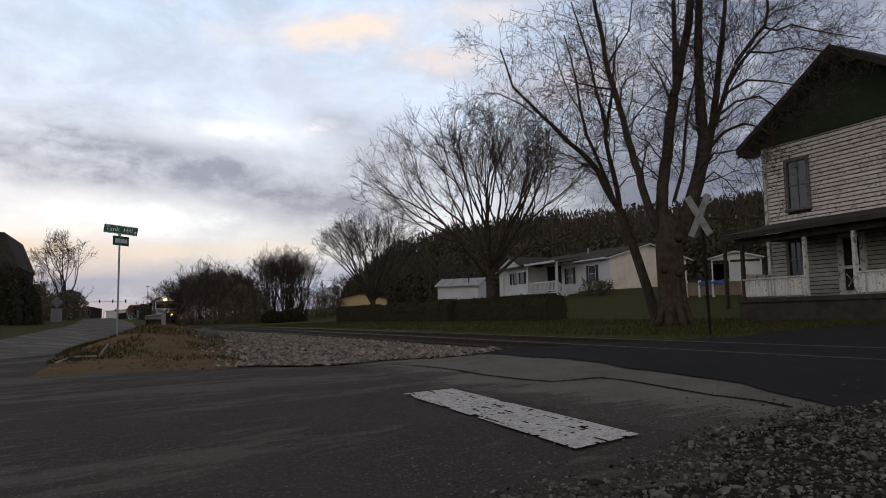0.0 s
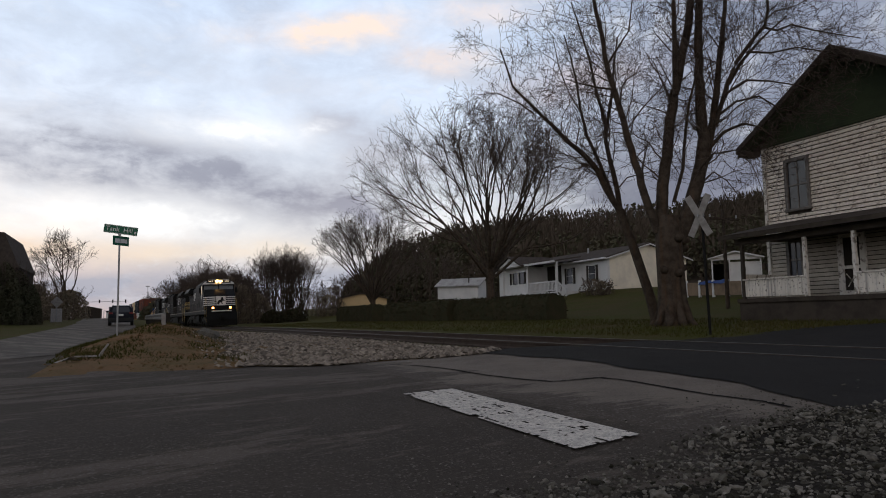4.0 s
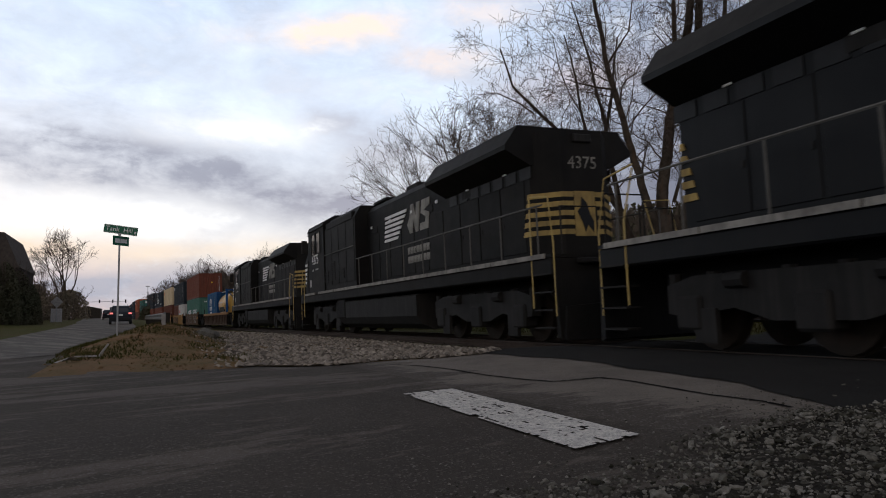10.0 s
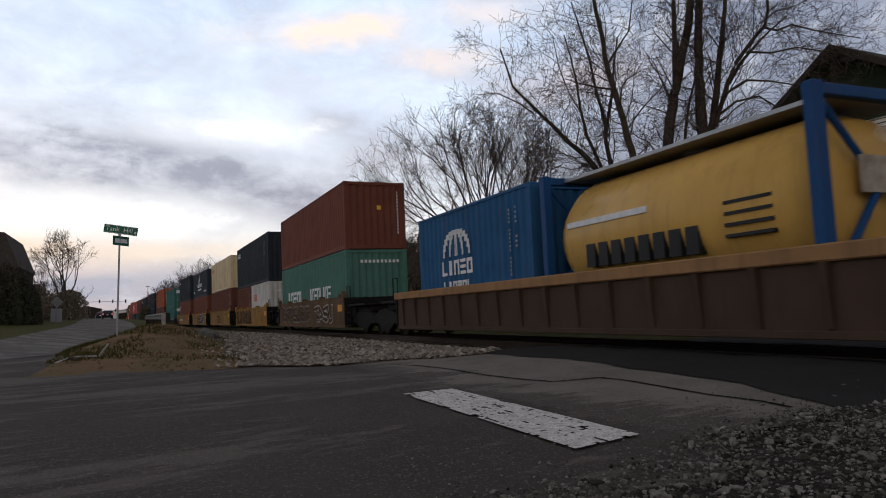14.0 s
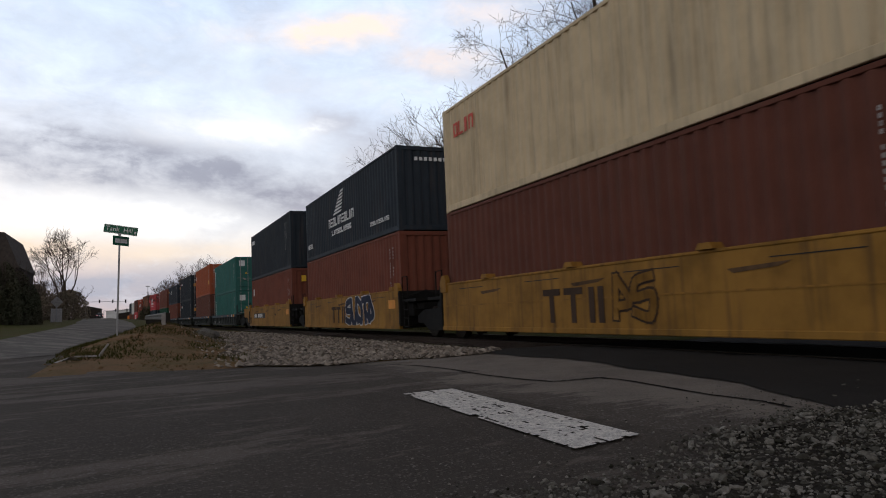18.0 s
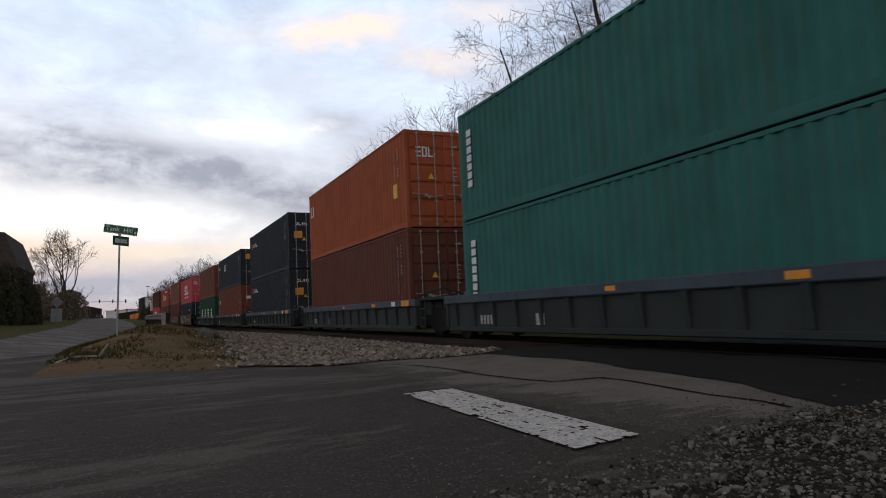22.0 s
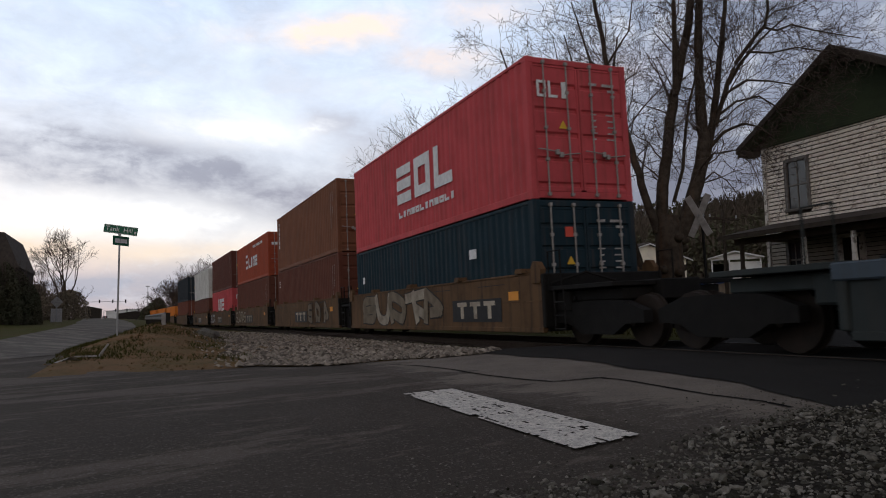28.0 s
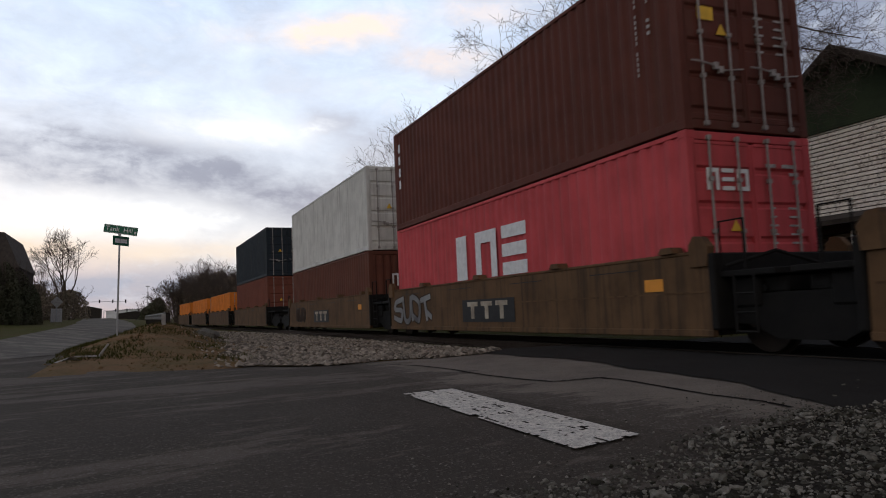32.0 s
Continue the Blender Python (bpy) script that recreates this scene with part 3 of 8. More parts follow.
    A, B, C, D = (-5.80, 2.10), (-5.98, 2.64), (-3.17, 2.51), (-2.98, 1.97)
    for i in range(nx):
        for j in range(ny):
            def P(a, b):
                ja = 0.35 if 0 < a < nx else 0.5
                u = (a + 0.8 * noise.noise(Vector((a * 3.3, b * 5.7, 1))) * ja) / nx
                v = (b + 0.8 * noise.noise(Vector((a * 4.3, b * 3.7, 5))) * ja) / ny
                x = (A[0] * (1 - v) + B[0] * v) * (1 - u) + (D[0] * (1 - v) + C[0] * v) * u
                y = (A[1] * (1 - v) + B[1] * v) * (1 - u) + (D[1] * (1 - v) + C[1] * v) * u
                return (x, y, lie(x, y) + 0.012)
            wear = noise.noise(Vector((i * 0.09, j * 0.5, 0))) + 0.5 * noise.noise(Vector((i * 0.4, j * 0.9, 9)))
            edge = 0.25 if j in (0, ny - 1) or i in (0, nx - 1) else 0
            if wear + edge > 0.50 or rng.random() < 0.03:
                continue
            g.add([P(i, j), P(i + 1, j), P(i + 1, j + 1), P(i, j + 1)], [(0, 1, 2, 3)])
    tagged(part("stop_line", g, M["roadpaint"]), "worn and cracked white stop line on the asphalt", "road marking", kind="structure")
    # soil of the island
    g = Geo()
    xs, ys = [-46 + 0.4 * i for i in range(91)], [-4 + 0.3 * i for i in range(37)]
    idx, vs, fs = {}, [], []
    for i, x in enumerate(xs):
        for j, y in enumerate(ys):
            idx[i, j] = len(vs)
            n3 = 0.04 * noise.noise(Vector((x * 1.3, y * 1.3, 0))) + 0.02 * noise.noise(Vector((x * 4, y * 4, 0)))
            inner = all(island(x + dx, y + dy) for dx, dy in ((0.5, 0), (-0.5, 0), (0, 0.4), (0, -0.4)))
            vs.append((x, y, lie(x, y) + (0.02 + n3 if inner else -0.012)))
    for i in range(len(xs) - 1):
        for j in range(len(ys) - 1):
            if island(xs[i] + 0.2, ys[j] + 0.15):
                fs.append((idx[i, j], idx[i + 1, j], idx[i + 1, j + 1], idx[i, j + 1]))
    tagged(part("dirt_island", Geo().add(vs, fs), M["dirt"], smooth=True), "bare brown soil and rubble heap between road and railway", "soil", kind="structure")


setting()


def stones(name, n, place, size, material, label, seed):
    """Loose angular stones, one mesh."""
    rng = random.Random(seed)
    base = [(1, 0, 0.1), (0.3, 0.95, 0), (-0.8, 0.6, 0.05), (-0.9, -0.5, -0.05), (0.25, -0.95, 0), (0.1, 0.1, 0.8), (0.5, -0.3, 0.65), (-0.35, 0.15, 0.7)]
    fcs = [(0, 1, 5), (0, 5, 6), (1, 2, 7), (1, 7, 5), (2, 3, 7), (3, 4, 6), (3, 6, 7), (7, 6, 5), (4, 0, 6), (0, 4, 3, 2, 1)]
    vs, fs = [], []
    for _ in range(n):
        p = place(rng)
        if p is None:
            continue
        s = size * rng.uniform(0.45, 1.0) * (1.9 if rng.random() < 0.07 else 1.0)
        a, t = rng.uniform(0, 6.283), rng.uniform(-0.5, 0.5)
        ca, sa = math.cos(a), math.sin(a)
        k = (rng.uniform(0.7, 1.3), rng.uniform(0.7, 1.2), rng.uniform(0.6, 1.1))
        o = len(vs)
        for x, y, z in base:
            x, y, z = x * k[0] * s + rng.uniform(-.2, .2) * s, y * k[1] * s + rng.uniform(-.2, .2) * s, z * k[2] * s
            z += x * t
            vs.append((p[0] + x * ca - y * sa, p[1] + x * sa + y * ca, p[2] + z + s * 0.1))
        fs += [tuple(i + o for i in q) for q in fcs]
    ob = part(name, Geo().add(vs, fs), material)
    return tagged(ob, label, "gravel", kind="stuff")


def cobbles(name, n, place, size, material, label, seed):
    """Loose lumps of stone, rounder than chips, one mesh."""
    rng = random.Random(seed)
    bm = bmesh.new()
    bmesh.ops.create_icosphere(bm, subdivisions=1, radius=1.0)
    ball = [tuple(v.co) for v in bm.verts]
    tris = [tuple(v.index for v in f.verts) for f in bm.faces]
    bm.free()
    vs, fs = [], []
    for _ in range(n):
        p = place(rng)
        if p is None:
            continue
        s = size * rng.uniform(0.4, 1.0) * (rng.uniform(1.6, 2.6) if rng.random() < 0.09 else 1.0)
        m = pose(*p, rng.uniform(-25, 25), rng.uniform(-25, 25), rng.uniform(0, 360))
        k = Vector((rng.uniform(0.75, 1.3), rng.uniform(0.65, 1.0), rng.uniform(0.45, 0.8))) * s
        o = len(vs)
        for x, y, z in ball:
            q = rng.uniform(0.55, 1.25)
            vs.append(tuple(m @ Vector((x * q * k.x, y * q * k.y, z * q * k.z + 0.3 * s))))
        fs += [tuple(i + o for i in f) for f in tris]
    return tagged(part(name, Geo().add(vs, fs), material), label, "gravel", kind="stuff")


def place_patch(rng):
    x = -10.1 - 30 * rng.random() ** 1.7
    y = rng.uniform(1.0, 6.9) + bend(x)[0]
    # stone lies on the right of the heap
    if y < 1.3 + 0.055 * (-x - 10) + 0.5 * noise.noise(Vector((x * 0.6, y, 2))) and rng.random() < 0.93:
        return None
    if x > -14 and y > 5.5 + 0.22 * (-x - 11) + 0.3 * noise.noise(Vector((x, y, 5))) or not island(x, y) and x > -11:
        return None
    return x, y, lie(x, y) + 0.015


def place_heap(rng):
    x, y = rng.gauss(-18.5, 4.0), rng.gauss(0.5, 1.0)
    return (x, y, lie(x, y) + 0.01) if island(x, y) else None


def shoulder_edge(x, y):
    return -2.30 - 0.60 * max(0, y - 1.65) ** 0.80 + 0.22 * noise.noise(Vector((x * 2, y * 2, 0))) + 0.10 * noise.noise(Vector((x * 7, y * 7, 4)))


def shoulder_end(x, y):
    """One on the gravel, zero past its end at the crossing."""
    return 1 - ease(3.5, 3.9, y - 2.4 * (x + 3.45) + 0.3 * noise.noise(Vector((x * 3, y * 3, 7))))


def place_shoulder(rng):
    x, y = rng.uniform(-4.0, 0.3), rng.uniform(0.9, 7.0)
    e = shoulder_edge(x, y)
    thin = ease(e - 0.22, e + 0.30, x) * (0.04 + 0.96 * shoulder_end(x, y))
    # bare soil shows between drifts of stone
    thin *= 0.62 + 0.38 * ease(-0.25, 0.15, noise.noise(Vector((x * 2.6, y * 2.6, 11))))
    return (x, y, lie(x, y) + 0.004 + 0.022 * thin) if rng.random() < thin else None


def place_pebbles(rng):
    """Stray bits of stone carried on to the asphalt."""
    x, y = rng.uniform(-4.6, -1.8), rng.uniform(1.0, 5.0)
    e = shoulder_edge(x, y)
    return (x, y, lie(x, y) + 0.004) if e - 1.2 * rng.random() ** 2 < x < e + 0.2 else None


def shoulder():
    g = Geo()
    def z(x, y):
        e = shoulder_edge(x, y)
        t = ease(e - 0.05, e + 0.5, x) * shoulder_end(x, y)
        return lie(x, y) - 0.03 + 0.05 * t + 0.016 * t * noise.noise(Vector((x * 4, y * 4, 1)))
    g.grid([-5.2 + 0.1 * i for i in range(80)], [-1.0 + 0.1 * i for i in range(80)], z)
    tagged(part("road_shoulder", g, M["shoulder"], smooth=True), "dark gritty soil of the road shoulder", "soil", kind="structure")


shoulder()
stones("gravel_patch", 30000, place_patch, 0.046, M["stone"], "pale crushed stone spread beside the railway", 1)
stones("heap_stones", 4500, place_heap, 0.030, M["dirt"], "clods and stones on the dirt heap", 2)
cobbles("shoulder_gravel", 46000, place_shoulder, 0.0128, M["stone_dark"], "grey-brown loose gravel on the road shoulder", 3)
stones("stray_pebbles", 2600, place_pebbles, 0.009, M["stone_dark"], "stray pebbles scattered over the asphalt", 6)


def railway():
    xs = [-700, -520, -400, -330, -280, -240, -210, -185, -165, -150] + [-140 + 5 * i for i in range(36)] + [60, 120]
    for sign, nm in ((-1, "near"), (1, "far")):
        prof = [(-0.075, -0.17), (0.075, -0.17), (0.075, -0.15), (0.012, -0.12), (0.012, -0.045), (0.037, -0.035), (0.037, -0.004), (-0.037, -0.004), (-0.037, -0.035), (-0.012, -0.045), (-0.012, -0.12), (-0.075, -0.15)]
        for pf, mt, name in ((prof, M["rail"], "rail"), ([(-0.033, -0.004), (0.033, -0.004), (0.028, 0.0), (-0.028, 0.0)], M["rail_top"], "rail_head")):
            vs, n = [], len(pf)
            for x in xs:
                b, s = bend(x)
                for dy, dz in pf:
                    yo = sign * 0.7525 + dy
                    vs.append((x - s * yo, TRACK_Y + b + yo, RAIL_Z + CANT * yo + dz))
            fs = [(i * n + k, i * n + (k + 1) % n, (i + 1) * n + (k + 1) % n, (i + 1) * n + k) for i in range(len(xs) - 1) for k in range(n)]
            ob = part(name, Geo().add(vs, fs), mt)
            if name == "rail":
                base = tagged(ob, "rusty steel running rail with a polished head", "rail", "rails of the line", "structure")
            else:
                ob.parent = base
                ob["label"] = "polished running surface"
    vs, prof = [], [(-2.6, -0.36), (-1.75, -0.20), (-1.2, -0.185), (1.2, -0.185), (1.75, -0.20), (2.6, -0.36)]
    n = len(prof)
    xb = [x for x in xs if x < -12] + [-10.6]
    for seg in (xb, [-2.8] + [x for x in xs if x > -2]):
        o = len(vs)
        for x in seg:
            b, s = bend(x)
            vs += [(x - s * yo, TRACK_Y + b + yo, RAIL_Z + CANT * yo + dz) for yo, dz in prof]
        if seg is xb:
            fs = []
        fs += [(o + i * n + k, o + i * n + k + 1, o + (i + 1) * n + k + 1, o + (i + 1) * n + k) for i in range(len(seg) - 1) for k in range(n - 1)]
    tagged(part("ballast", Geo().add(vs, fs), M["ballast"]), "dark ballast under the track", "ballast", kind="structure")
    tie = Geo().box(-0.115, 0.115, -1.3, 1.3, -0.36, -0.172, 0.012).mesh("tie", M["tie"])
    bed = thing("track_ties", "weathered wooden sleepers under the rails", "railway ties", kind="structure")
    for i in range(150):
        x = -10.9 - 0.52 * i
        b, s = bend(x)
        part("tie", tie, None, bed, at=pose(x, TRACK_Y + b, RAIL_Z, math.degrees(CANT), 0, math.degrees(math.atan(s)) + random.uniform(-1, 1)))


railway()


def place_ballast(rng):
    x = -10.8 - 45 * rng.random() ** 1.4
    b, s = bend(x)
    yo = rng.uniform(-2.5, 2.3)
    dz = lerp(yo, [(-2.6, -0.36), (-1.75, -0.20), (-1.2, -0.185), (1.2, -0.185), (1.75, -0.20), (2.6, -0.36)])
    return x, TRACK_Y + b + yo, RAIL_Z + CANT * yo + dz


stones("ballast_stones", 6000, place_ballast, 0.045, M["ballast"], "dark broken stone of the track bed", 4)


def island_grass():
    """Thin weeds on the bare soil between the roads."""
    r = random.Random(19)
    g = Geo()
    for _ in range(9000):
        x = -11.5 - 22 * r.random()
        y = road_left_y(x)[0] + 0.1 + 3.4 * r.random() ** 1.6
        if not island(x, y) or noise.noise(Vector((x * 0.7, y * 0.9, 3))) + r.uniform(-0.25, 0.25) < 0.0:
            continue
        z = lie(x, y) + 0.01
        for _k in range(3):
            a, h, w = r.uniform(0, 6.283), r.uniform(0.03, 0.10), 0.008
            dx, dy = math.cos(a), math.sin(a)
            g.add([(x - dy * w, y + dx * w, z), (x + dy * w, y - dx * w, z), (x + dx * h * 0.6, y + dy * h * 0.6, z + h)], [(0, 1, 2)])
    tagged(part("weeds", g, M["grass"]), "thin olive weeds on the bare soil", "grass", kind="stuff")


island_grass()

# ---- the train ----
SPEED = (13.341, -1.383, -0.274, -0.275, 0.941)


def run(t):
    """How far the train has gone at t seconds, from where it stands at 16 s."""
    q = (t - 16) / 16
    return sum(16 * c * q ** (i + 1) / (i + 1) for i, c in enumerate(SPEED)) + 1.2 * (1 - ease(4.5, 9.5, t))


def on_track(s, z=0.0, turned=False):
    """Pose on the line at s, z metres above the rails."""
    b, sl = bend(s)
    return pose(s, TRACK_Y + b, RAIL_Z, 0, 0, math.degrees(math.atan(sl))) @ pose(0, 0, 0, math.degrees(CANT)) @ pose(0, 0, z, 0, 0, 180 if turned else 0)


MOVING = []  # thing, place along the train, height over the rails, turned round


def rides(ob, u, z=0.0, turned=False):
    MOVING.append((ob, u, z, turned))
    ob.matrix_basis = on_track(u + run(0), z, turned)
    return ob


W = 1.219
CACHE = {}


def cached(key, make):
    if key not in CACHE:
        CACHE[key] = make()
    return CACHE[key]


def corrugated(L, h, along, pitch=0.28, deep=0.036):
    """A sheet with upright trapezoid waves, in x-z, waves towards +y. along: its length."""
    g, n = Geo(), max(4, int(round(along / pitch)))
    p, pts = along / n, []
    for i in range(n):
        a = -along / 2 + i * p
        pts += [(a, 0), (a + 0.25 * p, 0), (a + 0.5 * p, deep), (a + 0.75 * p, deep)]
    pts.append((along / 2, 0))
    vs = [(x, y, z) for x, y in pts for z in (0, h)]
    return g.add(vs, [(2 * i, 2 * i + 2, 2 * i + 3, 2 * i + 1) for i in range(len(pts) - 1)])


def c_frame(L, h):
    g = Geo()
    for sx in (-1, 1):
        for sy in (-1, 1):
            x, y = sx * (L / 2 - 0.08), sy * (W - 0.08)
            g.box(x - 0.08, x + 0.08, y - 0.08, y + 0.08, 0.1, h - 0.1, 0.01)
            for z0 in (0, h - 0.118):
                xx, yy = sx * (L / 2 - 0.088), sy * (W - 0.08)
                g.box(xx - 0.092, xx + 0.092, yy - 0.084, yy + 0.084, z0 - 0.004, z0 + 0.122, 0.012)
    for sy in (-1, 1):
        y = sy * (W - 0.04)
        g.box(-L / 2 + 0.16, L / 2 - 0.16, y - 0.035, y + 0.037, h - 0.07, h, 0.008)
        g.box(-L / 2 + 0.16, L / 2 - 0.16, y - 0.04, y + 0.037, 0.02, 0.17, 0.01)
    for sx in (-1, 1):
        x = sx * (L / 2 - 0.05)
        g.box(x - 0.05, x + 0.048, -W + 0.15, W - 0.15, h - 0.13, h - 0.004, 0.01)
        g.box(x - 0.05, x + 0.048, -W + 0.15, W - 0.15, 0.02, 0.16, 0.01)
    return g


def c_door(h):
    """One door leaf, 1.13 wide, hung in y-z facing +x, with horizontal waves."""
    g = Geo()
    w, n = 1.115, 5
    z0, z1 = 0.19, h - 0.16
    pts = [(0.0, z0)]
    step = (z1 - z0) / n
    for i in range(n):
        a = z0 + i * step
        pts += [(0.0, a + 0.10 * step), (-0.035, a + 0.17 * step), (-0.035, a + 0.27 * step), (0.0, a + 0.34 * step)]
    pts.append((0.0, z1))
    vs = [(x, y, z) for x, z in pts for y in (-w / 2 + 0.05, w / 2 - 0.05)]
    g.add(vs, [(2 * i, 2 * i + 1, 2 * i + 3, 2 * i + 2) for i in range(len(pts) - 1)])
    for y in (-w / 2, w / 2 - 0.05):
        g.box(-0.04, 0.012, y, y + 0.05, z0, z1, 0.006)
    g.box(-0.04, 0.012, -w / 2 + 0.05, w / 2 - 0.05, z0 - 0.03, z0 + 0.03, 0.006)
    g.box(-0.04, 0.012, -w / 2 + 0.05, w / 2 - 0.05, z1 - 0.03, z1 + 0.02, 0.006)
    return g


def c_bar(h):
    g = Geo().tube([(0, 0, 0.06), (0, 0, h - 0.06)], 0.018, 6)
    for z in (0.1, 0.8, h * 0.5, h - 0.7, h - 0.1):
        g.box(-0.03, 0.025, -0.035, 0.035, z - 0.03, z + 0.03)
    return g


def c_handle():
    return Geo().tube([(0, -0.02, 0.0), (0.02, 0.1, -0.01), (0.02, 0.42, -0.05)], 0.014, 5).box(-0.02, 0.03, 0.38, 0.46, -0.10, 0.0)


def bar_row(x, y, z, w, h, axis, t=0.004):
    """A thin mark of w by h lying on a side (y) or an end (x)."""
    if axis == "y":
        return Geo().box(x - w / 2, x + w / 2, y - t, y + t, z - h / 2, z + h / 2)
    return Geo().box(x - t, x + t, y - w / 2, y + w / 2, z - h / 2, z + h / 2)


def marks(name, material, parent, rects, side, key, label=""):
    """Plain bars on the near side ('s') or the leading end ('e') of a container: rects of along, up, width, height."""
    def make():
        g = Geo()
        for a, b, w, h in rects:
            q = bar_row(a, -W - 0.003, b, w, h, "y") if side == "s" else bar_row(key[1] / 2 + 0.008, a, b, w, h, "x")
            g.add(q.v, q.f)
        return g.mesh(name, material)
    ob = part(name, cached((name, material.name, key, side, tuple(rects)), make), None, parent, label)
    return tagged(ob, kind="stuff") if len(rects) > 1 and name != "logo" else ob


def container(label, colour, L=12.192, h=2.896, end="doors", group="containers on the train"):
    p = PAINT[colour]
    ob = thing("shipping_container", label, "container", group)
    k = (colour, L, h)
    part("frame", cached(("fr",) + k, lambda: c_frame(L, h).mesh("frame", p)), None, ob)
    sl = L - 0.32
    side = cached(("sd",) + k, lambda: corrugated(L, h - 0.22, sl).mesh("side_wall", p))
    part("side_wall", side, None, ob, at=pose(0, -W + 0.012, 0.16))
    part("side_wall", side, None, ob, at=pose(0, W - 0.012, 0.16, 0, 0, 180))
    part("roof", cached(("rf",) + k, lambda: Geo().box(-L / 2 + 0.1, L / 2 - 0.1, -W + 0.06, W - 0.06, h - 0.055, h - 0.02).mesh("roof", p)), None, ob)
    part("floor", cached(("fl", L), lambda: Geo().box(-L / 2 + 0.1, L / 2 - 0.1, -W + 0.08, W - 0.08, 0.1, 0.16).mesh("floor", M["under"])), None, ob)
    wall = cached(("ew",) + k, lambda: corrugated(L, h - 0.27, 2 * W - 0.32, 0.27, 0.045).mesh("end_wall", p))
    part("end_wall", wall, None, ob, at=pose(-L / 2 + 0.02, 0, 0.15, 0, 0, -90))
    if end == "wall":
        part("end_wall", wall, None, ob, at=pose(L / 2 - 0.02, 0, 0.15, 0, 0, 90))
    else:
        leaf = cached(("dl", colour, h), lambda: c_door(h).mesh("door", p))
        bar = cached(("br", h), lambda: c_bar(h).mesh("locking_bar", M["steel_bar"]))
        hd = cached(("hd",), lambda: c_handle().mesh("handle", M["steel_bar"]))
        for y in (-0.565, 0.565):
            d = part("door", leaf, None, ob, at=pose(L / 2 - 0.012, y, 0))
            for dy in (-0.27, 0.27):
                part("locking_bar", bar, None, d, at=pose(0.04, dy, 0))
                part("handle", hd, None, d, at=pose(0.06, dy, 0.95 if dy > 0 else 1.0, 0, 0, 180 if dy > 0 else 0) @ pose(0, -0.2, 0))
        rng = random.Random(hash_of(label))
        z = h * 0.84
        rects = [(0.36, z, 0.20, 0.055), (0.74, z, 0.30, 0.055), (0.82, z - 0.12, 0.18, 0.05)]
        for i in range(5):
            rects += [(0.34, h * 0.62 - i * 0.13, rng.uniform(0.08, 0.18), 0.030), (0.76, h * 0.62 - i * 0.13, rng.uniform(0.12, 0.26), 0.030)]
        marks("marking", M["bars_dim"], ob, rects, "e", (0, L))
        tri = cached(("tri", L), lambda: Geo().prism([(-0.10, 0), (0.10, 0), (0, 0.17)], L / 2 + 0.012, L / 2 + 0.018, "x").mesh("warning_label", M["yellow_mark"]))
        part("warning_label", tri, None, ob, at=pose(0, -0.42, h * 0.50))
    return ob


def hash_of(s):
    return sum((i + 1) * ord(c) for i, c in enumerate(s)) % 9973


def ident(ob, L, h, x0=0.90, material=None):
    """Upright rows of small identification marks near the leading end of a side."""
    rects = []
    for i in range(17):
        if i not in (4, 11):
            rects.append((L / 2 - x0, h * 0.83 - i * 0.084, 0.030, 0.052))
    for i in range(9):
        if i not in (4, 5):
            rects.append((L / 2 - x0 + 0.28, h * 0.84 - i * 0.10, 0.032 if i < 4 else 0.06, 0.05))
    marks("marking", material or M["bars_dim"], ob, rects, "s", (0, L))


def block_logo(ob, material, x, z, wid, hei, n, L=12.192, side="s", name="logo"):
    """A word mark, reduced to plain hollow and solid blocks."""
    w = wid / (n + 0.25 * (n - 1))
    for i in range(n):
        rects = []
        c = x - wid / 2 + w / 2 + i * 1.25 * w
        t = w * 0.26
        q = (i * 2 + int(wid * 10) + n) % 5
        if q == 0:
            rects += [(c - w / 2 + t / 2, z, t, hei), (c + w / 2 - t / 2, z, t, hei), (c, z + hei / 2 - t / 2, w - 2 * t, t), (c, z - hei / 2 + t / 2, w - 2 * t, t)]
        elif q == 1:
            rects += [(c - w / 2 + t / 2, z, t, hei), (c + w / 2 - t / 2, z, t, hei), (c, z + hei / 2 - t / 2, w - 2 * t, t)]
        elif q == 2:
            rects += [(c - w / 2 + t / 2, z, t, hei), (c + t / 2, z - hei / 2 + t / 2, w - t, t)]
        elif q == 3:
            rects += [(c, z + k * (hei / 2 - t / 2), w, t) for k in (-1, 0, 1)]
        else:
            rects += [(c, z, w * 0.55, hei)]
        marks(name, material, ob, rects, side, (0, L))


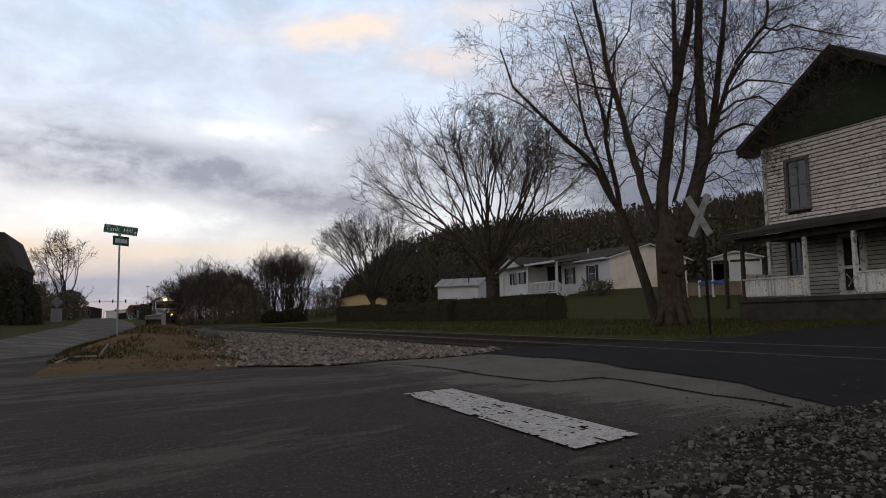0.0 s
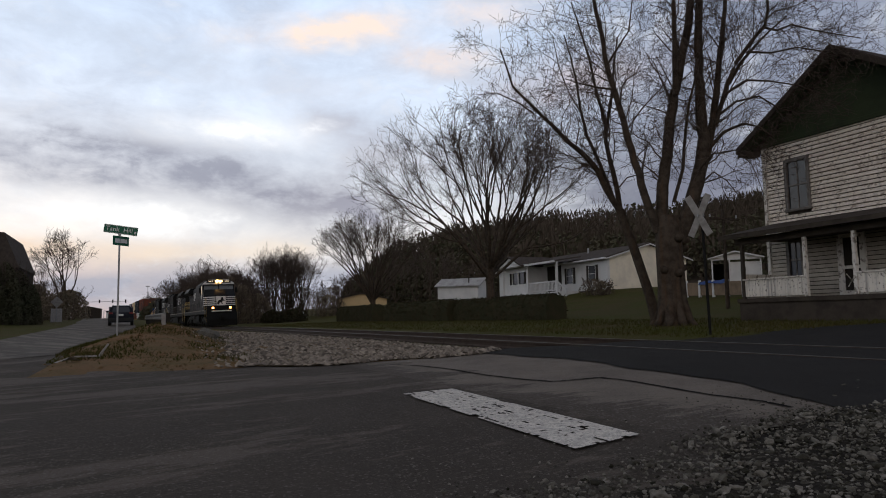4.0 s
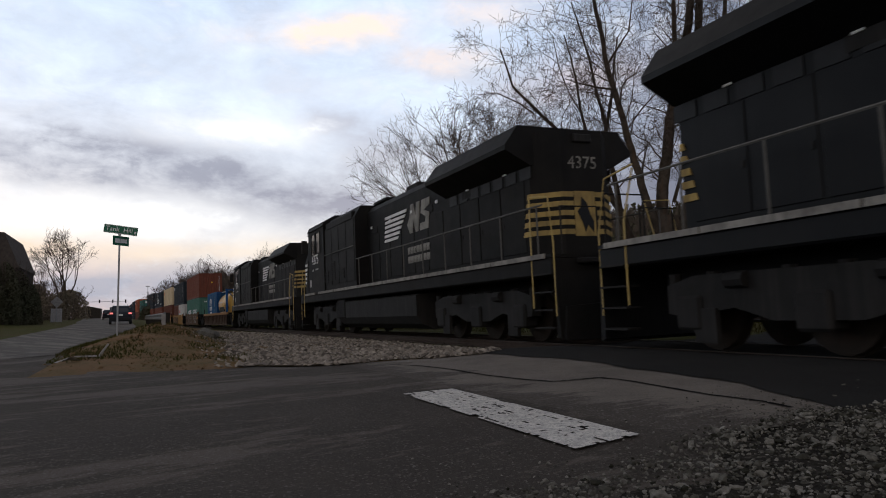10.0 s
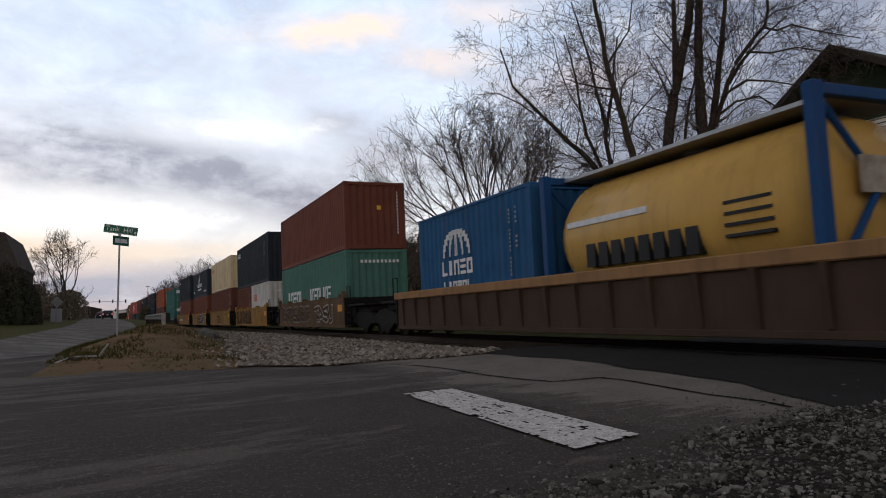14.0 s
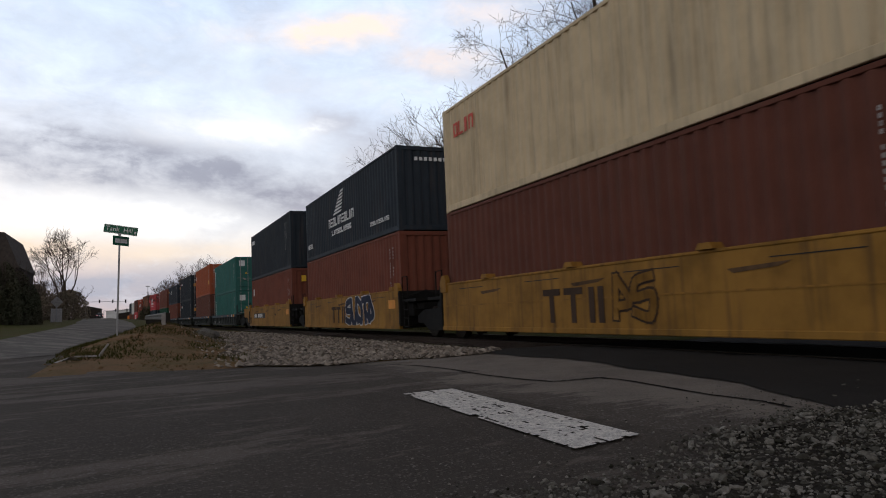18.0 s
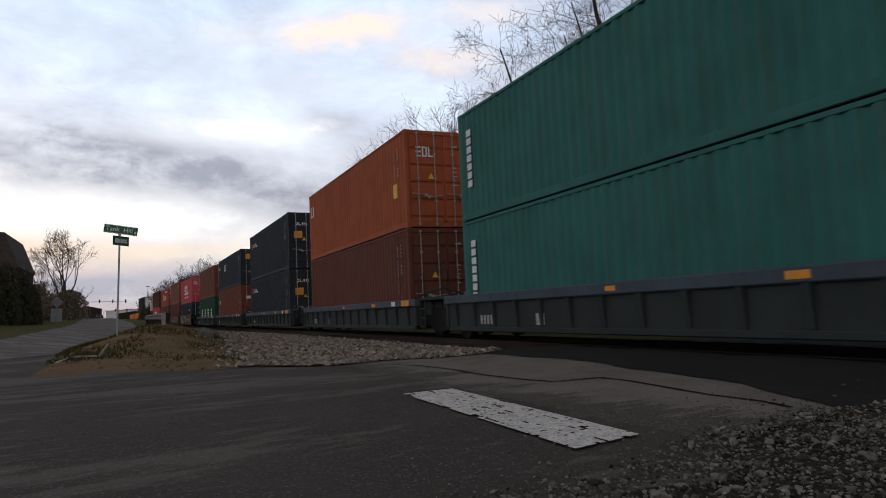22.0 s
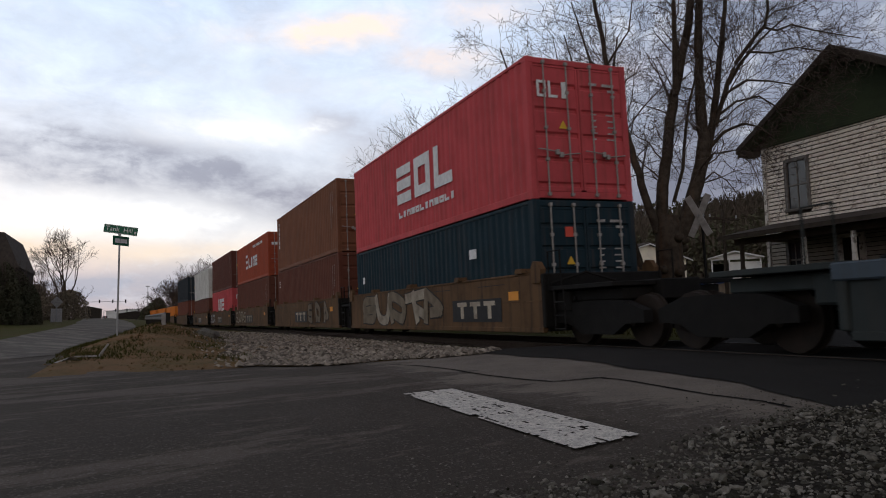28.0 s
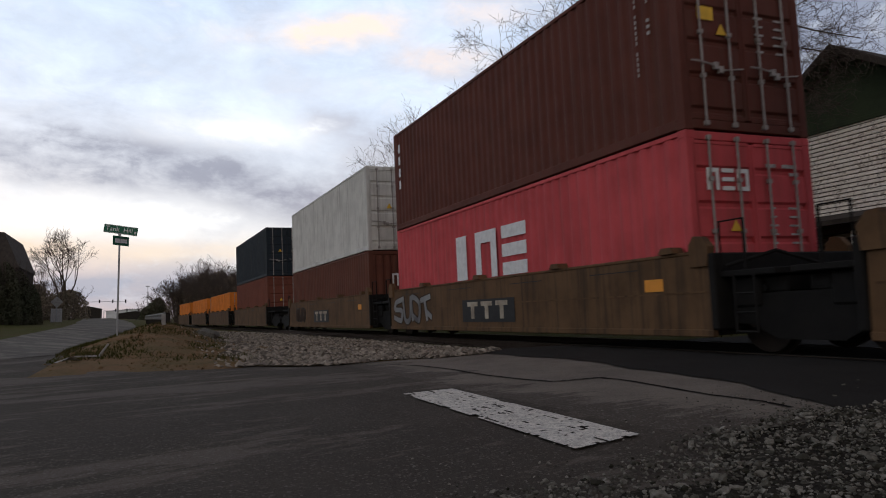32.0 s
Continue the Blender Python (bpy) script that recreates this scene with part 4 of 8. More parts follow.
# ---- well cars ----
def bogie(parent, x, name="truck"):
    def bolster():
        return Geo().box(-0.25, 0.25, -0.93, 0.93, 0.55, 0.80, 0.03).mesh("bolster", M["under"])
    def frame_side():
        g = Geo().prism([(-1.25, 0.42), (-1.25, 0.62), (-0.75, 0.78), (-0.35, 0.80), (0.35, 0.80), (0.75, 0.78), (1.25, 0.62), (1.25, 0.42), (0.8, 0.40), (0.45, 0.22), (-0.45, 0.22), (-0.8, 0.40)], -0.09, 0.09)
        return g.mesh("side_frame", M["under"])
    def wheel():
        g = Geo()
        for sy in (-1, 1):
            y = sy * 0.72
            g.tube([(0, y - 0.065, 0), (0, y + 0.065, 0)], 0.42, 20)
            g.tube([(0, y - sy * 0.065, 0), (0, y - sy * 0.095, 0)], 0.45, 20)
        g.tube([(0, -1.05, 0), (0, 1.05, 0)], 0.085, 8)
        return g.mesh("wheelset", M["wheel"])
    b = part(name, cached(("bog",), bolster), None, parent, at=pose(x, 0, 0))
    for y in (-1.03, 1.03):
        part("side_frame", cached(("bsf",), frame_side), None, b, at=pose(0, y, 0))
    for dx in (-0.89, 0.89):
        part("wheelset", cached(("whl",), wheel), None, b, at=pose(dx, 0, 0.44))


def well_car(label, paint, L, front=True, ribbed=False, top=1.28, rear_bogie=True, tag=0, group="well cars of the train", gap=(1.8, 1.8)):
    """A well of an articulated car; containers sit between its side sills. gap: length of the end platform before and behind."""
    ob = thing("well_car", label, "rail car", group)
    m = M[paint]
    half = L / 2
    for sy in (-1, 1):
        def one(sy=sy):
            g = Geo()
            y = sy * 1.33
            g.prism([(-half, 0.34), (-half + 0.08, 0.30), (half - 0.08, 0.30), (half, 0.34), (half - 0.03, top - 0.2), (half - 0.2, top - 0.02), (-half + 0.2, top - 0.02), (-half + 0.03, top - 0.2)], y - 0.03, y + 0.03)
            g.box(-half, half, y - 0.055, y + 0.05, 0.24, 0.34, 0.012)
            return g.mesh("side_wall", m)
        w = part("side_wall", cached(("ws", paint, L, top, sy), one), None, ob)
        def chord(sy=sy):
            if not ribbed:
                return Geo().box(-half + 0.2, half - 0.2, sy * 1.33 - 0.045, sy * 1.33 + 0.034, top - 0.05, top, 0.012).mesh("top_chord", m)
            return Geo().box(-half - 0.15, half + 0.15, sy * 1.345 - 0.085, sy * 1.345 + 0.085, top - 0.20, top, 0.02).mesh("top_chord", M["chord_grey" if paint == "well_grey" else "chord_rust"])
        part("top_chord", cached(("wc", paint, L, top, sy), chord), None, ob)
        if ribbed:
            n = int(L / 0.95)
            rib = cached(("rib", paint, top), lambda: Geo().add([(-0.05, -0.03, 0.36), (0.05, -0.03, 0.36), (0.05, 0, 0.36), (-0.05, 0, 0.36), (-0.05, -0.085, top - 0.2), (0.05, -0.085, top - 0.2), (0.05, 0, top - 0.2), (-0.05, 0, top - 0.2)], [(0, 1, 5, 4), (1, 2, 6, 5), (2, 3, 7, 6), (3, 0, 4, 7), (0, 3, 2, 1), (4, 5, 6, 7)]).mesh("rib", m))
            for i in range(n):
                part("rib", rib, None, w, at=pose(-half + 0.5 + i * (L - 1.0) / (n - 1), sy * (1.33 + 0.03), 0, 0, 0, 0 if sy < 0 else 180))
        else:
            cap = cached(("cap", paint), lambda: Geo().prism([(-0.16, 0), (0.16, 0), (0.10, 0.09), (-0.10, 0.09)], -0.11, 0.11).mesh("guide", m))
            for x in (-3.75, -0.45, 2.8, 5.75):
                part("guide", cap, None, w, at=pose(x, sy * 1.33, top))
            hook = cached(("hook", paint), lambda: Geo().prism([(-0.20, -0.10), (0.12, -0.10), (0.16, 0.16), (0.04, 0.30), (-0.10, 0.32), (-0.20, 0.20)], -0.07, 0.05).mesh("end_bracket", m))
            for sx in (-1, 1):
                part("end_bracket", hook, None, w, at=pose(sx * (half - 0.12), sy * 1.34, top - 0.12) @ Matrix.Diagonal((sx, 1, 1, 1)))
            if sy < 0:
                seam = cached(("seam",), lambda: Geo().box(-0.62, 0.62, -0.004, 0.004, -0.007, 0.007).mesh("seam", M["black"]))
                for x in (-4.6, -1.5, 1.6, 4.4):
                    part("seam", seam, None, w, at=pose(x, -1.362, top - 0.17 - 0.012 * (x > 0)))
                part("crease", cached(("crs", paint, L), lambda: Geo().box(-half + 0.1, half - 0.1, -0.006, 0.006, -0.012, 0.012).mesh("crease", m)), None, w, at=pose(0, -1.3625, top * 0.60))
    part("well_floor", cached(("wf", L), lambda: Geo().box(-half, half, -1.25, 1.25, 0.26, 0.33).mesh("well_floor", M["under"])), None, ob)
    for sx, g_len in ((1, gap[0]), (-1, gap[1])):
        def plat(g_len=g_len):
            g = Geo()
            g.box(0, 0.12, -1.40, 1.40, 0.34, top - 0.05, 0.02)
            g.box(0.1, g_len, -0.42, 0.42, 0.78, 1.12, 0.02)
            g.box(0.1, g_len * 0.94, -1.30, 1.30, 1.02, 1.10, 0.01)
            g.box(0.12, g_len * 0.9, -1.05, 1.05, 0.80, 1.0, 0.02)
            for y in (-1.3, 1.3):
                g.tube([(0.15, y, 1.1), (0.15, y, 1.75), (0.55, y, 1.75), (0.55, y, 1.1)], 0.02, 5)
            for y in (-0.95, 0.95):
                g.box(0.14, min(0.6, g_len), y - 0.20, y + 0.20, 0.62, 1.0, 0.03)
            g.tube([(0.62, -1.1, 0.86), (0.62, 1.1, 0.86)], 0.05, 8)
            g.tube([(0.2, -1.28, 1.16), (0.5, -0.7, 1.34), (0.7, -0.2, 1.16)], 0.03, 6)
            g.tube([(0.4, -1.36, 0.3), (0.4, -1.36, 1.05)], 0.018, 5)
            g.tube([(0.72, -1.36, 0.3), (0.72, -1.36, 1.05)], 0.018, 5)
            for z in (0.32, 0.56, 0.8):
                g.tube([(0.4, -1.36, z), (0.72, -1.36, z)], 0.016, 5)
            return g.mesh("end_platform", M["under"] if paint != "well_grey" else m)
        part("end_platform", cached(("wp", paint, g_len, top), plat), None, ob, at=pose(sx * half, 0, 0, 0, 0, 0 if sx > 0 else 180))
    if front:
        bogie(ob, half + gap[0] - 0.9)
    if rear_bogie:
        bogie(ob, -half - gap[1] + 0.1)
    return ob


def well_marks(ob, L, material, rects, name="marking", label="", y=-1.368):
    g = Geo()
    for a, b, w, h in rects:
        g.box(a - w / 2, a + w / 2, y - 0.003, y + 0.003, b - h / 2, b + h / 2)
    out = part(name, g, material, ob, label)
    return tagged(out, kind="stuff") if len(rects) > 1 else out


def stroke(g, pts, wid, y0, y1):
    """A thick sprayed line through x-z points."""
    for (ax, az), (bx, bz) in zip(pts, pts[1:]):
        d = math.hypot(bx - ax, bz - az) or 1
        ux, uz = (bx - ax) / d, (bz - az) / d
        nx, nz = -uz * wid / 2, ux * wid / 2
        ex, ez = ux * wid * 0.42, uz * wid * 0.42
        g.prism([(ax - ex + nx, az - ez + nz), (bx + ex + nx, bz + ez + nz), (bx + ex - nx, bz + ez - nz), (ax - ex - nx, az - ez - nz)], y0, y1)


def rounded(pts, n=5):
    """A flowing line through a few points."""
    out = []
    for i in range(len(pts) - 1):
        a, b, c, d = pts[max(0, i - 1)], pts[i], pts[i + 1], pts[min(len(pts) - 1, i + 2)]
        for k in range(n):
            t = k / n
            out.append(tuple(0.5 * (2 * q + (r - p) * t + (2 * p - 5 * q + 4 * r - u) * t * t + (3 * q - p - 3 * r + u) * t ** 3) for p, q, r, u in zip(a, b, c, d)))
    return out + [pts[-1]]


def graffiti(ob, x0, x1, z0, z1, n, seed, cols, edge=None, fat=0.34):
    """Sprayed, crowded angular strokes in one colour, edged in another; no letters."""
    rng = random.Random(seed)
    w, h = (x1 - x0) / n, z1 - z0
    wide = fat * min(w, 0.62)
    z0, h = z0 + wide * 0.6, h - wide * 1.2
    shapes = [
        [[(0.1, 0), (0.2, 1.0)], [(0.2, 1.0), (0.75, 0.35), (0.35, 0.2)]],
        [[(0.85, 0.95), (0.2, 0.85), (0.15, 0.5), (0.8, 0.45), (0.7, 0.02), (0.05, 0.1)]],
        [[(0.05, 1.0), (0.25, 0.05), (0.75, 0.12), (0.85, 1.0)]],
        [[(0.15, 0.0), (0.1, 1.0), (0.8, 0.7), (0.7, 0.05), (0.2, 0.2)]],
        [[(0.1, 0.9), (0.9, 1.0)], [(0.45, 0.95), (0.55, 0.0)], [(0.55, 0.4), (0.95, 0.2)]],
    ]
    rim, fill = Geo(), [Geo() for _ in cols]
    for i in range(n):
        sh = shapes[(i + seed) % len(shapes)]
        dy = 0.0016 * (i % 3)
        for line in sh:
            pts = [(x0 + (i - 0.08 + px * 1.12 + rng.uniform(-.05, .05)) * w, z0 + h * min(1, max(0, pz + rng.uniform(-.06, .06)))) for px, pz in line]
            pts = rounded(pts)
            stroke(rim, pts, wide + 0.07, -1.3685 - dy, -1.366)
            stroke(fill[i % len(cols)], pts, wide, -1.3745 - dy, -1.3662)
    tagged(part("sprayed_edge", rim, edge or M["black"], ob, "sprayed outline of a graffiti tag"), kind="stuff")
    for g, c in zip(fill, cols):
        if g.v:
            tagged(part("sprayed_fill", g, c, ob, "sprayed graffiti strokes"), kind="stuff")


# ---- locomotives ----
def loco_truck(parent, x):
    def frame_geo():
        g = Geo()
        for sy in (-1, 1):
            y = sy * 1.12
            g.prism([(-2.45, 0.55), (-2.45, 0.95), (-1.9, 1.08), (1.9, 1.08), (2.45, 0.95), (2.45, 0.55), (2.1, 0.50), (1.2, 0.62), (0.6, 0.45), (-0.6, 0.45), (-1.2, 0.62), (-2.1, 0.50)], y - 0.10, y + 0.10)
            for ax in (-2.0, 0.0, 2.0):
                g.box(ax - 0.24, ax + 0.24, y - 0.17, y + 0.17, 0.32, 0.80, 0.04)
                for q in (-0.38, 0.38):
                    g.tube([(ax + q, y, 0.62), (ax + q, y, 1.12)], 0.09, 8)
            for bx in (-1.1, 1.0):
                g.tube([(bx - 0.16, sy * 1.24, 0.98), (bx + 0.16, sy * 1.24, 0.98)], 0.11, 8)
            g.box(-1.9, -1.5, sy * 1.18, sy * 1.26, 0.15, 0.62)
            g.box(1.5, 1.9, sy * 1.18, sy * 1.26, 0.15, 0.62)
        g.box(-2.3, 2.3, -1.05, 1.05, 0.72, 0.95)
        return g.mesh("truck_frame", M["tank_grey"])

    def axle():
        g = Geo()
        for sy in (-1, 1):
            y = sy * 0.72
            g.tube([(0, y - 0.065, 0), (0, y + 0.065, 0)], 0.52, 22)
            g.tube([(0, y - sy * 0.065, 0), (0, y - sy * 0.095, 0)], 0.55, 22)
        g.tube([(0, -1.1, 0), (0, 1.1, 0)], 0.1, 8)
        return g.mesh("wheelset", M["wheel"])
    t = part("truck", cached(("lt",), frame_geo), None, parent, at=pose(x, 0, 0))
    for ax in (-2.0, 0.0, 2.0):
        part("wheelset", cached(("lw",), axle), None, t, at=pose(ax, 0, 0.54))


def locomotive(number, label, lit=True, dusty=False):
    ob = thing("locomotive", label, "locomotive", "locomotives of the train")
    K, Wt = M["loco_dusty" if dusty else "loco_black"], M["loco_white"]
    part("underframe", Geo().box(-10.6, 10.6, -1.50, 1.50, 1.30, 1.62, 0.03).box(-10.2, 10.2, -0.5, 0.5, 0.95, 1.32), K, ob)
    for sy in (-1, 1):
        for a, b in ((-10.4, -8.3), (-8.26, -6.0), (-5.96, -3.6), (-3.55, -1.2), (-1.15, 1.2), (1.25, 4.55), (4.7, 7.1), (7.75, 9.6)):
            part("sill_stripe", Geo().box(a, b, sy * 1.525 - 0.02, sy * 1.525 + 0.02, 1.61, 1.70), M["loco_stripe"], ob, "dirty pale stripe along the sill")
        if sy > 0:
            continue
    part("walkway", Geo().box(-10.6, 10.6, -1.50, 1.50, 1.62, 1.68), K, ob)
    part("fuel_tank", Geo().prism([(-1.20, 0.45), (-0.9, 0.24), (0.9, 0.24), (1.26, 0.40), (1.42, 0.62), (1.42, 1.18), (1.30, 1.22), (-1.20, 1.28), (-1.20, 0.8)], -3.6, 4.45, "x"), M["tank_grey"], ob, "grey rounded fuel tank")
    for sy in (-1,):
        part("tank_shell", Geo().prism([(-1.2, 0.30), (-1.3, 0.42), (-1.42, 0.62), (-1.42, 1.1), (-1.2, 1.22)], 1.1, 4.45, "x"), M["tank_grey"], ob)
        for x0, x1 in ((-3.3, -1.2), (-0.9, 1.2)):
            part("air_reservoir", Geo().tube([(x0 - 0.0, sy * 1.36, 1.02), (x0 + 0.12, sy * 1.36, 1.02), (x1 - 0.12, sy * 1.36, 1.02), (x1, sy * 1.36, 1.02)], [0.12, 0.22, 0.22, 0.12], 12), M["tank_grey"], ob)
    loco_truck(ob, 6.9)
    loco_truck(ob, -6.9)
    # long hood
    part("hood", Geo().prism([(-0.98, 1.66), (0.98, 1.66), (0.98, 4.20), (0.80, 4.40), (-0.80, 4.40), (-0.98, 4.20)], -9.12, 6.2, "x"), K, ob)
    part("hood_end", Geo().prism([(-9.12, -0.98), (-9.60, -0.50), (-9.60, 0.50), (-9.12, 0.98)], 1.66, 4.30, "z"), K, ob, "cut-cornered end of the hood")
    part("equipment_bay", Geo().prism([(-1.44, 1.68), (1.44, 1.68), (1.44, 4.10), (1.20, 4.50), (-1.20, 4.50), (-1.44, 4.10)], 1.9, 6.15, "x"), K, ob)
    for sy in (-1, 1):
        n = 10
        for i in range(n):
            x0 = -8.9 + i * 1.06
            d = part("hood_door", Geo().box(x0, x0 + 1.0, sy * 0.985 - 0.012, sy * 0.985 + 0.012, 1.85, 3.35, 0.008), K, ob)
            part("latch", Geo().box(x0 + 0.9, x0 + 0.95, sy * 1.0 - 0.012, sy * 1.0 + 0.012, 2.45, 2.55), M["tank_grey"], d)
        for i in range(4):
            x0 = 2.05 + i * 1.02
            part("bay_panel", Geo().box(x0, x0 + 0.96, sy * 1.446 - 0.010, sy * 1.446 + 0.010, 1.9, 3.05, 0.006), K, ob)
            part("bay_panel", Geo().box(x0, x0 + 0.96, sy * 1.446 - 0.010, sy * 1.446 + 0.010, 3.12, 4.05, 0.006), K, ob)
        for x0, z0, w, h in ((4.6, 2.05, 0.8, 0.75), (3.3, 2.05, 0.5, 0.4), (5.6, 2.0, 0.5, 0.5)):
            g = Geo()
            for i in range(9):
                z = z0 + h * i / 9
                g.box(x0, x0 + w, sy * 1.468 - 0.014, sy * 1.468 + 0.014, z, z + h / 18)
            part("louvre", g, M["tank_grey"], ob)
        for i in range(6):
            part("grab_plate", Geo().box(-8.2 + 1.9 * i, -8.05 + 1.9 * i, sy * 1.01 - 0.01, sy * 1.01 + 0.01, 3.6, 3.68), Wt, ob)
    part("bay_grille", Geo().box(2.3, 3.3, -1.40, 1.40, 4.12, 4.36).box(3.6, 4.6, -1.40, 1.40, 4.12, 4.36), M["black"], ob)
    # radiator wings
    part("radiator_wing", Geo().prism([(-1.0, 3.62), (1.0, 3.62), (1.56, 3.92), (1.56, 4.02), (1.25, 4.44), (-1.25, 4.44), (-1.56, 4.02), (-1.56, 3.92)], -9.20, -4.9, "x"), K, ob, "overhanging black radiator housing")
    part("radiator_fan", Geo().tube([(-7.2, 0, 4.42), (-7.2, 0, 4.50)], 0.9, 20), M["tank_grey"], ob)
    part("exhaust_stack", Geo().box(-1.6, -0.6, -0.45, 0.45, 4.46, 4.72, 0.03), M["tank_grey"], ob)
    part("dynamic_brake_hatch", Geo().box(0.4, 1.7, -0.8, 0.8, 4.46, 4.56, 0.02), K, ob)
    # cab
    cab = part("cab", Geo().prism([(6.15, 1.68), (8.95, 1.68), (8.95, 3.40), (8.77, 4.20), (8.60, 4.48), (6.15, 4.48)], -1.50, 1.50), K, ob)
    part("cab_roof", Geo().prism([(-1.56, 4.30), (1.56, 4.30), (1.50, 4.44), (1.02, 4.74), (-1.02, 4.74), (-1.50, 4.40)], 6.1, 8.75, "x"), K, ob)
    part("roof_visor", Geo().prism([(-1.54, 4.24), (1.54, 4.24), (1.50, 4.36), (1.0, 4.72), (-1.0, 4.72), (-1.50, 4.36)], 8.76, 8.84, "x"), Wt, ob, "white band above the windscreen")
    part("visor_edge", Geo().prism([(8.83, 4.20), (8.98, 4.17), (8.98, 4.20), (8.83, 4.26)], -1.5, 1.5), K, ob)
    for y in (-0.75, 0.7):
        part("wiper", Geo().tube([(8.93, y, 3.72), (8.86, y + 0.28, 4.05)], 0.014, 5), M["black"], cab)
    for y0, y1 in ((-1.40, -0.06), (0.06, 1.40)):
        part("windscreen", Geo().prism([(8.875, 3.74), (8.895, 3.74), (8.785, 4.20), (8.765, 4.20)], y0, y1), M["screen"], cab)
    for sy in (-1, 1):
        for x0 in (6.75, 7.55):
            bright = lit and x0 > 7.0
            part("side_window", Geo().box(x0, x0 + 0.62, sy * 1.505 - 0.01, sy * 1.505 + 0.01, 3.30, 4.12, 0.005), M["cab_lit" if bright else "cab_glass"], cab, "warmly lit cab window" if bright else "")
            for xf in (x0 - 0.045, x0 + 0.62):
                part("window_frame", Geo().box(xf, xf + 0.045, sy * 1.515 - 0.02, sy * 1.515 + 0.02, 3.26, 4.16), M["tank_grey"], cab)
        part("mirror", Geo().box(8.5, 8.56, sy * 1.75 - 0.12, sy * 1.75 + 0.12, 3.4, 3.95, 0.01), M["tank_grey"], cab)
    # nose: tapered in plan, with a sloping top
    low = [(8.9, -1.52), (9.40, -1.52), (10.14, -0.66), (10.20, -0.50), (10.20, 0.50), (10.14, 0.66), (9.40, 1.52), (8.9, 1.52)]
    high = [(8.85, -1.40), (8.98, -1.38), (9.44, -0.66), (9.50, -0.48), (9.50, 0.48), (9.44, 0.66), (8.98, 1.38), (8.85, 1.40)]
    n = len(low)
    vs = [(x, y, 1.68) for x, y in low] + [(x, y, 3.06) for x, y in low] + [(x - 0.05, y * 0.99, 3.16) for x, y in low] + [(x, y, 3.72) for x, y in high]
    fs = [(r * n + a, r * n + (a + 1) % n, (r + 1) * n + (a + 1) % n, (r + 1) * n + a) for r in range(3) for a in range(n)] + [tuple(range(n)), tuple(range(4 * n - 1, 3 * n - 1, -1))]
    part("nose", Geo().add(vs, fs), K, ob, "black tapered nose with a sloping top")
    part("nose_seam", Geo().box(9.6, 10.21, -0.008, 0.008, 3.165, 3.175), M["tank_grey"], ob)
    for i in range(5):
        z = 2.12 + i * 0.19
        for sy in (-1, 1):
            dx, dy = 0.006, 0.007
            a = [(9.40 + dx, sy * (1.52 + dy)), (10.14 + dx, sy * (0.66 + dy)), (10.14 - 0.02, sy * (0.66 - 0.02)), (9.40 - 0.02, sy * 1.50)]
            part("nose_stripe", Geo().prism(a, z, z + 0.105, "z"), Wt, ob, "white horizontal stripe on the nose")
            part("nose_stripe", Geo().prism([(9.02 + 0.05 * (4 - i), z), (9.405, z), (9.405, z + 0.105), (8.99 + 0.05 * (4 - i), z + 0.105)], sy * 1.526 - 0.006, sy * 1.526 + 0.006), Wt, ob)
            part("nose_stripe", Geo().prism([(10.14, sy * 0.667), (10.207, sy * 0.51), (10.19, sy * 0.50), (10.12, sy * 0.65)], z, z + 0.105, "z"), Wt, ob)
    part("nose_emblem", Geo().box(10.195, 10.210, -0.47, 0.47, 2.10, 3.0), Wt, ob, "white emblem panel with a dark shape")
    part("emblem_shape", Geo().prism([(-0.30, 2.18), (-0.20, 2.20), (-0.08, 2.42), (0.02, 2.36), (0.10, 2.20), (0.16, 2.22), (0.12, 2.44), (0.20, 2.58), (0.34, 2.50), (0.36, 2.56), (0.24, 2.70), (0.20, 2.86), (0.08, 2.94), (0.02, 2.82), (-0.02, 2.66), (-0.22, 2.60), (-0.34, 2.44), (-0.36, 2.30)], 10.206, 10.218, "x"), M["black"], ob, "dark emblem shape")
    # bands round the rear of the hood
    for i in range(5):
        z = 2.16 + i * 0.19
        for sy in (-1, 1):
            part("rear_stripe", Geo().prism([(-9.606, sy * 0.26), (-9.606, sy * 0.505), (-9.59, sy * 0.49), (-9.59, sy * 0.26)], z, z + 0.105, "z"), M["band_yellow"], ob, "dirty yellow band on the rear of the hood")
            part("rear_stripe", Geo().prism([(-9.606, sy * 0.505), (-9.124, sy * 0.987), (-9.10, sy * 0.96), (-9.58, sy * 0.48)], z, z + 0.105, "z"), M["band_yellow"], ob)
            part("rear_stripe", Geo().prism([(-9.12, z), (-8.82 - 0.05 * i, z), (-8.86 - 0.05 * i, z + 0.105), (-9.12, z + 0.105)], sy * 1.0 - 0.012, sy * 1.0 + 0.012), M["band_yellow"], ob)
    part("rear_emblem", Geo().box(-9.608, -9.58, -0.25, 0.25, 2.12, 3.04), M["band_yellow"], ob, "dirty yellow emblem panel")
    part("emblem_shape", Geo().prism([(-0.18, 2.2), (-0.05, 2.35), (0.02, 2.2), (0.08, 2.4), (0.19, 2.62), (0.10, 2.72), (0.08, 2.92), (-0.04, 2.8), (-0.12, 2.55), (-0.20, 2.42)], -9.618, -9.606, "x"), M["black"], ob)
    part("rear_lamp", Geo().box(-9.66, -9.60, -0.22, 0.22, 4.05, 4.22, 0.02), M["tank_grey"], ob)
    part("hose", Geo().tube([(-10.72, -0.5, 1.1), (-10.85, -0.5, 0.8), (-10.9, -0.45, 0.45), (-11.1, -0.4, 0.5)], 0.025, 6), M["tank_grey"], ob)
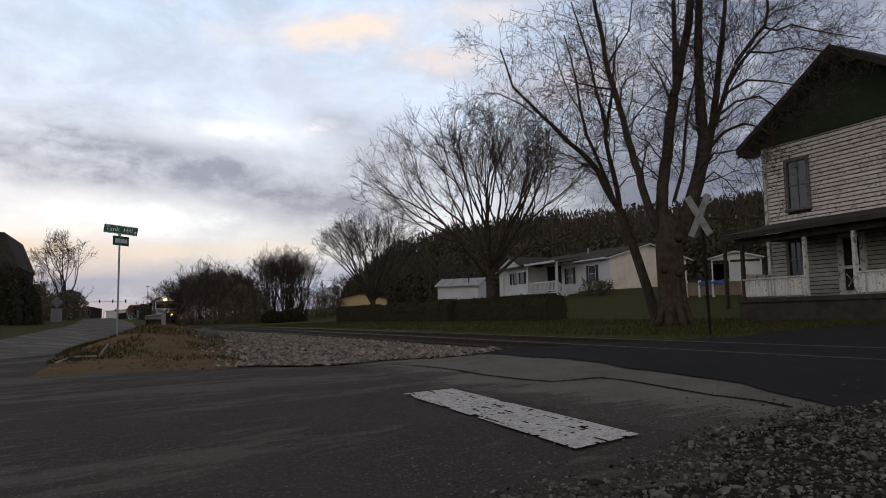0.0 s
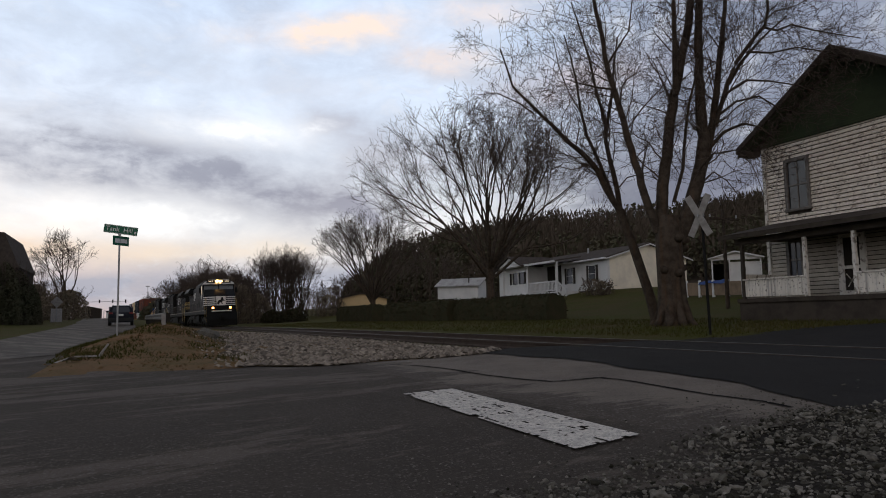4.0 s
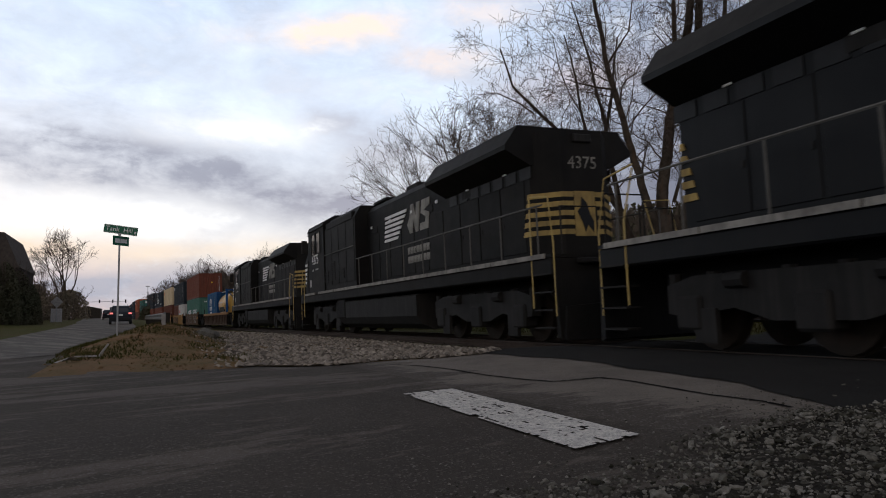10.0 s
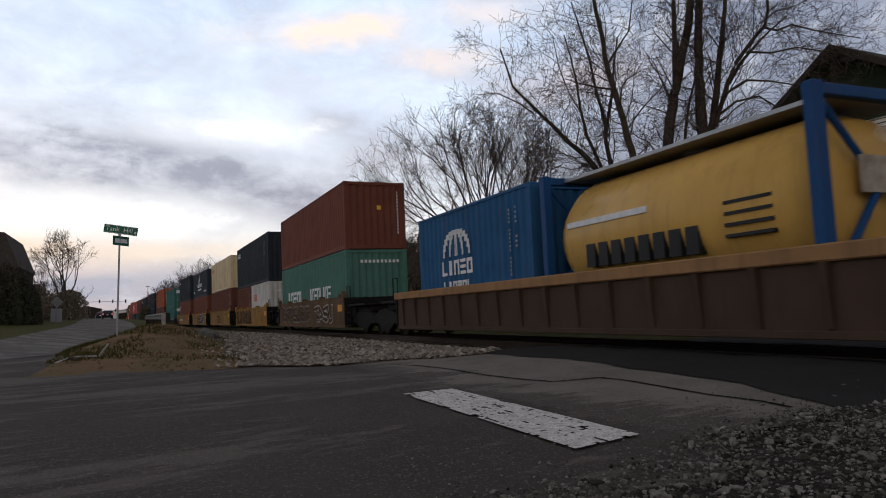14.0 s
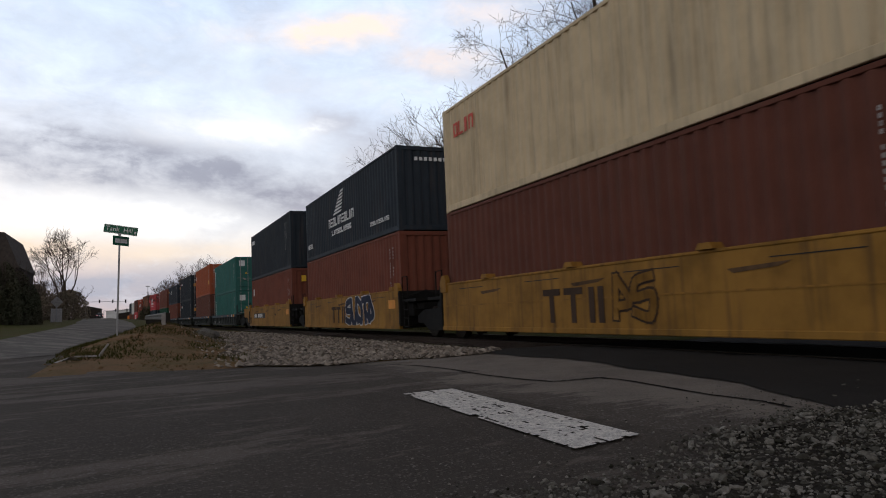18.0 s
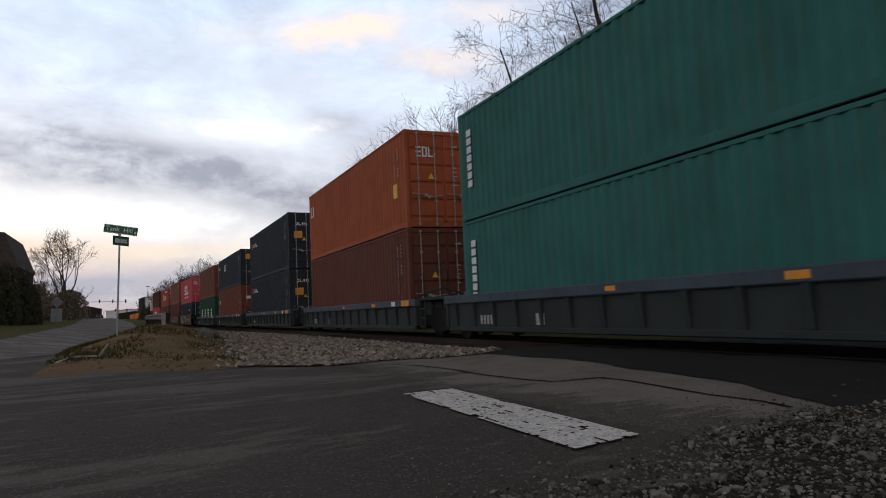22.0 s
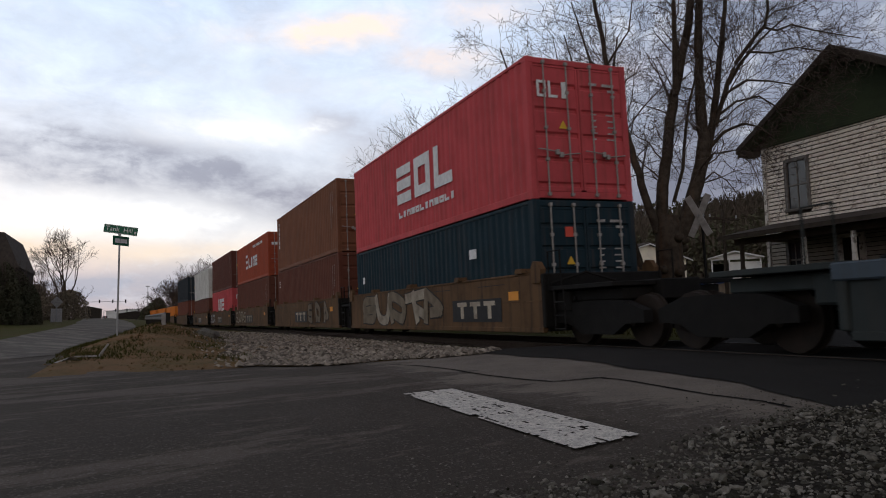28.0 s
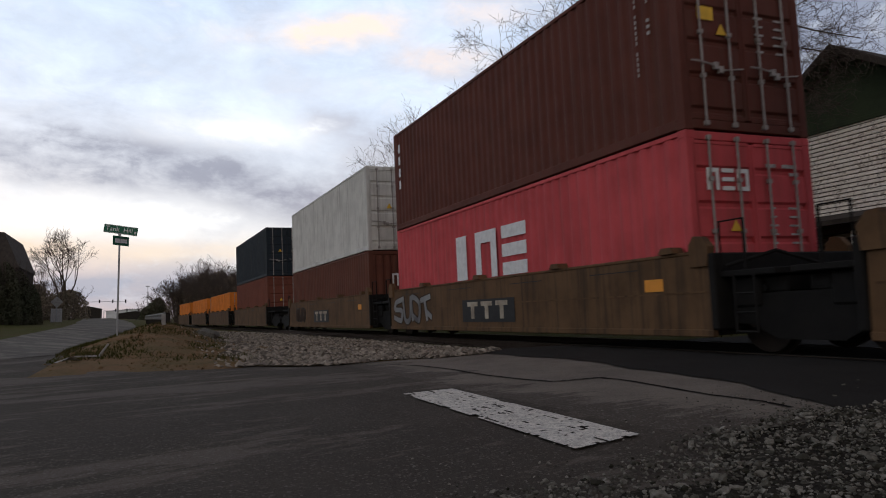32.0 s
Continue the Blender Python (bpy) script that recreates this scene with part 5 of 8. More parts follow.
    # pilots, steps, handrails
    for sx in (-1, 1):
        pz = part("pilot", Geo().prism([(sx * 10.60, 0.18), (sx * 10.72, 0.15), (sx * 10.66, 1.35), (sx * 10.60, 1.35)], -1.46, 1.46), K, ob)
        part("snowplough", Geo().prism([(-1.40, 0.12), (0, 0.12), (1.40, 0.12), (1.35, 0.72), (0, 0.80), (-1.35, 0.72)], sx * 10.72, sx * 10.80, "x"), M["under"], pz)
        part("coupler", Geo().box(min(sx * 10.6, sx * 11.2), max(sx * 10.6, sx * 11.2), -0.16, 0.16, 0.72, 1.02, 0.03), M["under"], ob)
        for sy in (-1, 1):
            for i in range(4):
                z = 0.32 + i * 0.33
                part("step", Geo().box(min(sx * 9.95, sx * 10.58), max(sx * 9.95, sx * 10.58), sy * 1.38 - 0.14, sy * 1.38 + 0.14, z, z + 0.03), M["tank_grey"], ob)
            part("handrail", Geo().tube([(sx * 10.62, sy * 1.46, 0.55), (sx * 10.62, sy * 1.46, 1.9), (sx * 10.45, sy * 1.42, 2.75), (sx * 9.75, sy * 1.40, 2.85)], 0.016, 6), M["handrail_yellow"], ob, "pale yellow corner handrail")
            part("handrail", Geo().tube([(sx * 9.9, sy * 1.50, 0.7), (sx * 9.9, sy * 1.50, 2.0), (sx * 9.75, sy * 1.40, 2.8)], 0.016, 6), M["handrail_yellow"], ob)
        for sy in (-1, 1):
            part("end_railing", Geo().tube([(sx * 10.66, sy * 1.3, 1.68), (sx * 10.66, sy * 1.3, 2.55), (sx * 10.66, sy * 0.5, 2.55), (sx * 10.66, sy * 0.5, 1.68)], 0.02, 6), M["tank_grey"], ob)
        part("anticlimber", Geo().box(min(sx * 10.55, sx * 10.78), max(sx * 10.55, sx * 10.78), -0.95, 0.95, 1.50, 1.60, 0.02), Wt if sx > 0 else M["tank_grey"], ob)
    for sy in (-1, 1):
        g = Geo().tube([(-10.3, sy * 1.46, 2.62), (1.8, sy * 1.46, 2.62)], 0.02, 5)
        part("side_handrail", g, M["rail_grey"], ob)
        post = cached(("hp",), lambda: Geo().tube([(0, 0, 1.66), (0, 0, 2.62)], 0.018, 5).mesh("stanchion", M["rail_grey"]))
        for i in range(9):
            part("stanchion", post, None, ob, at=pose(-10.1 + i * 1.45, sy * 1.46, 0))
        part("cab_handrail", Geo().tube([(2.0, sy * 1.50, 3.1), (6.1, sy * 1.50, 3.1)], 0.016, 5), M["rail_grey"], ob)
        part("battery_box", Geo().box(3.5, 4.6, sy * 1.25 - 0.2, sy * 1.25 + 0.2, 0.6, 1.28, 0.03), M["under"], ob)
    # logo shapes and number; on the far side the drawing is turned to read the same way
    bar = cached(("nb",), lambda: Geo().box(-0.10, 0.10, -0.006, 0.006, -0.10, 0.10).mesh("name_bar", M["loco_white"]))
    barf = cached(("nbf",), lambda: Geo().box(-0.10, 0.10, -0.006, 0.006, -0.10, 0.10).mesh("name_bar", M["loco_stripe"]))
    for sy in (-1, 1):
        X = (lambda x: x) if sy < 0 else (lambda x: -4.18 - x)
        y0, y1 = sy * 1.0 - 0.012, sy * 1.0 + 0.012
        for i in range(6):
            z = 2.98 + i * 0.145
            a, b = -4.22 + 0.02 * i, -3.0 + 0.16 * i
            part("logo_stripe", Geo().prism([(X(a), z), (X(b), z), (X(b + 0.09), z + 0.085), (X(a + 0.02), z + 0.085)], y0, y1), Wt, ob, "white logo stripe")
        for poly in ([(-2.12, 3.30), (-1.92, 3.02), (-1.70, 3.02), (-1.62, 3.40), (-1.45, 3.02), (-1.24, 3.02), (-1.10, 3.86), (-1.34, 3.86), (-1.42, 3.50), (-1.60, 3.86), (-1.80, 3.86), (-1.92, 3.50)],
                     [(-1.12, 3.02), (-0.50, 3.02), (-0.40, 3.46), (-0.80, 3.56), (-0.38, 3.66), (-0.34, 3.86), (-0.94, 3.86), (-1.02, 3.50), (-0.66, 3.36), (-0.70, 3.22), (-1.08, 3.22)]):
            part("logo", Geo().prism([(X(x), z) for x, z in poly], y0, y1), M["loco_stripe"] if dusty else Wt, ob, "angular white logo shape")
        for i in range(7):
            for z in (2.52, 2.25):
                part("name_bar", barf if dusty else bar, None, ob, at=pose(X(-2.05 + i * 0.245), sy * 1.0, z, 0, 0, 0))
        letters(number, 0.56, Wt, ob, (pose(7.5, -1.512, 3.02, 90, 0, 0) if sy < 0 else pose(7.62, 1.512, 3.05, 90, 0, 180)), "white road number on the cab side")
    letters(number, 0.36, M["loco_stripe"], ob, pose(-9.604, 0.0, 3.62, 90, 0, -90), "road number on the rear of the hood")
    # lights
    part("lamp_housing", Geo().box(8.80, 8.90, -0.34, 0.34, 4.42, 4.70, 0.03), M["black"], ob)
    for y in (-0.15, 0.15):
        part("headlight" if lit else "lamp", Geo().tube([(8.86, y, 4.56), (8.93, y, 4.56)], 0.115, 16), M["headlight"] if lit else M["pane"], ob, "glowing warm headlight" if lit else "")
    for y in (-0.78, 0.78):
        board = part("number_board", Geo().box(8.80, 8.90, y - 0.40, y + 0.40, 4.40, 4.68, 0.02), M["black"], ob, "dark number board with lit figures" if lit else "")
        letters(number, 0.24, M["numboard"] if lit else M["tank_grey"], board, pose(8.906, y, 4.54, 90, 0, 90), "figures on the number board")
    for y in (-0.82, 0.82):
        part("ditch_light" if lit else "lamp", Geo().tube([(10.60, y, 1.86), (10.72, y, 1.86)], 0.105, 16), M["ditch"] if lit else M["pane"], ob, "glowing ditch light" if lit else "")
        part("lamp_bracket", Geo().box(10.5, 10.62, y - 0.14, y + 0.14, 1.62, 2.0, 0.02), K, ob)
    for sy in (-1, 1):
        part("data_marks", Geo().box(7.1, 7.55, sy * 1.512 - 0.004, sy * 1.512 + 0.004, 2.62, 2.68).box(7.9, 8.1, sy * 1.512 - 0.004, sy * 1.512 + 0.004, 2.60, 2.68), M["bars_dim"], ob)
        part("placard", Geo().box(8.35, 8.62, sy * 1.512 - 0.004, sy * 1.512 + 0.004, 1.95, 2.25), M["bars_dim"], ob)
        part("bay_duct", Geo().box(2.2, 5.9, sy * 1.30 - 0.16, sy * 1.30 + 0.16, 4.06, 4.34, 0.03), K, ob)
        for x in (-6.4, -4.0, -1.6, 0.8):
            part("inspection_cover", Geo().box(x, x + 0.5, sy * 0.99 - 0.012, sy * 0.99 + 0.012, 3.42, 3.62, 0.006), M["tank_grey"], ob)
        for x in (-9.2, -8.6, -8.0, -7.4, -6.8, -6.2, -5.6):
            part("radiator_slat", Geo().box(x, x + 0.45, sy * 0.99 - 0.010, sy * 0.99 + 0.010, 3.36, 3.60), M["black"], ob)
    part("horn", Geo().tube([(5.2, 0.2, 4.6), (5.7, 0.2, 4.65)], [0.03, 0.09], 8), M["tank_grey"], ob)
    return ob


def tank_container():
    ob = thing("tank_container", "yellow tank in a blue steel frame, in a well car", "tank container", "containers on the train")
    Y, B = painted("tank_yellow", (0.56, 0.33, 0.085), 0.30, 0.4, 0.8, (0.26, 0.17, 0.08)), painted("frame_blue", (0.012, 0.06, 0.17))
    prof = [(-2.85, 0.55), (-2.72, 0.95), (-2.35, 1.12), (2.35, 1.12), (2.72, 0.95), (2.85, 0.55)]
    part("tank", Geo().tube([(x, 0, 1.32) for x, r in prof], [r for x, r in prof], 32), Y, ob, "yellow cylindrical tank", smooth=True)
    for sx in (-1, 1):
        g = Geo()
        x = sx * 2.95
        for sy in (-1, 1):
            g.box(x - 0.08, x + 0.08, sy * (W - 0.09) - 0.09, sy * (W - 0.09) + 0.09, 0, 2.59, 0.01)
        for z in (0.08, 2.5):
            g.box(x - 0.07, x + 0.07, -W + 0.1, W - 0.1, z - 0.07, z + 0.07, 0.01)
        for sy in (-1, 1):
            g.tube([(x, sy * 1.1, 0.15), (x, sy * 0.2, 1.3)], 0.05, 6)
            g.tube([(x, sy * 1.1, 2.45), (x, sy * 0.3, 1.6)], 0.05, 6)
        part("end_frame", g, B, ob, "blue end frame")
    for sy in (-1, 1):
        part("bottom_rail", Geo().box(-2.9, 2.9, sy * 1.1 - 0.05, sy * 1.1 + 0.05, 0.05, 0.2), B, ob)
    part("catwalk", Geo().box(-2.9, 2.9, -0.75, 0.75, 2.47, 2.53), M["galv"], ob)
    bar = Geo().box(-0.125, 0.125, -1.118, -0.93, 0.76, 1.16).mesh("name_bar", M["black"])
    for i in range(8):
        part("name_bar", bar, None, ob, "black block mark in place of a name", at=pose(-1.62 + i * 0.35, 0, 0))
    for i in range(4):
        part("marking", Geo().box(1.46, 2.25, -1.128, -1.0, 0.92 + i * 0.15, 0.965 + i * 0.15), M["black"], ob)
    part("label", Geo().box(-2.3, -0.1, -1.125, -1.0, 1.50, 1.60), M["bars"], ob)
    part("placard", Geo().box(2.98, 3.0, -0.5, 0.3, 1.3, 1.75), M["tan_pale"], ob)
    part("manhole", Geo().tube([(0, 0, 2.42), (0, 0, 2.62)], 0.28, 14), M["galv"], ob)
    return ob


HC, ST, L40, L20 = 2.896, 2.591, 12.192, 6.058
BASE = 0.25


def stack(u, *boxes):
    """Containers one on another; each is (maker result, height)."""
    z = BASE
    for ob, h in boxes:
        rides(ob, u, z)
        z += h + 0.012


def sticker(ob, L, y, z, w, h, material, name="sticker"):
    marks(name, material, ob, [(y, z, w, h)], "e", (0, L))


def consist():
    # locomotives
    rides(locomotive("4457", "black diesel locomotive with white nose stripes and lit headlights"), 82.75)
    rides(locomotive("4375", "grimy black diesel locomotive running hood first, unlit", lit=False, dusty=True), 60.1, 0, True)
    rides(locomotive("9776", "dusty black diesel locomotive running hood first", lit=False, dusty=True), 37.0, 0, True)
    # first car
    car = well_car("rusty brown ribbed well car with a tan top chord", "well_rust", 15.6, True, True, 1.30, True, gap=(2.0, 2.0))
    rides(car, 15.1)
    rides(tank_container(), 18.33, 0.62)
    c = container("blue corrugated twenty-foot container with white arc logo", "blue", L20, ST, "wall")
    g = Geo()
    for k in range(3):
        r0 = 0.75 - k * 0.0
        for i in range(12):
            a0, a1 = math.pi * i / 12, math.pi * (i + 1) / 12
            rx = (0.75, 0.38, 0.0)[k] if k < 2 else 0.05
            x0, x1 = -0.6 + rx * math.cos(a0), -0.6 + rx * math.cos(a1)
            z0, z1 = 1.45 + 0.6 * math.sin(a0), 1.45 + 0.6 * math.sin(a1)
            g.box(min(x0, x1) - 0.025, max(x0, x1) + 0.025, -W - 0.006, -W, min(z0, z1) - 0.02, max(z0, z1) + 0.02)
    part("logo", g, M["bars"], c, "white globe-like arcs")
    block_logo(c, M["bars"], -0.6, 1.15, 1.75, 0.36, 5, L20)
    block_logo(c, M["bars"], -0.6, 0.72, 1.6, 0.20, 6, L20)
    ident(c, L20, ST)
    rides(c, 11.9, 0.62)
    # yellow articulated wells
    Yl, G5 = "yellow-ochre well car side with pale patches", "yellow well cars"
    uy = [-4.7, -20.83, -36.45, -52.17, -67.88]
    for i, u in enumerate(uy):
        lab = "ochre well car with grimy graffiti on its side" if i == 0 else "deep yellow well car with brown block marks and graffiti"
        w = well_car(lab, "well_brown" if i == 0 else "well_yellow", 12.5, i == 0, False, 1.40, True, group=G5, gap=(2.4 if i == 0 else 1.25, 2.4 if i == 4 else 1.25))
        rides(w, u)
        if i > 0:
            well_marks(w, 12.5, M["well_rust"], [(-1.15, 0.98, 0.58, 0.12), (-1.15, 0.68, 0.15, 0.5), (-0.45, 0.98, 0.58, 0.12), (-0.45, 0.68, 0.15, 0.5), (0.10, 0.73, 0.16, 0.60), (0.36, 0.73, 0.16, 0.60)] if i < 4 else [(2.4, 0.88, 0.3, 0.1)], "logo", "brown block mark")
        if i == 0:
            graffiti(w, -5.2, 0.6, 0.45, 1.2, 7, 3, [M["well_brown"]], M["galv"], 0.26)
            graffiti(w, 1.6, 4.6, 0.45, 1.15, 4, 9, [M["well_brown"]], M["loco_white"], 0.24)
        if i == 1:
            graffiti(w, -5.8, 0.6, 0.36, 1.26, 8, 11, [M["well_brown"]], M["well_rust"], 0.22)
        if i == 2:
            graffiti(w, 0.7, 1.7, 0.45, 1.25, 2, 15, [M["well_yellow"]], M["well_rust"], 0.26)
        if i == 3:
            graffiti(w, 0.65, 3.95, 0.34, 1.36, 5, 21, [M["navy_spray"]], M["loco_white"], 0.36)
        if i == 4:
            well_marks(w, 12.5, M["black"], [(-2.65, 0.86, 3.9, 0.30)], "marking_panel", "black panel with white marks")
            well_marks(w, 12.5, M["bars"], [(-4.3 + 0.24 * k, 0.86, 0.15, 0.2) for k in range(4)] + [(-2.95 + 0.26 * k, 0.86, 0.17, 0.22) for k in range(6)], "marking", y=-1.374)
            letters("40", 0.55, M["well_brown"], w, pose(-5.85, -1.372, 0.58, 90, 0, 0), "brown figures sprayed on the car side")
        for k in range(3):
            part("scuff", Geo().prism([(-4 + 3.6 * k, 1.06), (-3.3 + 3.6 * k, 1.1), (-3.1 + 3.6 * k, 1.16), (-4.1 + 3.6 * k, 1.12)], -1.368, -1.365), M["well_brown"], w)
        well_marks(w, 12.5, M["orange_mark"], [(5.6, 0.98, 0.6, 0.26)], "reflector")
        if i == 4:
            part("end_fairing", Geo().prism([(-8.7, 0.82), (-8.4, 0.78), (-7.4, 0.80), (-6.9, 0.45), (-6.25, 0.34), (-6.25, 1.38), (-8.7, 1.38)], -1.36, -1.30), M["well_yellow"], w, "yellow end panel arched over the truck")
    lo = container("teal-green container with white block lettering, in a well car", "teal", L40, HC, "wall")
    block_logo(lo, M["bars"], -2.9, 1.35, 3.4, 0.62, 5)
    block_logo(lo, M["bars"], 2.0, 1.35, 3.6, 0.62, 8)
    marks("marking", M["bars"], lo, [(-0.6 + 0.16 * i, 2.45, 0.1, 0.11) for i in range(10)], "e", (0, L40))
    hi = container("brick-red container stacked on a green one", "rust", L40, ST, "wall")
    marks("marking", M["bars"], hi, [(0.9, 2.2 - 0.13 * i, 0.05, 0.08) for i in range(13)], "e", (0, L40))
    sticker(hi, L40, 0.15, 1.6, 0.16, 0.16, M["yellow_mark"])
    stack(uy[0], (lo, HC), (hi, ST))
    # two twenty-footers below, one forty above
    a = container("dirty white twenty-foot container with red block logo", "greywhite", L20, ST, "wall")
    block_logo(a, M["red_mark"], -1.5, 1.75, 1.2, 0.42, 4, L20)
    block_logo(a, M["red_mark"], 0.1, 1.35, 1.0, 0.36, 4, L20, "e")
    marks("marking", M["bars"], a, [(-0.7 + 0.16 * i, 2.05, 0.1, 0.11) for i in range(9)], "e", (0, L20))
    b = container("brick-brown twenty-foot container in a well car", "brown", L20, ST, "wall")
    ident(b, L20, ST)
    rides(a, uy[1] + 3.05, BASE), rides(b, uy[1] - 3.05, BASE)
    hi = container("dark navy container stacked high, small white logo", "navy", L40, HC, "wall")
    block_logo(hi, M["bars"], -5.1, 2.35, 1.2, 0.30, 5)
    ident(hi, L40, HC, 1.3)
    rides(hi, uy[1], BASE + ST + 0.012)
    lo = container("dark brick-red container in a well car, white mark on its end", "brown", L40, HC, "wall")
    block_logo(lo, M["bars"], 0.0, 1.95, 0.75, 0.42, 3, L40, "e")
    ident(lo, L40, HC)
    hi = container("cream container with red block logo and rusty edges", "cream", L40, ST, "wall")
    block_logo(hi, M["red_mark"], -4.9, 1.95, 1.1, 0.34, 4)
    block_logo(hi, M["red_mark"], 0.1, 1.85, 0.75, 0.24, 4, L40, "e")
    marks("repair_patch", M["galv"], hi, [(0.35, 0.75, 0.75, 0.9)], "e", (0, L40), "grey repair patch")
    stack(uy[2], (lo, HC), (hi, ST))
    lo = container("brick-red container in a yellow well car", "rust", L40, HC, "wall")
    ident(lo, L40, HC)
    hi = container("slate-blue container with white wing logo and block lettering", "slate", L40, ST, "wall")
    g = Geo()
    for i in range(7):
        x0, z0 = -1.35 + 0.17 * i, 1.48 + 0.125 * i
        g.prism([(x0, z0), (x0 + 1.15 - 0.12 * i, z0 + 0.02), (x0 + 1.25 - 0.12 * i, z0 + 0.09), (x0 + 0.12, z0 + 0.08)], -W - 0.006, -W)
    part("logo", g, M["bars"], hi, "white feathered wing shape")
    block_logo(hi, M["bars"], -0.3, 1.22, 3.5, 0.34, 11)
    block_logo(hi, M["bars"], -0.25, 0.80, 2.7, 0.20, 10)
    block_logo(hi, M["bars"], 4.3, 0.52, 1.9, 0.14, 12)
    block_logo(hi, M["bars"], -5.3, 0.62, 0.9, 0.2, 5)
    marks("marking", M["bars"], hi, [(-0.6 + 0.16 * i, 2.2, 0.1, 0.11) for i in range(10)], "e", (0, L40))
    stack(uy[3], (lo, HC), (hi, ST))
    lo = container("rust-red container in a yellow well car, yellow sticker on its end", "rust", L40, HC, "wall")
    sticker(lo, L40, -0.6, 2.38, 0.24, 0.3, M["yellow_mark"])
    marks("sticker", M["bars"], lo, [(-5.3, 2.1, 0.32, 0.42)], "s", (0, L40))
    ident(lo, L40, HC)
    hi = container("dark navy container stacked on a rust-red one", "navy", L40, HC, "wall")
    block_logo(hi, M["bars"], -5.2, 2.4, 1.1, 0.22, 5)
    ident(hi, L40, HC, 1.3)
    stack(uy[4], (lo, HC), (hi, HC))
    # grey articulated wells
    ug = [-87.45, -103.37, -120.3, -136.7, -152.0]
    for i, u in enumerate(ug):
        w = well_car("weathered grey ribbed well car with scuffed top chord coloured as lit", "well_grey", 13.6, i == 0, True, 1.08, True, group="grey well cars", gap=(2.4 if i == 0 else 1.25, 2.2 if i == 4 else 1.25))
        rides(w, u)
        well_marks(w, 13.6, M["orange_mark"], [(6.2, 0.98, 0.6, 0.16), (3.3, 0.98, 0.34, 0.10), (-0.2, 0.98, 0.26, 0.08)], "reflector", y=-1.432)
        well_marks(w, 13.6, M["bars"], [(5.2, 0.98, 0.32, 0.13)], "label_plate", y=-1.432)
        if i == 2:
            letters("45640", 0.27, M["bars_dim"], w, pose(-4.0, -1.364, 0.50, 90, 0, 0), "pale car number")
        if i != 2:
            well_marks(w, 13.6, M["bars_dim"], [(-5.0, 0.5, 0.09, 0.2), (-4.84, 0.5, 0.09, 0.2), (-4.68, 0.5, 0.09, 0.2), (-4.52, 0.5, 0.09, 0.2), (-2.5, 0.5, 0.3, 0.22)], "marking")
    for z_i in (0, 1):
        g2 = container("sea-green container with cargo doors and white notices", "green", L40, ST)
        sticker(g2, L40, -0.72, 2.1, 0.42, 0.42, M["bars"], "notice")
        marks("marking", M["bars"], g2, [(-5.55, 2.05 - 0.2 * i, 0.22, 0.15) for i in range(7)], "s", (0, L40))
        ident(g2, L40, ST)
        rides(g2, ug[0], 0.20 + z_i * (ST + 0.012))
    lo = container("dark red-brown container with cargo doors", "brown", L40, HC)
    hi = container("orange-red container with rusty cargo doors", "orange", L40, HC)
    block_logo(hi, M["bars"], -5.5, 2.1, 0.55, 0.45, 2)
    block_logo(hi, M["bars"], -0.6, 2.25, 0.55, 0.30, 3, L40, "e")
    sticker(hi, L40, 0.85, 1.2, 0.3, 0.45, M["yellow_mark"])
    marks("sticker", M["yellow_mark"], hi, [(5.2, 1.2, 0.34, 0.42)], "s", (0, L40))
    ident(lo, L40, HC), ident(hi, L40, HC)
    stack(ug[1], (lo, HC), (hi, HC))
    for z_i in (0, 1):
        c = container("navy container with cargo doors, orange caution stickers", "navy", L40, HC)
        sticker(c, L40, -0.72, 1.75, 0.42, 0.36, M["orange_mark"])
        block_logo(c, M["bars"], -0.55, 2.3, 0.6, 0.14, 4, L40, "e")
        block_logo(c, M["bars"], -4.15, 2.2, 0.9, 0.22, 3)
        block_logo(c, M["bars"], -3.45, 2.12, 0.4, 0.10, 4)
        marks("stripe", M["red_mark"], c, [(-5.15, 2.32 - 0.12 * i, 0.5, 0.06) for i in range(3)], "s", (0, L40))
        ident(c, L40, HC)
        rides(c, ug[2], BASE + z_i * (HC + 0.012))
    lo = container("rust-red container with cargo doors and white notices", "rust", L40, HC)
    block_logo(lo, M["bars"], -5.4, 1.9, 0.6, 0.3, 3)
    sticker(lo, L40, -0.7, 2.0, 0.36, 0.2, M["bars"])
    hi = container("dark navy container with a round tan emblem on its door", "slate", L40, ST)
    part("emblem", Geo().tube([(L40 / 2 + 0.012, -0.68, 2.05), (L40 / 2 + 0.02, -0.68, 2.05)], 0.2, 20), M["orange_mark"], hi, "round tan emblem")
    block_logo(hi, M["bars"], -2.1, 1.75, 1.1, 0.5, 3)
    block_logo(hi, M["yellow_mark"], -5.4, 1.9, 0.8, 0.2, 4)
    ident(lo, L40, HC), ident(hi, L40, ST)
    stack(ug[3], (lo, HC), (hi, ST))
    lo = container("dark green container with large spaced white block marks", "dgreen", L40, ST)
    for x in (-3.6, -1.2, 1.2, 3.6):
        block_logo(lo, M["bars"], x, 1.15, 0.72, 0.72, 1)
    sticker(lo, L40, -0.6, 2.1, 0.42, 0.26, M["bars"])
    hi = container("red-brown container with a column of white marks", "rust", L40, HC)
    marks("marking", M["bars"], hi, [(-5.5, 2.55 - 0.28 * i, 0.16, 0.2) for i in range(6)], "s", (0, L40))
    ident(hi, L40, HC)
    stack(ug[4], (lo, ST), (hi, HC))
    # ochre articulated wells
    ub = [-171.55, -186.2, -201.3, -216.5, -231.6]
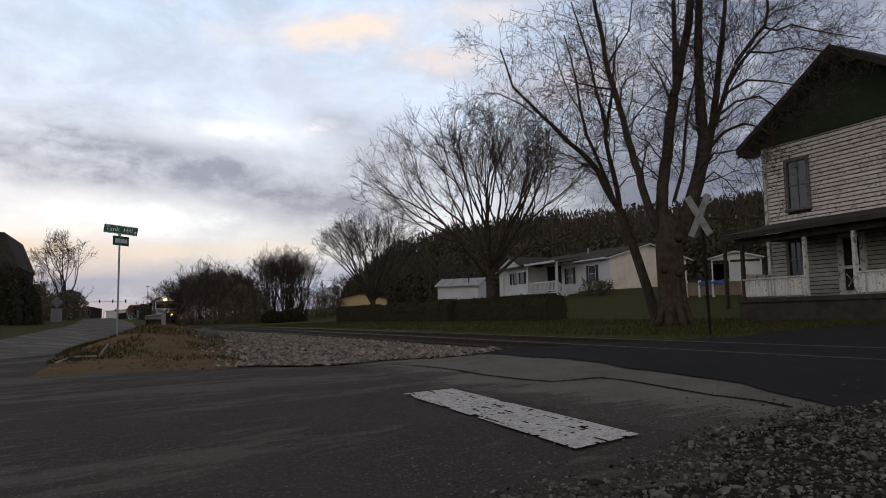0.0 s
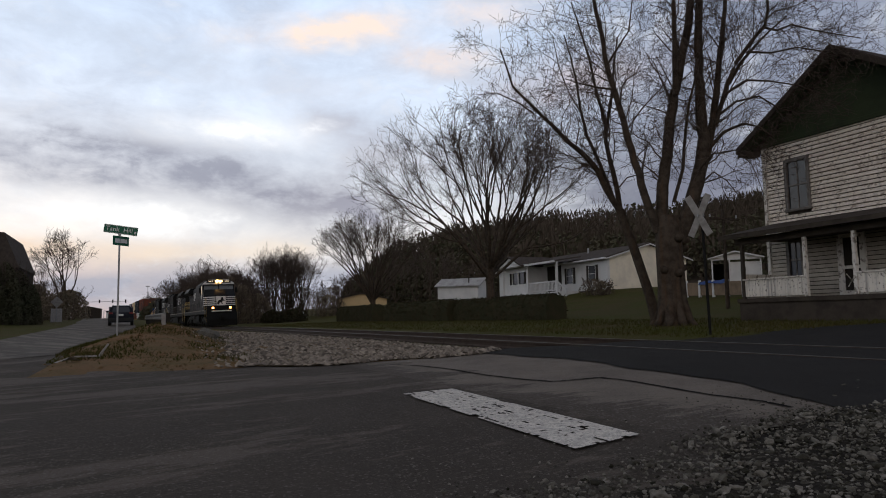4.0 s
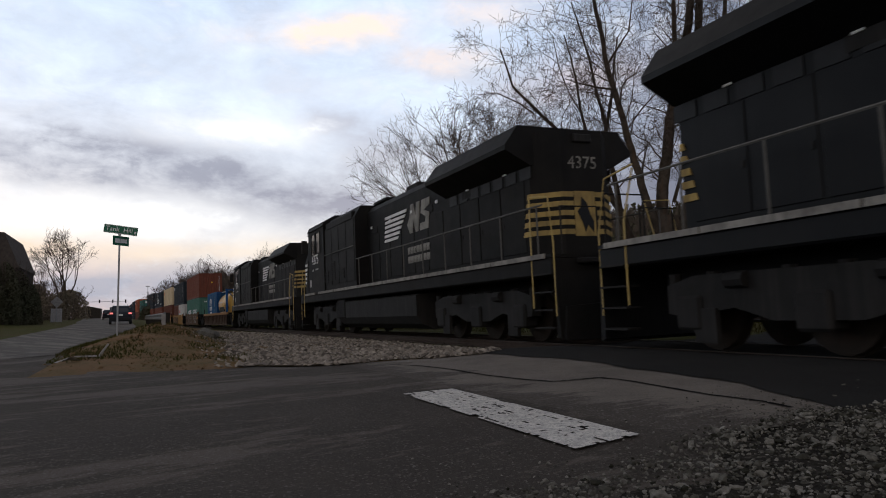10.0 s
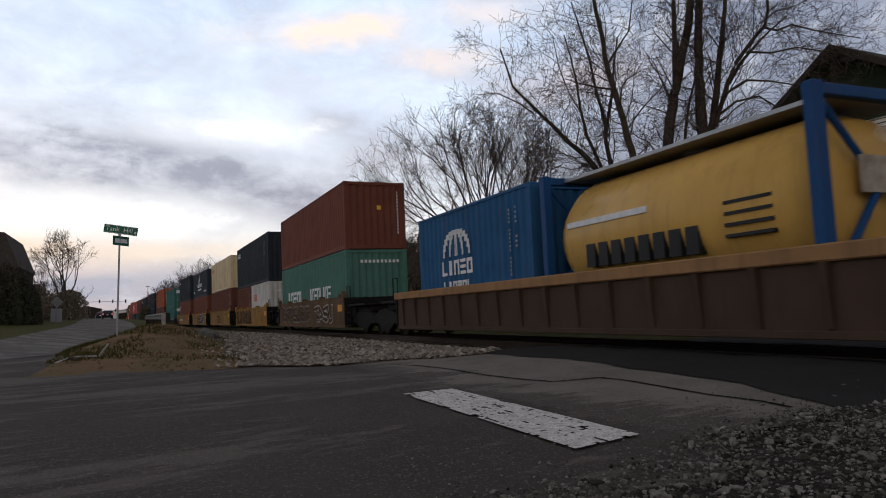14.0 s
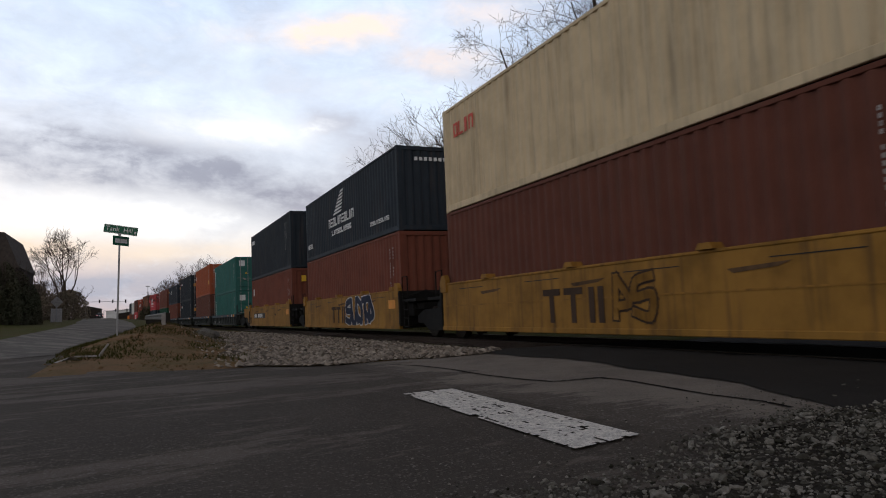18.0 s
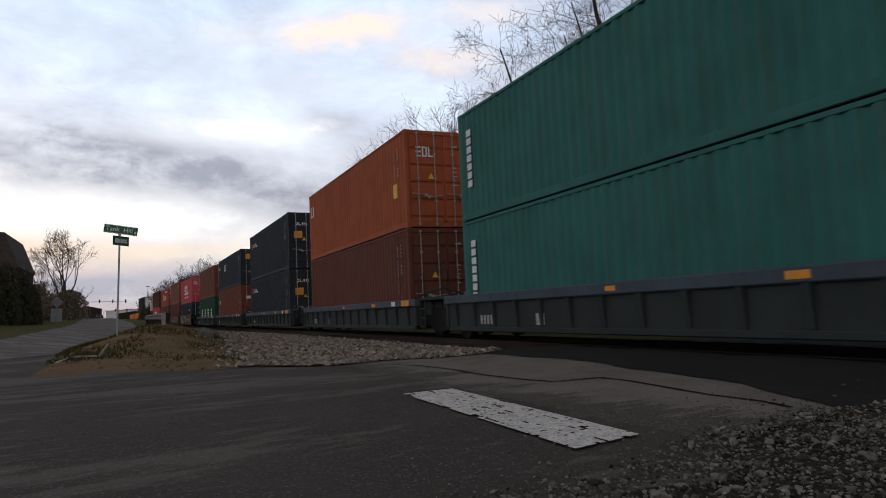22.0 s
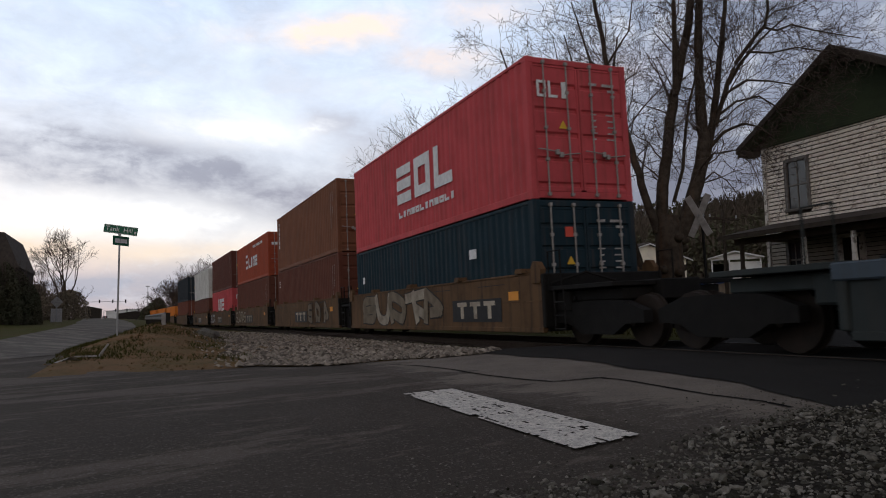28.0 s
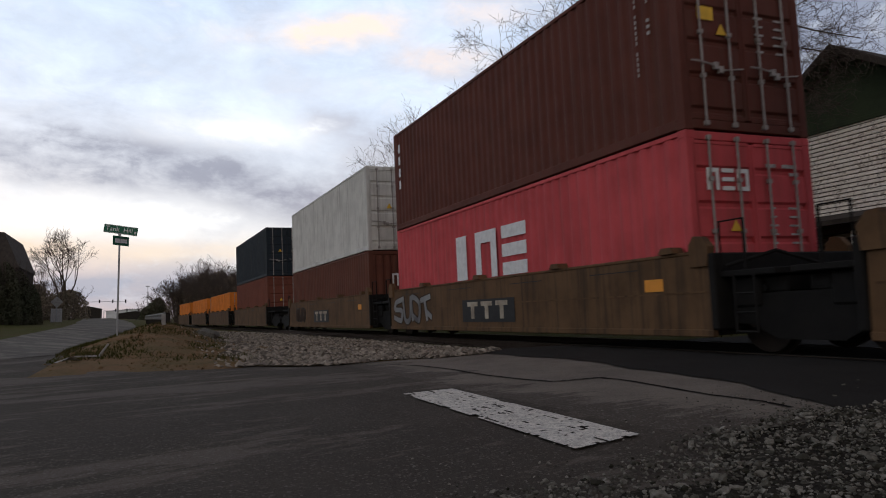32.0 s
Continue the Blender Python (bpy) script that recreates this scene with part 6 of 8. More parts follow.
    for i, u in enumerate(ub):
        w = well_car("grimy ochre-brown well car covered in pale graffiti", "well_brown", 13.0, i == 0, False, 1.40, True, group="ochre well cars", gap=(2.2 if i == 0 else 1.05, 2.2 if i == 4 else 1.05))
        rides(w, u)
        well_marks(w, 13.0, M["orange_mark"], [(5.38, 0.97, 0.4, 0.18)], "reflector")
        c0 = -0.1 if i else 3.6
        well_marks(w, 13.0, M["black"], [(c0, 0.70, 2.5, 0.5)], "mark_panel", "black panel with pale block marks")
        for k in (-0.7, 0.0, 0.7):
            part("logo", Geo().box(c0 + k - 0.26, c0 + k + 0.26, -1.378, -1.370, 0.80, 0.90).box(c0 + k - 0.08, c0 + k + 0.08, -1.377, -1.370, 0.52, 0.80), M["tan_pale"], w, "pale block mark")
        if i == 0:
            graffiti(w, -4.9, 1.9, 0.36, 1.36, 5, 31, [M["tan_spray"], M["tan_pale"]], M["black"], 0.44)
        if i == 1:
            graffiti(w, 1.5, 5.0, 0.40, 1.3, 5, 41, [M["tan_spray"], M["well_brown"]], M["black"], 0.34)
        if i == 2:
            graffiti(w, -6.0, -1.6, 0.42, 1.25, 6, 51, [M["tan_pale"]], M["well_rust"], 0.16)
        if i == 3:
            graffiti(w, -6.1, -3.3, 0.42, 1.2, 4, 61, [M["galv"]], M["well_rust"], 0.22)
        if i == 4:
            graffiti(w, -4.8, -3.0, 0.5, 1.1, 3, 71, [M["well_rust"]])
    lo = container("dark ocean-blue container with cargo doors", "ocean", L40, ST)
    block_logo(lo, M["red_mark"], -0.42, 1.95, 0.34, 0.2, 1, L40, "e")
    marks("sticker", M["bars"], lo, [(3.3, 1.75, 0.36, 0.22), (-5.3, 1.6, 0.2, 0.22)], "s", (0, L40))
    hi = container("bright magenta-red container with big white block marks and red cargo doors", "pink", L40, HC)
    block_logo(hi, M["bars"], 0.35, 1.6, 4.0, 1.1, 3)
    block_logo(hi, M["bars"], 0.45, 0.72, 4.0, 0.18, 12)
    block_logo(hi, M["bars"], -0.62, 2.25, 0.75, 0.34, 3, L40, "e")
    stack(ub[0], (lo, ST), (hi, HC))
    lo = container("brown container with cargo doors and a red notice", "brown", L40, HC)
    block_logo(lo, M["bars"], -5.6, 2.2, 0.2, 0.3, 1)
    hi = container("tan-brown container with weathered orange cargo doors", "tan", L40, HC)
    marks("marking", M["bars"], hi, [(-5.5, 2.5 - 0.24 * i, 0.15, 0.17) for i in range(6)], "s", (0, L40))
    sticker(hi, L40, 0.95, 1.2, 0.3, 0.5, M["yellow_mark"])
    ident(lo, L40, HC), ident(hi, L40, HC)
    stack(ub[1], (lo, HC), (hi, HC))
    lo = container("red-brown container with cargo doors in a well car", "brown", L40, HC)
    hi = container("brick-red container with large white block marks", "kred", L40, ST)
    block_logo(hi, M["bars"], -1.65, 1.38, 0.7, 0.95, 1)
    block_logo(hi, M["bars"], 0.75, 1.25, 3.3, 0.66, 4)
    block_logo(hi, M["bars"], 2.6, 2.2, 3.4, 0.16, 12)
    sticker(hi, L40, -0.6, 1.9, 0.8, 0.16, M["bars"])
    ident(lo, L40, HC)
    stack(ub[2], (lo, HC), (hi, ST))
    lo = container("faded pink container with white block marks", "pink", L40, HC)
    block_logo(lo, M["bars"], -0.3, 1.7, 3.6, 1.05, 3)
    block_logo(lo, M["bars"], -0.5, 2.2, 0.8, 0.32, 3, L40, "e")
    hi = container("dark red-brown container with barred cargo doors", "maroon", L40, HC)
    block_logo(hi, M["bars"], -0.4, 2.35, 0.5, 0.26, 3, L40, "e")
    marks("marking", M["bars"], hi, [(-5.65, 2.4 - 0.36 * i, 0.12, 0.24) for i in range(4)], "s", (0, L40))
    sticker(hi, L40, -0.7, 1.75, 0.3, 0.2, M["yellow_mark"])
    ident(hi, L40, HC)
    stack(ub[3], (lo, HC), (hi, HC))
    lo = container("red-brown container with a white block mark on its end", "brown", L40, ST, "wall")
    block_logo(lo, M["bars"], 0.0, 1.6, 0.8, 0.42, 3, L40, "e")
    hi = container("plain white refrigerated container", "white", L40, HC)
    stack(ub[4], (lo, ST), (hi, HC))
    # last wells that come into sight
    uz = [-251.0, -267.0, -282.5, -298.0]
    for i, u in enumerate(uz):
        w = well_car("grimy ochre-brown well car at the back of the train", "well_brown", 13.0, i == 0, False, 1.40, True, group="ochre well cars", gap=(2.2 if i == 0 else 1.2, 1.2))
        rides(w, u)
    stack(uz[0], (container("rust-red container with cargo doors", "rust", L40, HC), HC), (container("navy container with cargo doors and orange stickers", "navy", L40, HC), HC))
    for u in uz[1:]:
        rides(container("bright orange container low in a well car", "hot", L40, ST), u, BASE)


consist()


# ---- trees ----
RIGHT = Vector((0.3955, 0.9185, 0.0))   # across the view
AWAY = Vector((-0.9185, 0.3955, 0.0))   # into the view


class Wood:
    """Collects tapering branches as thin tubes, thick and fine ones apart."""

    def __init__(self, seed, least=0.007, cap=0.028):
        self.r = random.Random(seed)
        self.thick, self.fine, self.count = Geo(), Geo(), 0
        self.least, self.cap = least, cap

    def limb(self, pts, r0, r1):
        n = len(pts)
        rad = [r0 + (r1 - r0) * i / (n - 1) for i in range(n)]
        big = r0 > 0.035
        (self.thick if big else self.fine).tube(pts, rad, 8 if r0 > 0.12 else 5 if big else 3, False)
        self.count += n - 1

    def curve(self, p, d, length, n, wander, up):
        pts, d, p = [p.copy()], d.normalized(), p.copy()
        for _ in range(n):
            d = (d + Vector((self.r.gauss(0, wander), self.r.gauss(0, wander), self.r.gauss(0, wander) + up))).normalized()
            p = p + d * (length / n)
            pts.append(p.copy())
        return pts

    def side(self, d, lean):
        a = d.cross(Vector((self.r.gauss(0, 1), self.r.gauss(0, 1), self.r.gauss(0, 1)))).normalized()
        return (d * math.cos(lean) + a * math.sin(lean)).normalized()

    def branch(self, p, d, length, r, level, dense=1.0, up=0.05, lean=(0.5, 0.95)):
        n = 5 if level > 1 else 4
        pts = self.curve(p, d, length, n, 0.16, up)
        self.limb(pts, r, max(self.least * 0.7, r * (0.35 if level else 0.6)))
        if level == 0:
            return
        kids = max(2, int(round((1.7 + length * 1.1) * dense)))
        for k in range(kids):
            t = 0.22 + 0.78 * (k + self.r.random()) / kids
            i = min(n - 1, int(t * n))
            q = pts[i].lerp(pts[i + 1], t * n - i)
            dd = (pts[i + 1] - pts[i]).normalized()
            kl = length * self.r.uniform(0.5, 0.8) * (1.15 - 0.5 * t)
            self.branch(q, self.side(dd, self.r.uniform(*lean)), max(0.32, kl), max(self.least, r * self.r.uniform(0.34, 0.5) * (1.1 - 0.5 * t)), level - 1, dense, up, lean)

    def stem(self, pts, r0, r1, level, every, reach, dense=1.0, start=0.15, up=0.05, lean=(0.45, 0.9)):
        """A limb along given points, with branches all along it."""
        smooth = []
        for i in range(len(pts) - 1):
            for k in range(3):
                q = pts[i].lerp(pts[i + 1], k / 3)
                smooth.append(q + Vector((self.r.gauss(0, 1), self.r.gauss(0, 1), 0)) * r0 * 0.07)
        smooth.append(pts[-1])
        self.limb(smooth, r0, r1)
        total = sum((b - a).length for a, b in zip(smooth, smooth[1:]))
        n = int(total / every)
        for k in range(n):
            t = start + (1 - start) * (k + self.r.random()) / n
            f = t * (len(smooth) - 1)
            i = min(len(smooth) - 2, int(f))
            q = smooth[i].lerp(smooth[i + 1], f - i)
            dd = (smooth[i + 1] - smooth[i]).normalized()
            rr = r0 + (r1 - r0) * t
            self.branch(q, self.side(dd, self.r.uniform(*lean)), reach * self.r.uniform(0.55, 1.1) * (1.1 - 0.45 * t), max(self.least * 1.6, min(self.cap, rr * self.r.uniform(0.20, 0.34))), level, dense, up, lean)

    def finish(self, label, category="tree", group="", bark="bark", twig="twig", name="tree", base=(0, 0, 0)):
        ob = thing(name, label, category, group, Matrix.Translation(base))
        inv = Matrix.Translation(base).inverted()
        part("trunk", self.thick.moved(inv), M[bark], ob, smooth=True)
        tagged(part("crown", self.fine.moved(inv), M[twig], ob), kind="stuff")
        return ob


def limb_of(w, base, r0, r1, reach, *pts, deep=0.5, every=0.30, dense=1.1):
    """A limb shaped to fit the camera's view, through points across it and upwards from the tree's foot, with its
    branches.
    """
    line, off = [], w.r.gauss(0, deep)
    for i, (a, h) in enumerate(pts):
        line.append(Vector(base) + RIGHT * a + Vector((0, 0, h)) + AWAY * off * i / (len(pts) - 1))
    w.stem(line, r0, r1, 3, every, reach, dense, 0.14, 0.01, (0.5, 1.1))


def big_maple():
    w = Wood(11, 0.0050, 0.030)
    base = (-16.4, 14.4, lie(-16.4, 14.4) - 0.05)
    at = lambda a, h, d=0.0: Vector(base) + RIGHT * a + AWAY * d + Vector((0, 0, h))
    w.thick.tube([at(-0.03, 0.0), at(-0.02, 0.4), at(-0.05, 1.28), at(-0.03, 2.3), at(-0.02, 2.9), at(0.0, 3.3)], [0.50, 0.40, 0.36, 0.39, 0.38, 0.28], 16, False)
    for a in range(9):
        q = a * 0.7
        c, n = math.cos(q), math.sin(q)
        out = w.r.uniform(0.62, 0.85)
        w.thick.tube([at(c * out, -0.06, n * out), at(c * 0.46, 0.18, n * 0.46), at(c * 0.31, 0.8, n * 0.31), at(c * 0.25, 2.2, n * 0.25), at(c * 0.23, 3.0, n * 0.23)], [0.07, 0.14, 0.12, 0.12, 0.08], 7)
    for _ in range(8):     # burrs and stubs on the old trunk
        q, h = w.r.uniform(0, 6.283), w.r.uniform(1.4, 3.1)
        w.thick.tube([at(math.cos(q) * 0.3, h, math.sin(q) * 0.3), at(math.cos(q) * 0.5, h + 0.05, math.sin(q) * 0.5), at(math.cos(q) * 0.56, h + 0.1, math.sin(q) * 0.56)], [0.16, 0.10, 0.04], 6)
    L = lambda *q, **k: limb_of(w, base, *q, **k)
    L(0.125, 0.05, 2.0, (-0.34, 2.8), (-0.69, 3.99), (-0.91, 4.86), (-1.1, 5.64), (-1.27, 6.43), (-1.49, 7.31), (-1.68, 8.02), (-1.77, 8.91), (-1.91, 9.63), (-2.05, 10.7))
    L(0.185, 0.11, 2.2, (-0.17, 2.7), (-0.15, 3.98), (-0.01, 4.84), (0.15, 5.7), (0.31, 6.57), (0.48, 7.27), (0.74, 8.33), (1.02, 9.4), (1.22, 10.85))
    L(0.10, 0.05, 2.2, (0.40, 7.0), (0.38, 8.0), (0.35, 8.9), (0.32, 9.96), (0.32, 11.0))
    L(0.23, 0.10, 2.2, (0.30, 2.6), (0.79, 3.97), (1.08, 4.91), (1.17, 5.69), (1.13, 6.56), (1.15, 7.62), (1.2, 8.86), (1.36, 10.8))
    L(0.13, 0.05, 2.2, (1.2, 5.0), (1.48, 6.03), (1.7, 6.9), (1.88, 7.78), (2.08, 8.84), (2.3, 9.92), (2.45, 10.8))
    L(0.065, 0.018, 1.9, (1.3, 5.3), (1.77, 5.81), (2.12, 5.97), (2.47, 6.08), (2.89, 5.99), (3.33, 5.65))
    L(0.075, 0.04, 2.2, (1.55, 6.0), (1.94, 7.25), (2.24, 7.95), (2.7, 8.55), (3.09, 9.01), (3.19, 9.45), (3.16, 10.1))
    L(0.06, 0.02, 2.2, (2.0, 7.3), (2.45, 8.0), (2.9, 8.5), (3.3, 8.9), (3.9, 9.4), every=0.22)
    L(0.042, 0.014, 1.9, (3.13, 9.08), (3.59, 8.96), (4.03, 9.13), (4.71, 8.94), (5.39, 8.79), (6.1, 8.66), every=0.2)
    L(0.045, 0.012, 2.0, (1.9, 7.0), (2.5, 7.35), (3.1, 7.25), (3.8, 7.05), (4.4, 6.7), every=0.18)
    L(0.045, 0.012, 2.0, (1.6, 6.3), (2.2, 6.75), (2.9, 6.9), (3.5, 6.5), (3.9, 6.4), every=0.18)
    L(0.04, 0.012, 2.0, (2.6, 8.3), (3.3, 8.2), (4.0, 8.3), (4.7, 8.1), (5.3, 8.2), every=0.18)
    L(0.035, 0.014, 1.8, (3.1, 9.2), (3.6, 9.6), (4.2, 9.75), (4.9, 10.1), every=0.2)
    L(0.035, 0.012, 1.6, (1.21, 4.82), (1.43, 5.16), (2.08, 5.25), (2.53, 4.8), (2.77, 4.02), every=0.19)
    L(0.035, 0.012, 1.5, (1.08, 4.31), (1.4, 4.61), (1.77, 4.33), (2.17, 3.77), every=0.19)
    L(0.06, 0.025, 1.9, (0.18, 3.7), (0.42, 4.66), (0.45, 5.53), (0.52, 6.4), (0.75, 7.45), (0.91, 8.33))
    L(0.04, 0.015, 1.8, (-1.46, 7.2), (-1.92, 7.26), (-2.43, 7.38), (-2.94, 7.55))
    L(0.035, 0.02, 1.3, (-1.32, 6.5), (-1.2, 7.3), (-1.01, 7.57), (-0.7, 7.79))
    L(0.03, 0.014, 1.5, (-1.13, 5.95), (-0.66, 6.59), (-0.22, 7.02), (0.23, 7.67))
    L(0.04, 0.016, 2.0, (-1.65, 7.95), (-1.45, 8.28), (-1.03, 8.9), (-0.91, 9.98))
    w.finish("huge bare many-stemmed maple with rough dark bark", base=base)
    # slimmer leaning tree beside it
    w = Wood(12, 0.0054, 0.026)
    base = (-18.2, 15.2, lie(-18.2, 15.2) - 0.05)
    at = lambda a, h: Vector(base) + RIGHT * a + Vector((0, 0, h))
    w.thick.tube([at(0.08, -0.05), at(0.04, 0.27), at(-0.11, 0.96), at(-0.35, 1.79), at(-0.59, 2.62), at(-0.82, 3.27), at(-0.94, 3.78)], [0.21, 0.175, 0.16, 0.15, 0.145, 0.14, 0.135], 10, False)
    L = lambda *q, **k: limb_of(w, base, *q, **k)
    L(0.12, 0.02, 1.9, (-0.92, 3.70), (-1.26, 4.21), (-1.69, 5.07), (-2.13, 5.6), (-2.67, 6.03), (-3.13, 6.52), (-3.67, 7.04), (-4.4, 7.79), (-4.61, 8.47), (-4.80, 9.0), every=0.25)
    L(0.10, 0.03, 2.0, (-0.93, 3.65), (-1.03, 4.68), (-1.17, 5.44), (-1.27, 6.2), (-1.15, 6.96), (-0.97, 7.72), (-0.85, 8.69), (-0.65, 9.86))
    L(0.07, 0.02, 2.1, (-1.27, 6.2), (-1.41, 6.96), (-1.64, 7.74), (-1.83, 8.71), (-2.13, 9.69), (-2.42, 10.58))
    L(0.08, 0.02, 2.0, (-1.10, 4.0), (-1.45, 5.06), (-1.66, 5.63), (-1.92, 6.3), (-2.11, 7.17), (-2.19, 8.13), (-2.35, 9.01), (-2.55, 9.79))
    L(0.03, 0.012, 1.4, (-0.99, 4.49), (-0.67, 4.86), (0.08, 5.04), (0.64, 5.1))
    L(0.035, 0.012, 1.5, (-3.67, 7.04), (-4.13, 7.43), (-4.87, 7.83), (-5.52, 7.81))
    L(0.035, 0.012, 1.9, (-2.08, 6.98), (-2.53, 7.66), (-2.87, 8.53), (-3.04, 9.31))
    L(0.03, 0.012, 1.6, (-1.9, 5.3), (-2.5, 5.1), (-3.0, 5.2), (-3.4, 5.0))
    w.finish("leaning bare tree with a long forked limb", base=base)


def forked_tree(seed, x, y, r, fork, limbs, length, tilt, levels, label, group="bare trees across the line", lean=(0.0, 0.0), twigs=1.0, up=0.035, open_angle=1.0):
    """A bare tree whose limbs part again and again, with fine twigs on the outer ones. tilt: degrees of the inner and outer limbs from upright."""
    far = math.hypot(x, y)
    w = Wood(seed, max(0.0065, 0.00012 * far), 0.03)
    base = Vector((x, y, lie(x, y) - 0.05))
    top = base + Vector((lean[0], lean[1], fork))
    w.thick.tube([base, base.lerp(top, 0.12), base.lerp(top, 0.6), top], [r * 1.4, r * 1.05, r * 0.95, r], 10, False)
    least = w.least

    def grow(p, d, ln, rr, level):
        n = 4
        pts = w.curve(p, d, ln, n, 0.075, up)
        w.limb(pts, rr, rr * 0.76)
        end = (pts[-1] - pts[-2]).normalized()
        if level <= levels - 2:
            for _ in range(max(1, int(ln * (1.6 if level else 2.6) * twigs))):
                t = w.r.uniform(0.1, 1.0) * (n - 0.001)
                k = int(t)
                q = pts[k].lerp(pts[k + 1], t - k)
                w.branch(q, w.side((pts[k + 1] - pts[k]).normalized(), w.r.uniform(0.45, 0.95)), w.r.uniform(0.5, 1.0) * (0.65 + 0.35 * min(level, 1)) * max(1.0, length * 0.42), least * 1.25, 1, 0.9, up * 0.7)
        if level == 0:
            return
        kids = 3 if w.r.random() < 0.35 else 2
        for k in range(kids):
            ang = (w.r.uniform(0.08, 0.26) if k == 0 else w.r.uniform(0.30, 0.62)) * open_angle
            grow(pts[-1], w.side(end, ang), ln * w.r.uniform(0.68, 0.86), max(least, rr * (0.66 if k == 0 else 0.50)), level - 1)

    for i in range(limbs):
        a = 2.399963 * i + w.r.uniform(-0.3, 0.3)
        f = math.sqrt((i + 0.5) / limbs)
        tl = radians(tilt[0] + (tilt[1] - tilt[0]) * f * w.r.uniform(0.85, 1.1))
        d = Vector((math.cos(a) * math.sin(tl), math.sin(a) * math.sin(tl), math.cos(tl)))
        grow(base.lerp(top, 1 - 0.28 * f * w.r.random()), d, length * w.r.uniform(0.88, 1.1) * (1 - 0.12 * f), r * w.r.uniform(0.36, 0.50), levels)
    return w.finish(label, "tree", group, base=tuple(base))


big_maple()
forked_tree(21, -38.6, 19.75, 0.27, 3.3, 15, 3.55, (4, 60), 4, "broad bare tree with a fan of long limbs behind the hedge", twigs=1.7)
forked_tree(22, -66.0, 20.9, 0.24, 1.9, 18, 2.85, (3, 44), 4, "round-crowned bare tree in the yard", twigs=1.2, up=0.02)
forked_tree(23, -118, -10.9, 0.30, 2.6, 6, 3.7, (4, 36), 4, "bare roadside tree against the evening glow", "bare roadside trees", (0.2, 0.5), 1.0, 0.02, 1.0)
forked_tree(24, -106, -12.2, 0.16, 0.6, 8, 1.9, (10, 55), 3, "low bare tree beside the road", "bare roadside trees", twigs=1.6)
for i, (x, y, k) in enumerate([(-113, 18.4, 2.9), (-116, 19.8, 3.2), (-118, 22.6, 3.5), (-112, 20.8, 2.8), (-116, 24.4, 3.0), (-122, 23.8, 3.2)]):
    forked_tree(30 + i, x, y, 0.15, 0.5, 20, k * 1.2, (1, 12), 3, "slender upright bare tree in a clump", "clump of upright trees", twigs=0.2, up=0.01, open_angle=0.5)
for i, (x, y, k) in enumerate([(-134, 5.8, 2.9), (-123, 12.2, 3.0), (-118, 12.4, 2.9), (-134, 8.4, 2.8), (-112, 14.6, 2.3), (-106, 14.6, 2.0), (-128, 9.5, 3.0), (-114, 11.5, 2.7), (-110, 13.0, 2.5)]):
    forked_tree(50 + i, x, y, 0.14, 0.8, 9, k, (6, 44), 3, "scraggy bare tree standing in the thicket", "trees in the thicket", twigs=1.8)


def thicket(seed, spots, label, name="thicket", material="brush", size=0.16, leaves=900, stems=14, slim=0.5):
    """Tangled scrub: stems, and many small tufts with gaps between."""
    r = random.Random(seed)
    g, tw = Geo(), Wood(seed, max(0.008, 0.00015 * math.hypot(spots[0][0], spots[0][1])))
    x0, y0 = spots[0][0], spots[0][1]
    base = Vector((x0, y0, lie(x0, y0)))
    for x, y, rad, h in spots:
        z = lie(x, y)
        for _ in range(stems):
            a, q = r.uniform(0, 6.283), r.uniform(0, 0.6) * rad
            tip = Vector((x + math.cos(a) * rad * r.uniform(0.3, 1.1), y + math.sin(a) * rad * r.uniform(0.3, 1.1), z + h * r.uniform(0.75, 1.12)))
            p = Vector((x + math.cos(a) * q, y + math.sin(a) * q, z))
            tw.stem([p, p.lerp(tip, 0.5) + Vector((0, 0, 0.1 * h)), tip], 0.05, 0.012, 1, 0.6, h * 0.22, 0.8, 0.2)
        for _ in range(leaves):
            a, q, t = r.uniform(0, 6.283), rad * r.random() ** 0.45, r.random() ** 0.8
            lim = math.sqrt(max(0.0, 1 - t ** 2.2))
            c = Vector((x + math.cos(a) * q * lim, y + math.sin(a) * q * lim, z + h * 0.92 * t + r.uniform(-0.1, 0.1)))
            n = Vector((r.gauss(0, 1), r.gauss(0, 1), r.gauss(0, 1))).normalized()
            u = n.orthogonal().normalized()
            v = n.cross(u)
            s = size * r.uniform(0.5, 1.4)
            g.add([c + u * s, c + v * s * slim, c - u * s, c - v * s * slim], [(0, 1, 2, 3)])
    ob = thing(name, label, "bush", m=Matrix.Translation(base))
    inv = Matrix.Translation(base).inverted()
    tw.thick.f += [tuple(i + len(tw.thick.v) for i in q) for q in tw.fine.f]
    tw.thick.v += tw.fine.v
    tagged(part("stem_tangle", tw.thick.moved(inv), M["twig"], ob), kind="stuff")
    tagged(part("foliage", g.moved(inv), M[material], ob), kind="stuff")
    return ob


thicket(41, [(-104, 13.2, 3.0, 6.0), (-110, 12.4, 3.6, 7.6), (-117, 11.2, 4.0, 9.0), (-125, 9.8, 4.2, 9.2), (-132, 7.8, 3.8, 8.0), (-136, 6.2, 2.6, 6.4), (-101, 15.0, 2.4, 4.4)], "dense brown winter thicket beside the railway", stems=34, leaves=3000, size=0.26, slim=0.12)
thicket(42, [(-150, 3.0, 2.6, 5.4), (-158, 1.6, 2.2, 4.4), (-168, 3.6, 2.4, 6.4)], "ragged pine scrub beside the railway", "pine_scrub", "evergreen", 0.28, 2000)
thicket(43, [(-86, 14.6, 1.5, 1.6), (-92, 18.2, 1.8, 1.7)], "round evergreen bush in the yard", "bush", "hedge", 0.14, 1800)
